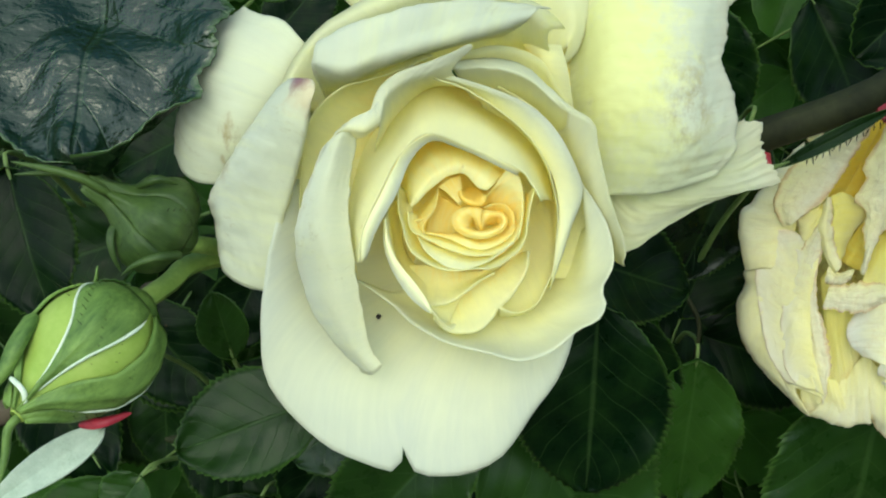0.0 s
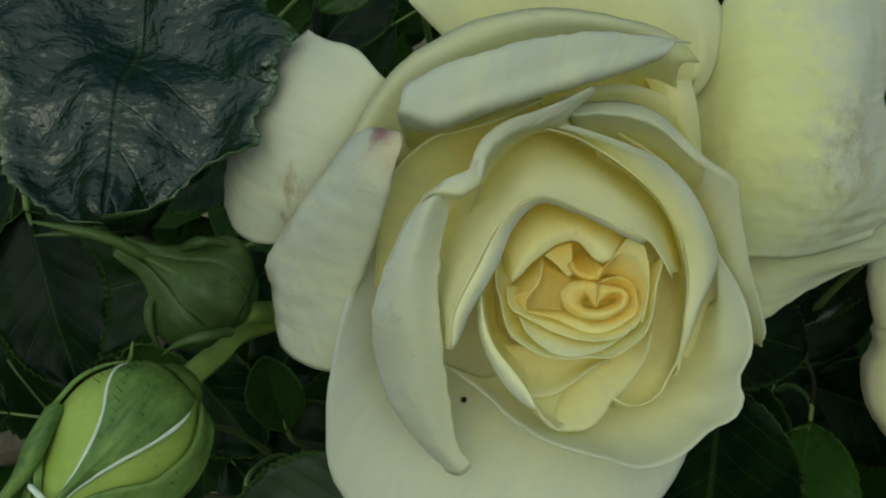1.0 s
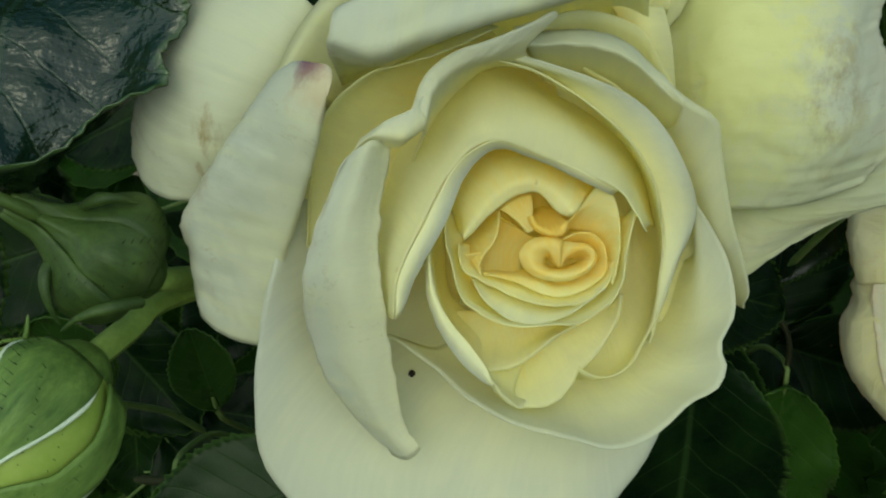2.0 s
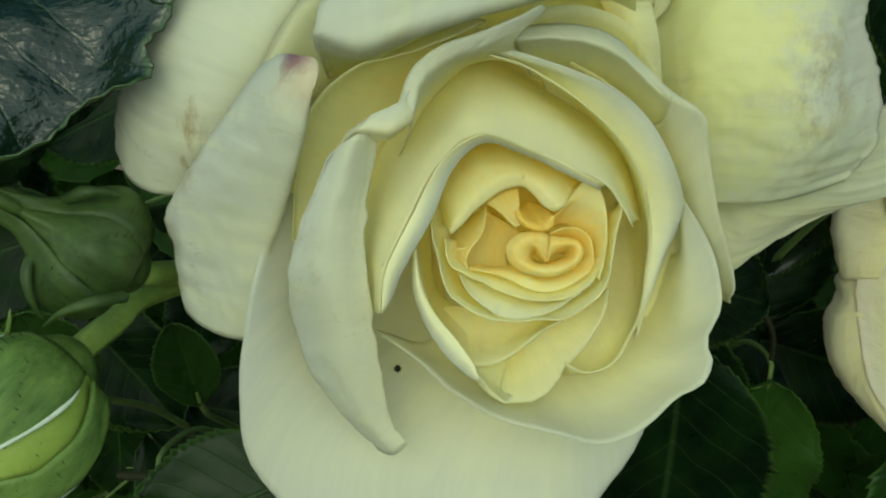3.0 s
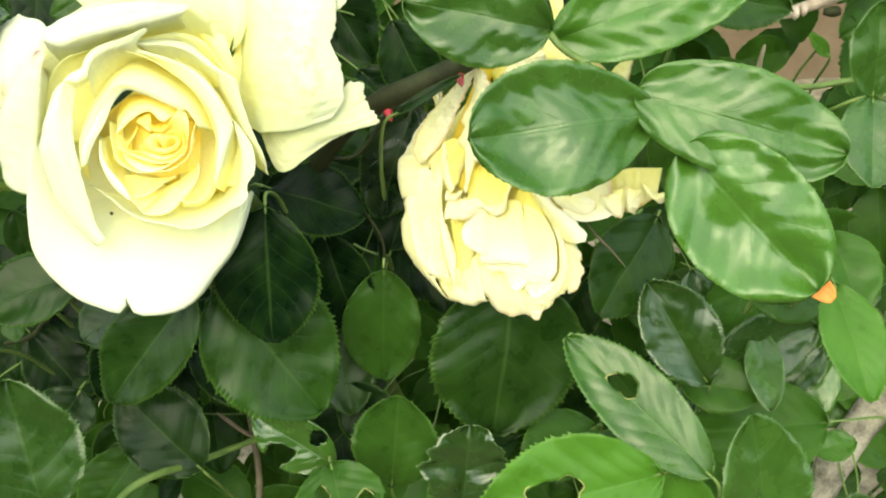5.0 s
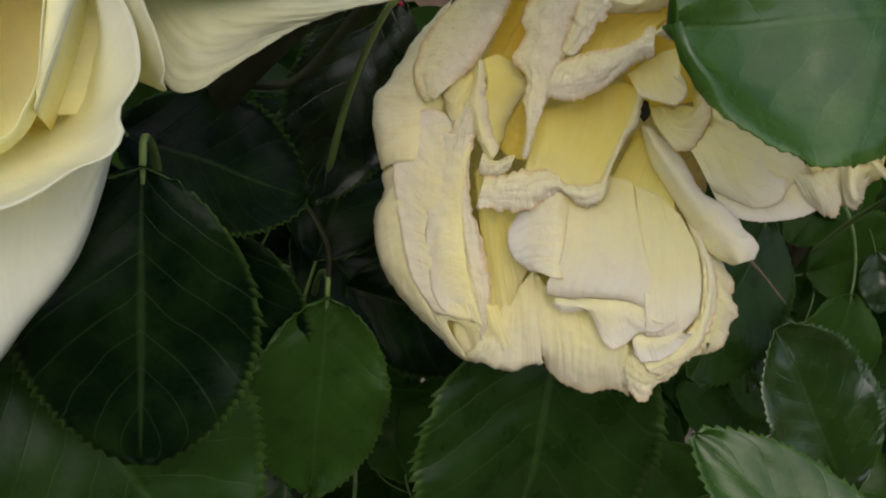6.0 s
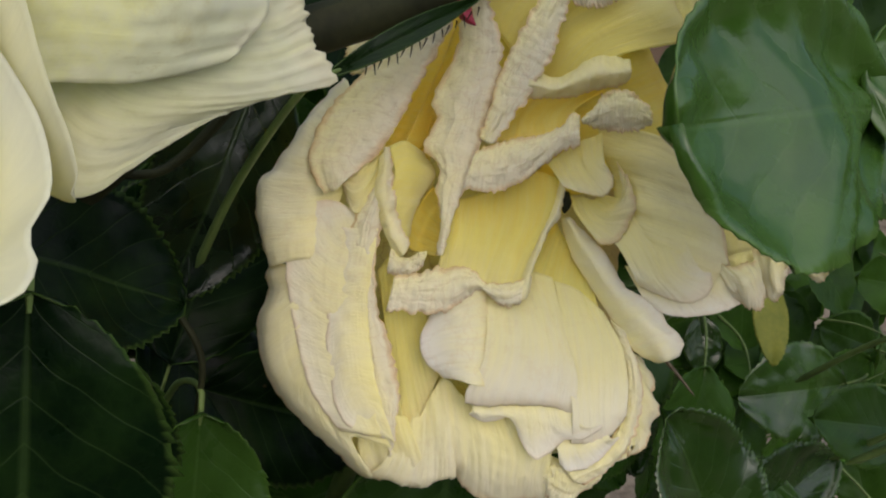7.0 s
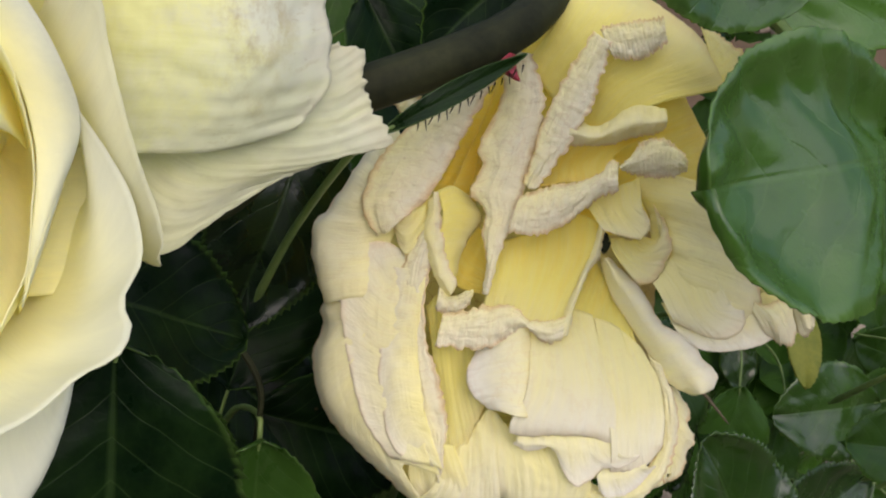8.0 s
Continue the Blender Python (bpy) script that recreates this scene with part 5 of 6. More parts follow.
petal(faded, 0.95, [[(-6.2, 26.4, 1), (-3.6, 27.5, 1), (1.1, 28.8, 1), (6.3, 29.6, 1), (9.3, 31.1, 1), (10.8, 33, 1), (12.5, 33, 1)], [(-7.4, 22.8, 2.3), (-3, 23.9, 2.3), (1.7, 25.3, 2.3), (6.3, 27.1, 2.3), (9.8, 28.9, 2.3), (12.2, 29.7, 2.3)], [(-8.3, 19.6, 1.2), (-3.4, 19.1, 1.2), (1.3, 20.5, 1.2), (5.3, 23.3, 1.2), (8.7, 26.1, 1.2), (12.4, 27.3, 1.2)]], crinkle=0.7)
petal(faded, 0.93, [[(12.4, 32, 2.2), (14.8, 34.1, 2.2), (16.8, 36.7, 2.2), (20.3, 37.2, 2.2), (23.4, 35.6, 2.2), (25.3, 32.4, 2.2)], [(12.6, 31.6, 2.8), (15.8, 32.8, 2.8), (20.3, 33.8, 2.8), (25, 31.6, 2.8)], [(13, 31.3, 0.5), (16.6, 30.1, 0.5), (21.2, 29.9, 0.5), (25.3, 31, 0.5)]], crinkle=0.7)
petal(faded, 0.28, [[(-11.4, 17.5, -7), (-3.5, 19.8, -7), (5, 23.4, -7), (9.4, 21.9, -7)], [(-12, 12, -5), (-4.5, 13.2, -5), (4.1, 15.5, -5), (9.2, 16.4, -5)], [(-12.7, 6.5, -3.6), (-5.4, 7.2, -3.6), (2.1, 7.9, -3.6), (5.5, 9.3, -3.6)], [(-13, 4.1, -2.6), (-6.3, 2.1, -2.6), (-0.4, 0.1, -2.6), (2.2, 1.3, -2.6)]], crinkle=0.3)
petal(faded, 0.85, [[(9.2, 21.2, -3), (7.8, 16, -3), (5.7, 11.7, -3), (3.7, 6.3, -3), (1.5, 0.2, -3)], [(10, 20.5, -1.8), (8.6, 15.6, -1.8), (6.6, 12.2, -1.8), (4.8, 7.4, -1.8), (2.2, -0, -1.8)], [(10.7, 19.7, -3), (9.6, 15.3, -3), (7.6, 12.9, -3), (5.9, 9.4, -3), (4.4, 5.1, -3), (2.9, 0.6, -3)]], crinkle=0.5)
petal(faded, 0.85, [[(-21.4, 9.3, -3.4), (-18.9, 7.6, -3.4), (-14.9, 8.9, -3.4)], [(-21.8, 6.6, -2.2), (-18.7, 5.8, -2.2), (-15.2, 7.3, -2.2)], [(-22.2, 4.8, -3), (-18.8, 4.2, -3), (-15.6, 6, -3)]], crinkle=0.6)
petal(faded, 0.93, [[(-20.7, 4.1, -2), (-14.9, 5.1, -2), (-9.1, 6.1, -2), (-6.3, 5, -2), (-4.1, 2.8, -2), (-0.5, 2.9, -2), (3.1, 3.8, -2)], [(-21.4, 1, -1), (-15.3, 1.1, -1), (-10, 1.8, -1), (-6.3, 2.7, -1), (-4.1, 1.9, -1), (-0.4, 0.6, -1), (2.3, 1, -1)], [(-22.2, -2, -2.2), (-17, -2.5, -2.2), (-11.8, -2.4, -2.2), (-7.9, -0.1, -2.2), (-4.6, 1.6, -2.2), (-1.1, -1.5, -2.2), (2.2, -0.8, -2.2)]], crinkle=0.7)
petal(faded, 0.9, [[(19.2, -3.8, -9), (22.1, -12.5, -9.4), (21.9, -21.3, -9.7), (18.3, -28.6, -10.1), (11.3, -32.3, -10.5)], [(21.4, -5.9, -8.4), (23.7, -13.5, -8.8), (23.4, -22.3, -9.2), (19.9, -30.1, -9.6), (12.4, -34.4, -10)], [(22.8, -7.5, -9.6), (25.1, -13.5, -10.1), (25.1, -22.9, -10.5), (21.8, -30.1, -10.9), (14.7, -35.7, -11.4)]], crinkle=0.6)
petal(faded, 0.78, [[(8.8, 3.1, -8), (13.1, 1.6, -8), (18, -2.7, -8)], [(10.1, -6, -5.4), (15.3, -6.4, -6.3), (21.3, -9, -7.2)], [(11.1, -14.5, -4.6), (16.5, -13.9, -5.8), (22.4, -15.5, -7)], [(11.8, -21.6, -5.2), (16.7, -22.1, -6.3), (22.1, -21, -7.4)], [(11.8, -27, -7.4), (15.9, -27.1, -7.8), (19.6, -25.3, -8.2), (21.9, -22.2, -8.6)]], crinkle=0.2)
petal(faded, 0.95, [[(8.9, -24.9, -9), (13.7, -24.8, -9), (19.1, -23.5, -9)], [(9.4, -28.6, -7.8), (13.2, -28.4, -7.8), (19.1, -26, -7.8)], [(9.9, -31.2, -8.8), (11.7, -32.5, -9), (14.8, -32, -9.1), (18, -29.9, -9.2), (21.2, -26.2, -9.4)]], crinkle=0.22)
petal(faded, 0.95, [[(-6.6, -18.6, -7), (1.6, -18.9, -7), (11.9, -18, -7)], [(-6.5, -20.9, -6), (1.7, -22, -6), (8.2, -23.4, -6), (13.5, -23.2, -6)], [(-7.1, -21.5, -7.2), (-5.1, -23, -7.2), (-2, -22.8, -7.2), (0.6, -22.3, -7.2), (2.1, -26, -7.2), (5.1, -30, -7.2), (8.5, -28.6, -7.2), (10.7, -26.4, -7.2), (14.7, -26, -7.2), (17.9, -23.3, -7.2)]], crinkle=0.3)
petal(faded, 0.8, [[(-5.3, 2.3, -6), (-0.5, 3.9, -6.3), (4.4, 4.9, -6.7), (8.3, 3.7, -7)], [(-4.1, -3.5, -3.4), (1.3, -3.4, -3.9), (6.1, -4.4, -4.3), (10.8, -7.5, -4.8)], [(-4.8, -11, -2.6), (1.4, -10.9, -3.1), (7.3, -11.3, -3.7), (12.6, -13.9, -4.2)], [(-7.6, -16.6, -3.6), (-0.6, -17.2, -4.1), (5.9, -17.9, -4.5), (12.5, -19, -5)], [(-7.9, -19.3, -5.4), (-3.8, -20, -5.6), (2.2, -19.7, -5.8), (8.1, -20.2, -6), (11.9, -21.7, -6.2)]], crinkle=0.2)
petal(faded, 1, [[(-4.2, 2.4, -3.6), (-3.4, -7.3, -3.6), (-4.4, -16, -3.6)], [(-6.3, 1.8, -2.2), (-6.6, -7.3, -2.2), (-6.5, -15.6, -2.2)], [(-10.6, -0.4, -2.8), (-11, -8, -2.8), (-9.4, -14.7, -2.8)], [(-14.3, -3.1, -5.2), (-16.1, -7.7, -5.2), (-15.1, -11.5, -5.2), (-11.7, -14.6, -5.2)]], crinkle=0.12)
petal(faded, 0.88, [[(7.4, -29.9, -12), (15.2, -31.3, -12), (23.8, -23.8, -12)], [(8.6, -32.8, -11), (16.2, -33.3, -11), (24, -26.9, -11)], [(8.7, -34.5, -13), (17, -35.3, -13), (20.2, -32.4, -13), (24, -29.5, -13)]], crinkle=0.7)
petal(faded, 0.92, [[(9.7, 14.6, -6.5), (11.9, 8.1, -7.4), (16.4, 0.6, -8.3), (20.9, -5.9, -9.2), (24.3, -10.3, -10.1), (28.4, -12.4, -11)], [(10.5, 14.7, -4), (14.9, 8.1, -4.8), (19.3, 1.8, -5.6), (23.8, -3.5, -6.4), (28.2, -7.2, -7.2), (30.1, -11.7, -8)], [(11.4, 15, -6.5), (17.2, 9.3, -7), (21.2, 2.9, -7.5), (24.5, 0.5, -8), (28.3, -0.8, -8.5), (30.2, -4.6, -9), (33.2, -8, -9.5), (32.5, -11.1, -10)]], crinkle=0.25)
petal(faded, 0.5, [[(-32.3, -20, -12), (-25.4, -19.8, -12), (-17.4, -21.8, -12)], [(-29.9, -29.2, -13), (-23, -30.1, -13), (-16.1, -31.2, -13)], [(-26.4, -34.3, -15), (-20.8, -35, -15), (-15.1, -35.9, -15)]], crinkle=0.3)
petal(faded, 0.7, [[(-27.7, -22.6, -8.5), (-23.8, -21.6, -8.5), (-18.8, -22.3, -8.5)], [(-27.8, -28.9, -10), (-22.7, -29.4, -10), (-16.2, -29.4, -10)], [(-26.3, -33.6, -12.5), (-20.6, -34.3, -12.5), (-14.9, -34.9, -12.5)]], crinkle=0.3)

behind = flower("faded_rose", Matrix(((0.8987, 0.0461, -0.4362, 0.1091), (-0.4139, 0.4180, -0.8087, 0.0346), (0.1450, 0.9073, 0.3947, 0.7514), (0, 0, 0, 1))), "ragged pale rose behind the faded bloom", PETAL_FADED, 0.5)
petal(behind, 0.6, [[(30.2, 4.8, -10), (39.2, 6.9, -12), (48.4, 9.1, -14)], [(33.4, -3.3, -10), (40.9, -2.1, -10), (46.8, 0.5, -12)]])
petal(behind, 0.95, [[(37.2, 8, -8), (40.9, 6, -6), (46.7, 7, -8)], [(41.1, 1.8, -7), (43.9, 2.9, -4), (47.4, 3.8, -7)], [(42.7, -0.4, -9), (46.9, -2.2, -8), (47.9, 0.7, -8)]])
petal(behind, 0.95, [[(46.8, 9.1, -12), (50.1, 8, -9), (54, 7.5, -11)], [(48.6, 0.5, -11), (50.3, 1.7, -8), (52.3, 4.8, -10)], [(49.7, 0.5, -13), (51.6, -0.5, -11), (53.7, 5.9, -12)]])
petal(behind, 0.9, [[(52.8, 10.2, -14), (58.2, 6.9, -14), (62.5, 6.7, -14)], [(53.8, 8, -14), (58.6, 4.8, -12), (62.7, 5.3, -13)], [(56.3, 6.7, -15), (60.1, 3, -14), (63.8, 6, -15)]])
petal(behind, 0.5, [[(31.5, 11.3, -16), (45.2, 15.7, -18), (59.1, 15.8, -20)], [(34.1, -2, -18), (47.9, 0.2, -20), (56.9, 5.7, -20)]])

upper = flower("faded_rose", Matrix(((0.8987, 0.0461, -0.4362, 0.1091), (-0.4139, 0.4180, -0.8087, 0.0346), (0.1450, 0.9073, 0.3947, 0.7514), (0, 0, 0, 1))), "small cream petals of a spent rose among leaves", PETAL_FADED, 0.6)
petal(upper, 0.4, [[(30.3, 59.6, -10), (35.9, 44.5, -10), (44, 42.2, -12)], [(30.8, 61.9, -12), (40.8, 52.5, -8), (47.7, 44, -10)]])
petal(upper, 0.6, [[(40.8, 46.2, -8), (45, 52.3, -8), (51.9, 58.3, -10)], [(47.2, 43.9, -8), (50.9, 47.7, -6), (51.4, 54, -8)]])
petal(upper, 0.5, [[(18, 81.8, -10), (20.3, 75.2, -10), (21.4, 69.7, -10)], [(23.6, 83.4, -10), (25.4, 76.6, -8), (24, 70.5, -9)]])


# ---------- leaves ----------
spray = new("rose_leaf")
spray.empty_display_size = 0.005
tagged(spray, "bright green compound rose leaf with five leaflets", "leaf", "leaves of the rose bush")
leaf((0.166, 0.018, 0.793), (0.100, -0.007, 0.798), 0.045, (0.34, -0.82, 0.46), fold=0.1, tone=0.6, hole=0, parent=spray, skew=1.25, blunt=0.5, saw=0.014, quilt=2.8, gloss=0.7)
leaf((0.158, 0.018, 0.801), (0.227, 0.000, 0.782), 0.038, (-0.11, -0.89, 0.44), fold=0.08, tone=0.65, hole=0, parent=spray, blunt=0.45, saw=0.014, quilt=2.4, gloss=0.6)
leaf((0.174, 0.009, 0.784), (0.212, -0.025, 0.744), 0.045, (-0.30, -0.85, 0.43), fold=0.1, tone=0.77, hole=0, parent=spray, blunt=0.45, saw=0.014, quilt=2.4, gloss=0.7)
leaf((0.132, 0.030, 0.818), (0.201, 0.029, 0.839), 0.031, (-0.12, -0.93, 0.36), fold=0.08, tone=0.75, hole=0, parent=spray, blunt=0.45, saw=0.014, quilt=2.2, gloss=0.5)
leaf((0.1293, 0.0124, 0.8265), (0.082, 0.0095, 0.8400), 0.031, (0.11, -0.97, 0.20), fold=0.08, tone=0.5, hole=0, parent=spray, blunt=0.55, saw=0.014, quilt=2.4, gloss=0.6)
leaf((0.193, 0.081, 0.818), (0.222, 0.057, 0.816), 0.025, (-0.51, -0.65, 0.56), fold=0.08, tone=0.3, hole=0)
leaf((0.183, -0.019, 0.664), (0.134, 0.017, 0.706), 0.029, (-0.00, -0.77, 0.64), fold=0.08, tone=0.55, hole=1, gloss=0.5)
leaf((0.165, -0.017, 0.665), (0.095, -0.031, 0.659), 0.043, (0.09, -0.81, 0.58), fold=0.1, tone=0.85, hole=2)
leaf((0.210, -0.011, 0.621), (0.203, 0.000, 0.677), 0.037, (0.27, -0.94, 0.22), fold=0.08, tone=0.55, hole=0, gloss=0.6)
leaf((0.183, -0.018, 0.629), (0.167, -0.017, 0.669), 0.022, (0.15, -0.98, 0.11), fold=0.08, tone=0.75, hole=0)
leaf((0.1174, 0.0598, 0.7126), (0.1056, 0.0405, 0.6431), 0.066, (0.15, -0.96, 0.23), fold=0.05, tone=0.24, hole=0)
leaf((0.063, 0.066, 0.714), (0.059, 0.056, 0.665), 0.033, (-0.01, -0.98, 0.19), fold=0.08, tone=0.47, hole=0)
# near-black and without gloss: shade under the rose is put into these two
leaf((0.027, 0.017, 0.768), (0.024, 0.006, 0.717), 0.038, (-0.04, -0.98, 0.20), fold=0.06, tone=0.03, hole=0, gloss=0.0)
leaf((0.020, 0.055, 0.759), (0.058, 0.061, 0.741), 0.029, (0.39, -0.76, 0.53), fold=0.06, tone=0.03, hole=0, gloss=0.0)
leaf((0.003, 0.024, 0.733), (0.038, 0.013, 0.680), 0.052, (0.30, -0.87, 0.38), fold=0.06, tone=0.3, hole=0)
leaf((-0.004, 0.015, 0.737), (-0.042, 0.008, 0.694), 0.032, (-0.20, -0.92, 0.32), fold=0.06, tone=0.22, hole=0)
leaf((-0.038, 0.003, 0.753), (-0.073, -0.006, 0.745), 0.025, (0.06, -0.78, 0.62), fold=0.06, tone=0.19, hole=0)
leaf((-0.035, 0.037, 0.722), (-0.055, 0.031, 0.708), 0.023, (-0.18, -0.80, 0.57), fold=0.06, tone=0.22, hole=0, gloss=0.3)
leaf((-0.062, -0.023, 0.669), (-0.069, -0.012, 0.720), 0.044, (0.15, -0.96, 0.24), fold=0.12, tone=0.31, hole=0, gloss=0.5)
leaf((-0.089, -0.024, 0.656), (-0.097, -0.021, 0.704), 0.025, (0.33, -0.93, 0.12), fold=0.1, tone=0.3, hole=0, gloss=0.5)
leaf((-0.020, 0.034, 0.639), (-0.050, 0.043, 0.675), 0.036, (0.26, -0.86, 0.44), fold=0.06, tone=0.16, hole=0)
leaf((0.060, 0.036, 0.623), (0.066, 0.041, 0.667), 0.036, (-0.07, -0.99, 0.11), fold=0.1, tone=0.47, hole=0)
leaf((0.090, 0.025, 0.619), (0.096, 0.031, 0.658), 0.036, (0.03, -0.99, 0.13), fold=0.14, tone=0.32, hole=0, gloss=1, quilt=2.2, ragged=0.3)
leaf((0.037, 0.031, 0.640), (0.006, 0.033, 0.666), 0.025, (0.08, -0.98, 0.19), fold=0.06, tone=0.6, hole=3, gloss=1)
leaf((0.037, 0.023, 0.647), (0.045, -0.007, 0.631), 0.037, (0.06, -0.45, 0.89), fold=0.06, tone=0.5, hole=5)
leaf((0.196, 0.044, 0.662), (0.172, 0.056, 0.706), 0.032, (0.11, -0.94, 0.32), fold=0.16, tone=0.42, hole=0, gloss=1)
leaf((0.201, 0.057, 0.660), (0.248, 0.064, 0.674), 0.030, (0.03, -0.94, 0.34), fold=0.08, tone=0.37, hole=0, gloss=0.6)
leaf((0.244, 0.046, 0.697), (0.209, 0.045, 0.706), 0.021, (0.14, -0.84, 0.52), fold=0.08, tone=0.52, hole=0)
leaf((0.229, 0.005, 0.729), (0.233, -0.031, 0.703), 0.023, (0.01, -0.59, 0.81), fold=0.08, tone=0.8, hole=0)
leaf((0.234, 0.027, 0.739), (0.239, 0.001, 0.720), 0.026, (-0.01, -0.58, 0.81), fold=0.08, tone=0.6, hole=0)
leaf((0.277, 0.108, 0.761), (0.278, 0.111, 0.802), 0.028, (0.08, -0.99, 0.07), fold=0.08, tone=0.5, hole=0, gloss=0.4)
leaf((0.277, 0.108, 0.761), (0.269, 0.076, 0.733), 0.029, (0.04, -0.66, 0.75), fold=0.08, tone=0.55, hole=0, gloss=0.6)
# very low tone stands in for the shade behind the faded rose
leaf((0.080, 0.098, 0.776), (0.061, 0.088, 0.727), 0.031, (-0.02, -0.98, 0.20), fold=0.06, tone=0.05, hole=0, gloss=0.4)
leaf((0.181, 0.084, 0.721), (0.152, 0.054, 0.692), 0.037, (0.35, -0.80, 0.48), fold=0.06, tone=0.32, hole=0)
# shade between the roses painted in as a near-black tone
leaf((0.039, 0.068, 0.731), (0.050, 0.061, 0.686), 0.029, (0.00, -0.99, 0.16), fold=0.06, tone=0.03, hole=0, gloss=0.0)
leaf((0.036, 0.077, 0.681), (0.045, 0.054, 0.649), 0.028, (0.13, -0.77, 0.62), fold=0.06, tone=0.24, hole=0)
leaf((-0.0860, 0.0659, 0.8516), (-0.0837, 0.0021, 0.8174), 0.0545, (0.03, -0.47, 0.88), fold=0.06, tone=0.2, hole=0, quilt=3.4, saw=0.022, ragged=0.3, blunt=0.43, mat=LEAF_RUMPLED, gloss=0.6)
# leaf behind the buds, its colour darkened in place of shade
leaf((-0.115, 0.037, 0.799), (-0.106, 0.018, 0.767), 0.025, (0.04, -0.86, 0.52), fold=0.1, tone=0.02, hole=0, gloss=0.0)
leaf((-0.075, 0.063, 0.664), (-0.086, 0.047, 0.651), 0.028, (0.25, -0.71, 0.66), fold=0.06, tone=0.14, hole=0)
leaf((0.151, 0.055, 0.634), (0.116, 0.034, 0.631), 0.030, (0.31, -0.62, 0.72), fold=0.08, tone=0.6, hole=0)
leaf((0.168, 0.048, 0.633), (0.146, 0.034, 0.620), 0.027, (0.29, -0.86, 0.42), fold=0.08, tone=0.42, hole=0)
leaf((-0.085, 0.021, 0.757), (-0.093, 0.021, 0.776), 0.019, (0.06, -1.00, 0.05), fold=0.08, tone=0.36, hole=0)
leaf((-0.065, 0.026, 0.748), (-0.068, 0.028, 0.767), 0.013, (0.15, -0.98, 0.11), fold=0.08, tone=0.3, hole=0)
leaf((-0.043, 0.086, 0.831), (-0.057, 0.080, 0.825), 0.009, (0.21, -0.91, 0.35), fold=0.08, tone=0.48, hole=0)
leaf((-0.047, -0.027, 0.644), (-0.053, -0.023, 0.663), 0.025, (0.18, -0.96, 0.24), fold=0.08, tone=0.3, hole=0)
leaf((-0.016, -0.022, 0.628), (-0.024, -0.019, 0.657), 0.028, (0.06, -0.99, 0.12), fold=0.08, tone=0.33, hole=0)
leaf((-0.100, 0.034, 0.701), (-0.110, 0.028, 0.691), 0.017, (-0.07, -0.85, 0.53), fold=0.08, tone=0.36, hole=0)
leaf((-0.080, 0.033, 0.721), (-0.081, 0.028, 0.711), 0.010, (-0.10, -0.88, 0.46), fold=0.08, tone=0.42, hole=0)
leaf((0.223, 0.066, 0.673), (0.221, 0.034, 0.653), 0.016, (-0.10, -0.51, 0.86), fold=0.1, tone=0.6, hole=0, gloss=0.8)
leaf((0.187, 0.056, 0.656), (0.221, 0.045, 0.654), 0.024, (-0.15, -0.64, 0.76), fold=0.1, tone=0.57, hole=0)
leaf((0.317, 0.120, 0.551), (0.295, 0.127, 0.566), 0.019, (0.14, -0.81, 0.56), fold=0.1, tone=0.6, hole=0)
leaf((0.274, 0.171, 0.766), (0.266, 0.163, 0.773), 0.007, (0.76, -0.61, 0.25), fold=0.1, tone=0.8, hole=0)
leaf((0.278, 0.168, 0.761), (0.267, 0.163, 0.773), 0.007, (0.40, -0.92, -0.06), fold=0.1, tone=0.8, hole=0)

rachis = [(0.1249, 0.0522, 0.8416), (0.1267, 0.0416, 0.8319), (0.1317, 0.0282, 0.8188), (0.1438, 0.0257, 0.8091), (0.1587, 0.0183, 0.7988), (0.1681, 0.0140, 0.7900), (0.1754, 0.0094, 0.7830)]
part("stalk", tube_mesh("stalk", rachis, [0.0016, 0.0012, 0.0009], STEM, 8), spray)


# ---------- canes and stems ----------
cane("rose_cane", [(0.0198, 0.0867, 0.7254), (0.0447, 0.0641, 0.7684), (0.0644, 0.0547, 0.7889), (0.0974, 0.0542, 0.8025), (0.1182, 0.0699, 0.8106), (0.1363, 0.0921, 0.8205), (0.1547, 0.1396, 0.8249)], [0.0035, 0.0042, 0.0042, 0.004, 0.0035], SHOOT, "thick olive-brown rose cane with crimson thorns", (((0.0990, 0.0521, 0.8004), (0.0998, 0.0461, 0.7976)), ((0.0713, 0.0520, 0.7879), (0.0729, 0.0455, 0.7862))))
cane("woody_cane", [(0.2403, 0.0880, 0.4932), (0.2713, 0.1097, 0.5338), (0.2985, 0.1271, 0.5661), (0.3255, 0.1416, 0.5928), (0.3743, 0.1766, 0.6139)], [0.0085, 0.009, 0.009, 0.0085], MOSSY, "old grey-brown woody cane with pale lichen", (), 0.2)
knotty = cane("woody_cane", [(0.2529, 0.1669, 0.7821), (0.2605, 0.1682, 0.7842), (0.2720, 0.1701, 0.7870), (0.2866, 0.1728, 0.7912), (0.3389, 0.2026, 0.8016)], [0.0026, 0.0030, 0.0028, 0.0026], PALE_WOOD, "pale knotty pruned cane above the leaves")
for where in ((0.2589, 0.1647, 0.7840), (0.2630, 0.1655, 0.7853)):
    part("growth_ring", bead("growth_ring", where, 0.0034, PALE_WOOD, (0.6, 1, 1)), knotty, "swollen ring on the cane")
part("dead_bud", bead("dead_bud", (0.2758, 0.1632, 0.7840), 0.003, SHOOT, (1.5, 1, 0.9)), knotty, "dark dead bud on the cane")
cane("twig", [(0.2288, 0.1134, 0.7668), (0.2298, 0.1176, 0.7750), (0.2311, 0.1196, 0.7789), (0.2329, 0.1218, 0.7831)], [0.0014, 0.0012, 0.0007], WOOD, "dry broken stub of a shoot")
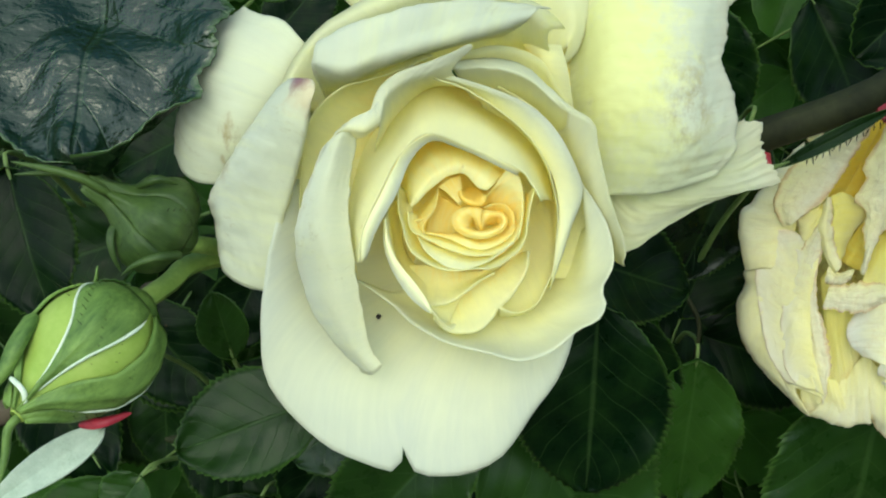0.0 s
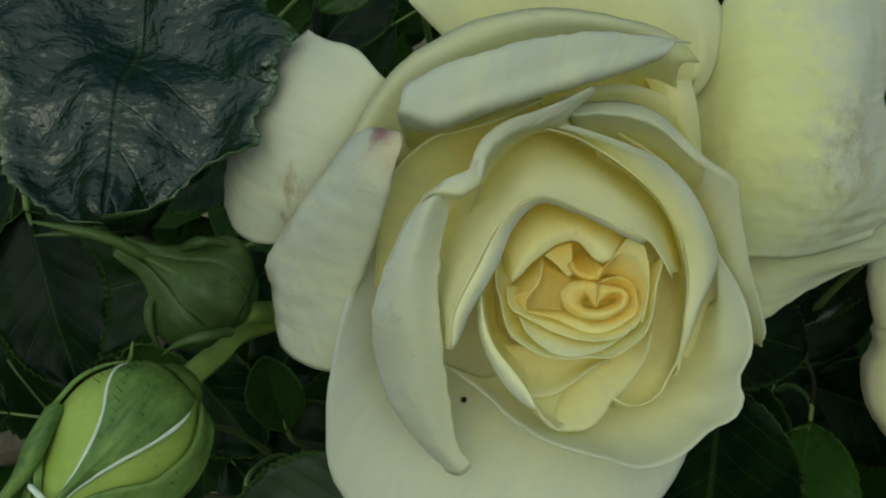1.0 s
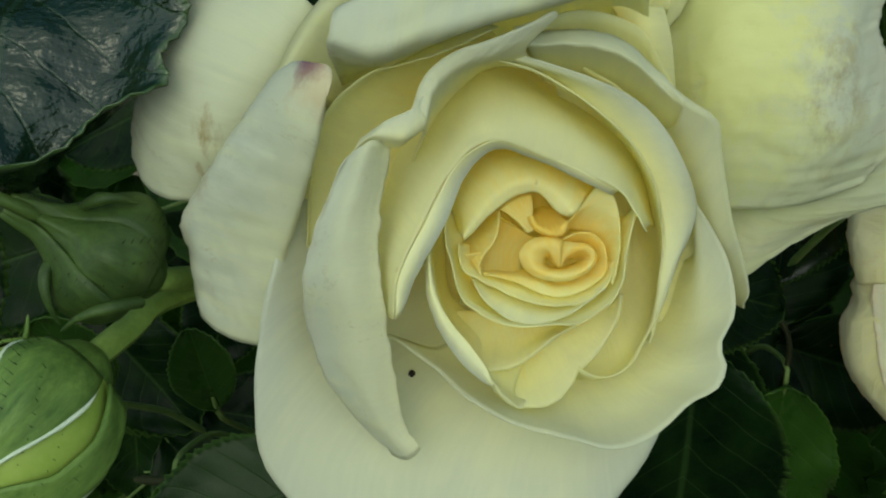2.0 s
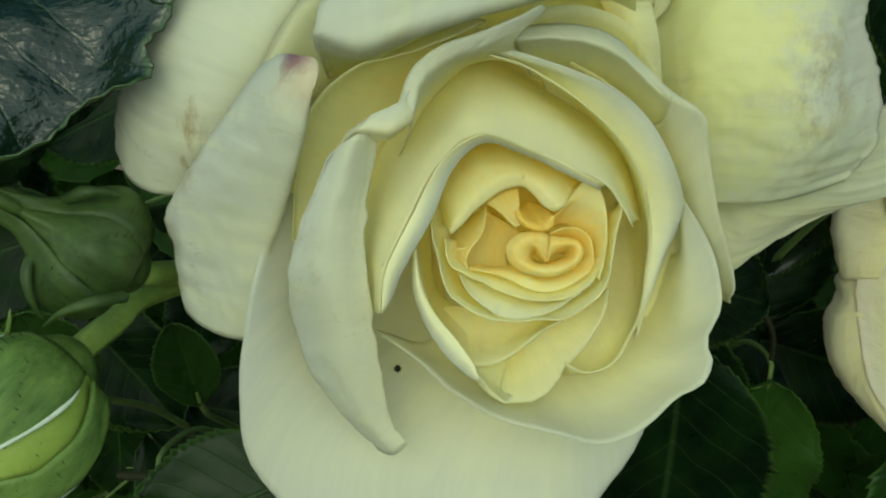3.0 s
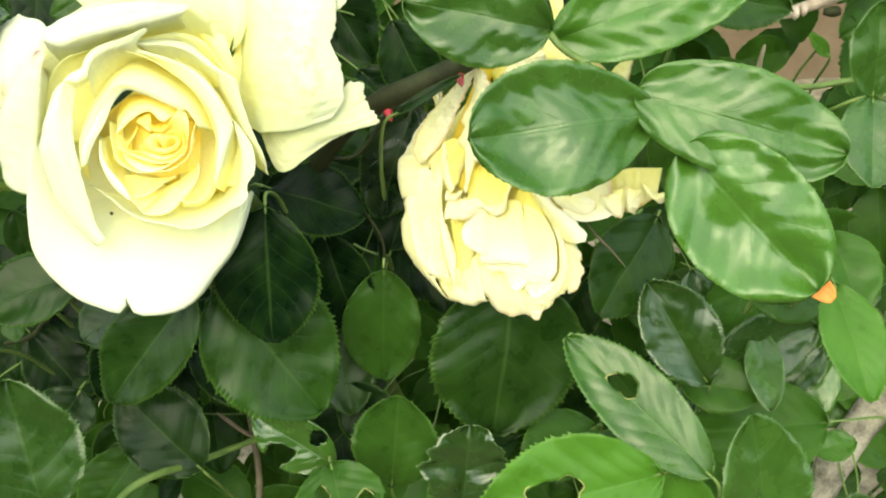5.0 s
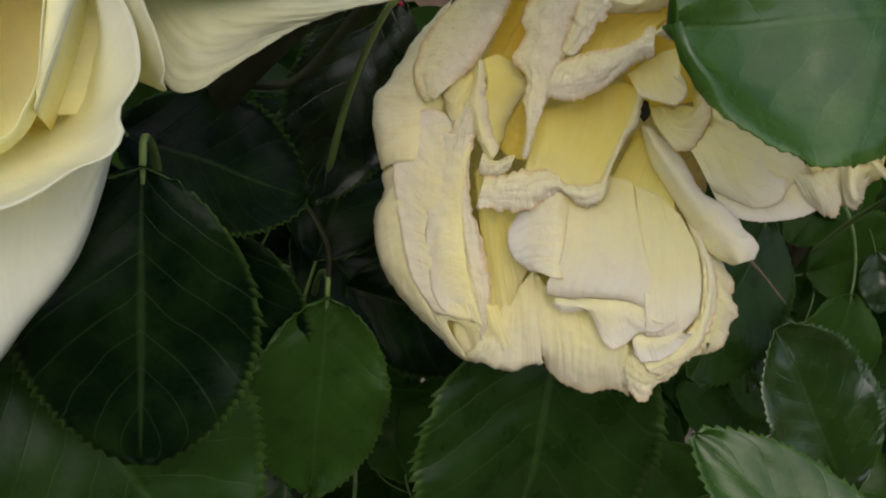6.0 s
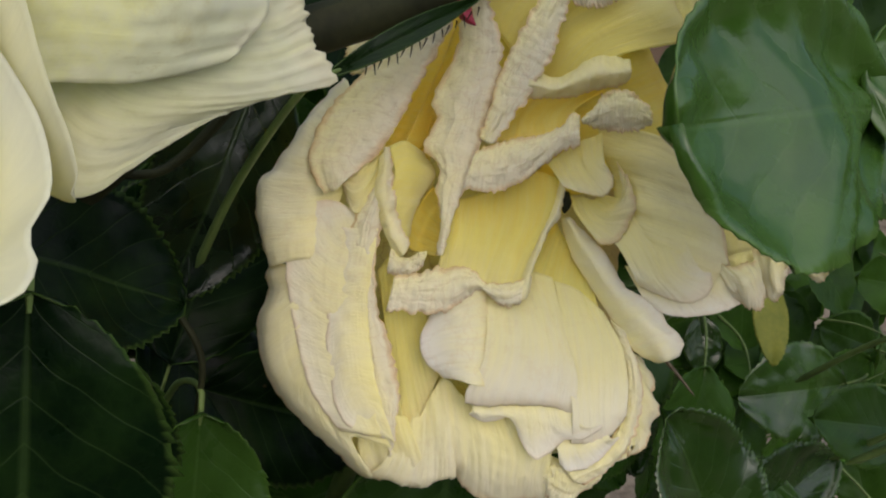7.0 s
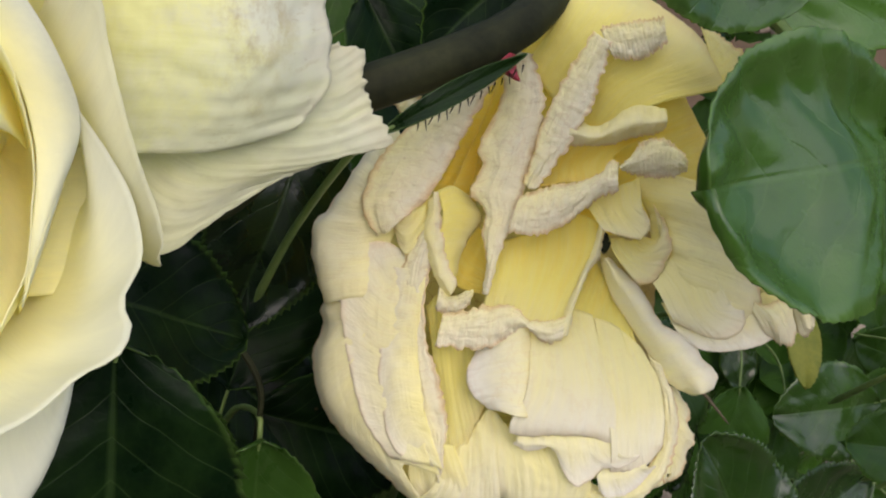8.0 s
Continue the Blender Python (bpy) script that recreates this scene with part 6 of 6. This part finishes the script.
cane("twig", [(0.2529, 0.1520, 0.7525), (0.2703, 0.1617, 0.7482), (0.2942, 0.1728, 0.7462), (0.3257, 0.1924, 0.7379)], [0.0014, 0.0016, 0.0014], STEM, "thin green shoot between leaves")
cane("twig", [(0.2574, 0.1260, 0.7451), (0.2648, 0.1101, 0.7574), (0.2771, 0.1090, 0.7610), (0.2991, 0.1114, 0.7572)], [0.0009, 0.0009, 0.0008], STEM, "thin green stalk of two leaflets")
cane("twig", [(-0.0497, -0.0130, 0.6492), (-0.0457, 0.0090, 0.6480), (-0.0357, 0.0206, 0.6479), (-0.0253, 0.0386, 0.6385), (-0.0107, 0.0581, 0.6316), (0.0125, 0.0873, 0.6209)], [0.0010, 0.0017, 0.0014, 0.0012], STEM, "pale green shoot crossing the dark gap")
cane("woody_cane", [(0.0254, 0.1019, 0.5378), (0.0297, 0.1029, 0.5838), (0.0343, 0.1056, 0.6111), (0.0382, 0.1138, 0.6270), (0.0351, 0.1361, 0.6492)], [0.0028, 0.0026, 0.0024], WOOD, "dark upright cane in the gap between leaves", (), 0.15)
cane("twig", [(0.0212, 0.0704, 0.6312), (0.0306, 0.0667, 0.6231), (0.0400, 0.0636, 0.6162), (0.0556, 0.0687, 0.6028)], [0.0007, 0.0008, 0.0006], SHOOT, "thin red-brown dry twig")
cane("twig", [(-0.0226, 0.0815, 0.6345), (-0.0061, 0.0765, 0.6232), (0.0093, 0.0842, 0.6151), (0.0390, 0.0904, 0.6249), (0.0564, 0.1055, 0.6314)], [0.0009, 0.0011, 0.0009], WOOD, "thin dry brown twig in the gap")
cane("twig", [(-0.0109, 0.0716, 0.5694), (-0.0087, 0.0836, 0.5931), (-0.0101, 0.0916, 0.6091), (-0.0143, 0.1066, 0.6169)], [0.0016, 0.0016, 0.0013], WOOD, "thin grey dead stem low in the bush")
cane("twig", [(-0.1002, -0.0250, 0.6516), (-0.0889, -0.0254, 0.6587), (-0.0756, -0.0264, 0.6646), (-0.0614, -0.0254, 0.6699), (-0.0531, -0.0264, 0.6673), (-0.0405, -0.0190, 0.6587)], [0.0014, 0.0013, 0.0010, 0.0008], STEM, "pale green leaf stalk with reddish base")
cane("twig", [(-0.0383, -0.0161, 0.6421), (-0.0370, -0.0123, 0.6539), (-0.0393, -0.0088, 0.6566)], [0.0030, 0.0022, 0.0005], STEM, "young green shoot with a broad stipule")
cane("twig", [(-0.1016, 0.0618, 0.6905), (-0.0872, 0.0545, 0.6971), (-0.0767, 0.0488, 0.7072), (-0.0679, 0.0424, 0.7160)], [0.0012, 0.0010, 0.0008], SHOOT, "thin reddish shoot under the leaf")
def pink_bud(place):
    thing = new("rosebud", bead("rosebud", place, 0.011, PINK, (1.2, 1, 0.9)))
    tagged(thing, "opening pink rosebud low in the bush", "rosebud", "buds on the bush")
    part("outer_petal", bead("outer_petal", Vector(place) + Vector((-0.006, -0.003, 0.002)), 0.008, RED, (0.6, 0.9, 1.1)), thing, "crimson outer petal")


pink_bud((0.3085, 0.0907, 0.5376))
cane("woody_cane", [(-0.2014, 0.1258, 0.6475), (-0.1547, 0.1171, 0.6710), (-0.1360, 0.1252, 0.6857), (-0.1251, 0.1513, 0.6921)], [0.006, 0.006, 0.005], WOOD, "dark woody cane half hidden by leaves", (), 0.12)
cane("rose_cane", [(0.0334, 0.0825, 0.7608), (0.0483, 0.0720, 0.7619), (0.0577, 0.0732, 0.7639), (0.0703, 0.0705, 0.7803)], [0.0008, 0.0009, 0.0011], SHOOT, "thin dark red shoot behind the open rose")
cane("rose_cane", [(0.0532, 0.0818, 0.7369), (0.0591, 0.0739, 0.7323), (0.0635, 0.0694, 0.7235), (0.0627, 0.0683, 0.7104)], [0.0006, 0.0007, 0.0006], SHOOT, "thin green leaf stalk in the shade")
cane("twig", [(0.1454, 0.0500, 0.7381), (0.1488, 0.0429, 0.7351), (0.1540, 0.0394, 0.7303), (0.1593, 0.0353, 0.7244)], [0.0004, 0.0005, 0.0002], WOOD, "thin dry grey twig beside the faded rose")
cane("rose_cane", [(-0.0005, 0.0459, 0.7342), (0.0006, 0.0428, 0.7281), (-0.0009, 0.0425, 0.7165)], [0.0016, 0.0016, 0.0014], STEM, "short green stalk under the open rose")

# canes that carry the flowers, rooted in the soil
cane("rose_cane", [(0.09, 0.34, -0.02), (0.10, 0.27, 0.3), (0.05, 0.16, 0.6), (0.01, 0.06, 0.755), (0.004, 0.028, 0.779)], [0.007, 0.006, 0.005, 0.0035, 0.003], STEM, "green cane that carries the open rose")
cane("rose_cane", [(0.13, 0.36, -0.02), (0.15, 0.30, 0.3), (0.14, 0.17, 0.6), (0.125, 0.10, 0.70), (0.118, 0.07, 0.735)], [0.007, 0.006, 0.005, 0.0035, 0.003], STEM, "green cane that carries the faded rose")
cane("woody_cane", [(0.05, 0.38, -0.02), (0.0, 0.33, 0.3), (-0.06, 0.27, 0.55), (-0.12, 0.22, 0.8)], [0.011, 0.009, 0.007, 0.005], WOOD, "old woody cane at the heart of the bush", (), 0.15)
cane("woody_cane", [(0.18, 0.38, -0.02), (0.24, 0.34, 0.3), (0.30, 0.28, 0.55), (0.36, 0.22, 0.85)], [0.012, 0.010, 0.008, 0.005], WOOD, "old woody cane leaning out of the bush", (), 0.15)


# ---------- buds ----------
def rosebud(base, tip, radius, outline, sepals, label, stem, stem_radius, tails, down, skin):
    """A bud: hip, furled petals, sepals, their tails, and the stalk that it hangs from. outline: radius along the bud;
    sepals: for each the angles of its two edges along the bud, and whether white down lines them."""
    thing = new("rosebud")
    m = leaf_pose(base, tip, (-0.1, -0.85, 0.5))
    thing.matrix_world = m
    thing.empty_display_size = 0.005
    tagged(thing, label, "rosebud", "buds on the bush")
    length, inv = (Vector(tip) - Vector(base)).length, m.inverted()
    curve = spline([(k / (len(outline) - 1), r) for k, r in enumerate(outline)], 60)

    def body(grow, a, s):
        r = radius * float(np.interp(s, curve[:, 0], curve[:, 1])) + grow
        return (r * math.sin(a), length * s, r * math.cos(a))

    rows, cols = 34, 33
    g = np.array([[body(0.0, 2 * math.pi * j / (cols - 1), i / (rows - 1)) for j in range(cols)] for i in range(rows)])
    part("furled_petals", grid_mesh("furled_petals", g, BUD_PETAL), thing, "pale yellow-green furled petals")
    low = outline[0]
    hip = np.array([[(r * low * radius * math.sin(2 * math.pi * j / 16), y * length, r * low * radius * math.cos(2 * math.pi * j / 16)) for j in range(17)] for y, r in ((-0.13, 0.40), (-0.10, 0.62), (-0.05, 0.82), (0.0, 1.0), (0.05, 1.05))])
    part("hip", grid_mesh("hip", hip, skin), thing, "smooth green hip")
    for k, (left, right, downy) in enumerate(sepals):
        n, wide = 30, 13
        sheet = []
        for i in range(n):
            s = 0.01 + 0.985 * i / (n - 1)
            a0, a1 = (radians(float(np.interp(s, np.linspace(0, 1, len(e)), e))) for e in (left, right))
            row = []
            for j in range(wide):
                u = j / (wide - 1)
                lift = 0.0005 + 0.0004 * (k % 3) + 0.0005 * math.sin(math.pi * u) + 0.0007 * math.exp(-((u - 0.5) / 0.1) ** 2) + 0.0005 * noise.noise(Vector((u * 3 + k, s * 6, k)))
                row.append(body(lift, a0 + (a1 - a0) * u, s))
            sheet.append(row)
        sheet = np.array(sheet)
        sepal = part("sepal", grid_mesh("sepal", sheet, skin), thing, thick=0.0006)
        if downy:
            for edge in downy:
                part("margin", tube_mesh("margin", sheet[1:-1:4, edge] * (1.02, 1, 1.02), [0.0001, 0.00042, 0.0003, 0.0004, 0.0002], down, 6, 0.35), sepal, "white downy edge")
    hairs, spikes = [], []
    for k in range(70):
        s, a = 0.05 + 0.85 * ((k * 0.618) % 1), radians(-120 + 240 * ((k * 0.377) % 1))
        foot, top = np.array(body(0.0012, a, s)), np.array(body(0.0030 + 0.0006 * (k % 3), a + 0.05, s + 0.02))
        n = len(hairs)
        hairs += [tuple(foot + (0.00009, 0, 0)), tuple(foot - (0.00009, 0, 0)), tuple(foot + (0, 0.00014, 0)), tuple(top)]
        spikes += [(n, n + 1, n + 3), (n + 1, n + 2, n + 3), (n + 2, n, n + 3)]
    me = bpy.data.meshes.new("bristles")
    me.from_pydata(hairs, [], spikes)
    me.materials.append(SHOOT)
    part("bristles", me, thing, "short reddish-brown bristles")
    for points, radii, mat, name in tails:
        part("sepal_tail", tube_mesh("sepal_tail", [inv @ Vector(p) for p in points], radii, mat, 8, 0.3), thing, name)
    part("stalk", tube_mesh("stalk", [(0, 0.06 * length, 0), (0, -0.08 * length, 0)] + [inv @ Vector(p) for p in stem], [stem_radius * 0.9, stem_radius], LIME, 10), thing)
    return thing


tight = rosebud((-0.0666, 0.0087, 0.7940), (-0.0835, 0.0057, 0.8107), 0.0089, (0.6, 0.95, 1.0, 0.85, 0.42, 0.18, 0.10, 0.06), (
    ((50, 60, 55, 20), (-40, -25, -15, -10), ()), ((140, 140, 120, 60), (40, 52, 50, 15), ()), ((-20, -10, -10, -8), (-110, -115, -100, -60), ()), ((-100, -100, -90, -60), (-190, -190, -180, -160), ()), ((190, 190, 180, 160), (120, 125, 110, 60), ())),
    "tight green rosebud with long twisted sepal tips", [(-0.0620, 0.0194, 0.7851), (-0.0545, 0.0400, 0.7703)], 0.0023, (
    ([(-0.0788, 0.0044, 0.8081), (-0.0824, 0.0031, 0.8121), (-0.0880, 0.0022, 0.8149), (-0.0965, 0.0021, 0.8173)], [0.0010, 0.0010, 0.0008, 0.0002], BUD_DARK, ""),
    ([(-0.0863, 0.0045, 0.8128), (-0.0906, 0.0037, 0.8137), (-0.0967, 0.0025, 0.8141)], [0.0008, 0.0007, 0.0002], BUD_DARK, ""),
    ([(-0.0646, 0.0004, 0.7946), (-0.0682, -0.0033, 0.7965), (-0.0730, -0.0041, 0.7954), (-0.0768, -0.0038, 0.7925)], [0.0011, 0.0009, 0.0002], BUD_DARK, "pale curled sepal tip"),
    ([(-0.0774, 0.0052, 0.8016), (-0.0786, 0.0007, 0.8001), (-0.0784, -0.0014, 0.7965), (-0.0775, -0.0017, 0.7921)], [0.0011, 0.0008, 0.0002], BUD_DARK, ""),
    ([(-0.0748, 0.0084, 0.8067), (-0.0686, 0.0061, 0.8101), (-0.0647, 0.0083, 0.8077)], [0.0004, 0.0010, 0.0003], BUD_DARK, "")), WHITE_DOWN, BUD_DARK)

fat = rosebud((-0.0777, -0.0002, 0.7811), (-0.0952, -0.0281, 0.7748), 0.0126, (0.55, 0.86, 1.0, 1.0, 0.9, 0.66, 0.40, 0.12), (
    ((58, 34, 8, 0, -2), (-40, -34, -25, -14, -3), (0, 12)), ((150, 140, 130, 80, 10), (70, 68, 66, 52, 16), ()), ((-46, -54, -52, -30, -8), (-112, -104, -98, -80, -20), (12,)), ((-100, -110, -110, -80, -30), (-175, -178, -175, -150, -90), (0,)), ((215, 205, 195, 170, 90), (140, 140, 130, 100, 30), ())),
    "fat green rosebud with white-edged sepals, about to open", [(-0.0722, 0.0116, 0.7807), (-0.0679, 0.0191, 0.7812), (-0.0545, 0.0408, 0.7716)], 0.0026, (
    ([(-0.0874, -0.0187, 0.7645), (-0.0813, -0.0199, 0.7660), (-0.0762, -0.0172, 0.7662)], [0.0006, 0.0013, 0.0010, 0.0004], RED, "crimson petal edge"),
    ([(-0.0932, -0.0126, 0.7887), (-0.0949, -0.0198, 0.7867), (-0.0981, -0.0240, 0.7818), (-0.1052, -0.0278, 0.7761)], [0.0016, 0.0019, 0.0012, 0.0003], BUD_GREEN, ""),
    ([(-0.0943, -0.0279, 0.7751), (-0.0964, -0.0302, 0.7734), (-0.0972, -0.0331, 0.7686), (-0.0986, -0.0374, 0.7635)], [0.0010, 0.0009, 0.0008, 0.0002], BUD_GREEN, ""),
    ([(-0.0951, -0.0256, 0.7829), (-0.0923, -0.0276, 0.7813), (-0.0923, -0.0281, 0.7785), (-0.0936, -0.0285, 0.7760)], [0.0005, 0.0006, 0.0005], WHITE_DOWN, "white downy edge"),
    ([(-0.0873, -0.0002, 0.7856), (-0.0846, 0.0004, 0.7884), (-0.0836, 0.0015, 0.7920)], [0.0006, 0.0005, 0.0002], BUD_GREEN, ""),
    ([(-0.0862, -0.0203, 0.7598), (-0.0850, -0.0214, 0.7579), (-0.0835, -0.0228, 0.7556)], [0.0003, 0.0003, 0.0001], STEM, "")), WHITE_DOWN, BUD_GREEN)
g, uv, drop = leaf_grid(0.030, 0.008, 0.15, 3.3, 16, 0, 0.2, 0.3, 0.8, 0.7, 0.01)
tail = part("sepal_tail", grid_mesh("sepal_tail", g, GREY_DOWN, uv), fat, "grey downy sepal hanging free", 0.0004)
tail.matrix_world = leaf_pose((-0.0824, -0.0182, 0.7631), (-0.1043, -0.0313, 0.7546), (-0.1, -0.85, 0.5))

# small dark speck on the great lower petal
speck = part("speck", bead("speck", (-0.0235, -0.0190, -0.0205), 0.0006, DARK), rose["thing"], "tiny black speck")


part("speck", bead("speck", (0.0105, 0.0177, -0.0050), 0.0016, SHOOT, (0.7, 1.3, 0.6)), faded["thing"], "dark brown withered heart")


# ---------- leaves deeper in the bush ----------
EYE, RIGHT, UP, AHEAD = Vector((0.081, -0.335, 0.933)), Vector((0.999, -0.011, -0.050)), Vector((0.049, 0.456, 0.888)), Vector((-0.012, 0.890, -0.456))
KINDS = []
for k in range(6):
    g, uv, drop = leaf_grid(0.042 + 0.003 * k, 0.030 + 0.002 * k, 0.07, 11.7 + k * 3.1, 20, 0, 0.15, 1.2)
    KINDS.append(grid_mesh("leaflet", g, LEAF, uv, drop))
STALK = tube_mesh("stalk", [(0, 0.003, 0), (0.0005, -0.012, -0.004), (0.001, -0.026, -0.014), (0, -0.038, -0.034)], [0.0004, 0.0006, 0.0008], STEM, 6)
rng = random.Random(7)


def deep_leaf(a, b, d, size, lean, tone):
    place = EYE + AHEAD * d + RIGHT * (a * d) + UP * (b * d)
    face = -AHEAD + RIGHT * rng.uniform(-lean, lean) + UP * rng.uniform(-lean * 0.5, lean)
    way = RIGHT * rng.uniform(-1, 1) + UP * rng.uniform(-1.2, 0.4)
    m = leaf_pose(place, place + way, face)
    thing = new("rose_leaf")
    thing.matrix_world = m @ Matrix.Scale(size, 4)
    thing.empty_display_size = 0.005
    # tone carries light and shade; gloss only towards the lit right side
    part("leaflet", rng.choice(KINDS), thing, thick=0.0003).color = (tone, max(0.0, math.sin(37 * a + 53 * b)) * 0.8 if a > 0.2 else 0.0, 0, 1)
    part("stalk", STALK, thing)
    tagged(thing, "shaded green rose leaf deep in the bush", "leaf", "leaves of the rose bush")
    return thing


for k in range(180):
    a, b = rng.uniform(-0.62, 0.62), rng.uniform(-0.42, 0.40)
    # light put into the tone: raised at the right side and low down
    lit_tone = 0.5 if a > 0.22 else 0.34 if b < -0.1 else 0.0
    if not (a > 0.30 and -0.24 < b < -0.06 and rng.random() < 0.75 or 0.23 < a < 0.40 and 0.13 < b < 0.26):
        deep_leaf(a, b, rng.uniform(0.485, 0.60), rng.uniform(0.7, 1.15), 0.55, rng.uniform(0.0, 0.3 if lit_tone else 0.18) + lit_tone)

# small leaves, lightened for the lit right side, darkened for the shade low inside
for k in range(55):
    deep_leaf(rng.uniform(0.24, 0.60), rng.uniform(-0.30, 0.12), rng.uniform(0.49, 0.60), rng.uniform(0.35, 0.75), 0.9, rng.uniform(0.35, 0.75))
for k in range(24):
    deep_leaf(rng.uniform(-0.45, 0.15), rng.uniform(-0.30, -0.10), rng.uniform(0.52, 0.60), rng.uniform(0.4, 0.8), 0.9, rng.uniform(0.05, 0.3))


# almost black leaves put shade into the gaps on the left
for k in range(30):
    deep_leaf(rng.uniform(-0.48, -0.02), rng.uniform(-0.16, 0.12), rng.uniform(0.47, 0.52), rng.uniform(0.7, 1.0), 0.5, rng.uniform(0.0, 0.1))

# fillers over pale soil gaps; their dark tone stands in for shade
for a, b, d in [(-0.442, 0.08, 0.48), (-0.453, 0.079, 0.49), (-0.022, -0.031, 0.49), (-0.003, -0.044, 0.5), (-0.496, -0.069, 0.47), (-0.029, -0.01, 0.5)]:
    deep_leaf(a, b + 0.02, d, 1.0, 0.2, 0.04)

def thicket():
    """The far leaves of the bush, past counting."""
    verts, faces, uvs = [], [], []
    for k in range(2600):
        d = rng.uniform(0.57, 0.85)
        a, b = rng.uniform(-0.7, 0.7), rng.uniform(-0.45, 0.55)
        if (a > 0.30 and -0.26 < b < -0.05 and k % 6) or (a > 0.24 and 0.13 < b < 0.26 and k % 7):
            continue
        place = EYE + AHEAD * d + RIGHT * (a * d) + UP * (b * d)
        face = -AHEAD + RIGHT * rng.uniform(-0.7, 0.7) + UP * rng.uniform(-0.3, 0.8)
        m = leaf_pose(place, place + RIGHT * rng.uniform(-1, 1) + UP * rng.uniform(-1.2, 0.4), face)
        size = rng.uniform(0.030, 0.05)
        g, uv, _ = leaf_grid(size, size * 0.7, 0.08, k * 0.7, 8, 0, 0.2, 1.0)
        g, uv = g[:, ::2], uv[:, ::2]
        rows, cols = g.shape[:2]
        start = len(verts)
        verts += [tuple(m @ Vector(p)) for p in g.reshape(-1, 3)]
        uvs += [tuple(p) for p in uv.reshape(-1, 2)]
        faces += [(start + i * cols + j, start + i * cols + j + 1, start + (i + 1) * cols + j + 1, start + (i + 1) * cols + j) for i in range(rows - 1) for j in range(cols - 1)]
    me = bpy.data.meshes.new("foliage")
    me.from_pydata(verts, [], faces)
    layer = me.uv_layers.new(name="UVMap")
    index = np.empty(len(me.loops), int)
    me.loops.foreach_get("vertex_index", index)
    layer.data.foreach_set("uv", np.array(uvs)[index].ravel())
    me.materials.append(LEAF)
    me.shade_smooth()
    ob = tagged(new("foliage", me), "dense dark rose foliage inside the bush", "foliage", kind="stuff")
    ob.color = (0.5, 0, 0, 1)


thicket()

# a yellowing leaf and a withered orange leaf end
leaf((0.2278, 0.0909, 0.7210), (0.2213, 0.0728, 0.7034), 0.010, (-0.3, -0.8, 0.5), tone=0.9, mat=LEAF_YELLOW, label="small yellowing leaf low in the bush")
leaf((0.2098, -0.0170, 0.7461), (0.2179, -0.0245, 0.7400), 0.0075, (-0.05, -0.85, 0.5), tone=0.9, blunt=0.4, mat=ORANGE, label="withered orange leaf end among green leaves")

# bristly stipule along the thick cane
stipule = leaf((0.0731, 0.0435, 0.7887), (0.1001, 0.0455, 0.8030), 0.004, (-0.1, -0.8, 0.5), fold=0.2, tone=0.1, saw=0.0, blunt=0.8, label="green bristly stipule along the cane")
a, b = Vector((0.0796, 0.0425, 0.7910)), Vector((0.0990, 0.0446, 0.8012))
inv = stipule.matrix_world.inverted()
for k in range(16):
    p = a.lerp(b, k / 15) + Vector((0, 0, -0.0006 * math.sin(k * 0.2)))
    q = p + Vector((0.0006 * math.sin(k * 2.1), 0.0002, -0.0014 - 0.0007 * math.sin(k * 1.3) ** 2))
    part("bristle", tube_mesh("bristle", [inv @ p, inv @ (p.lerp(q, 0.5)), inv @ q], [0.00018, 0.00012, 0.00005], SHOOT, 5), stipule)
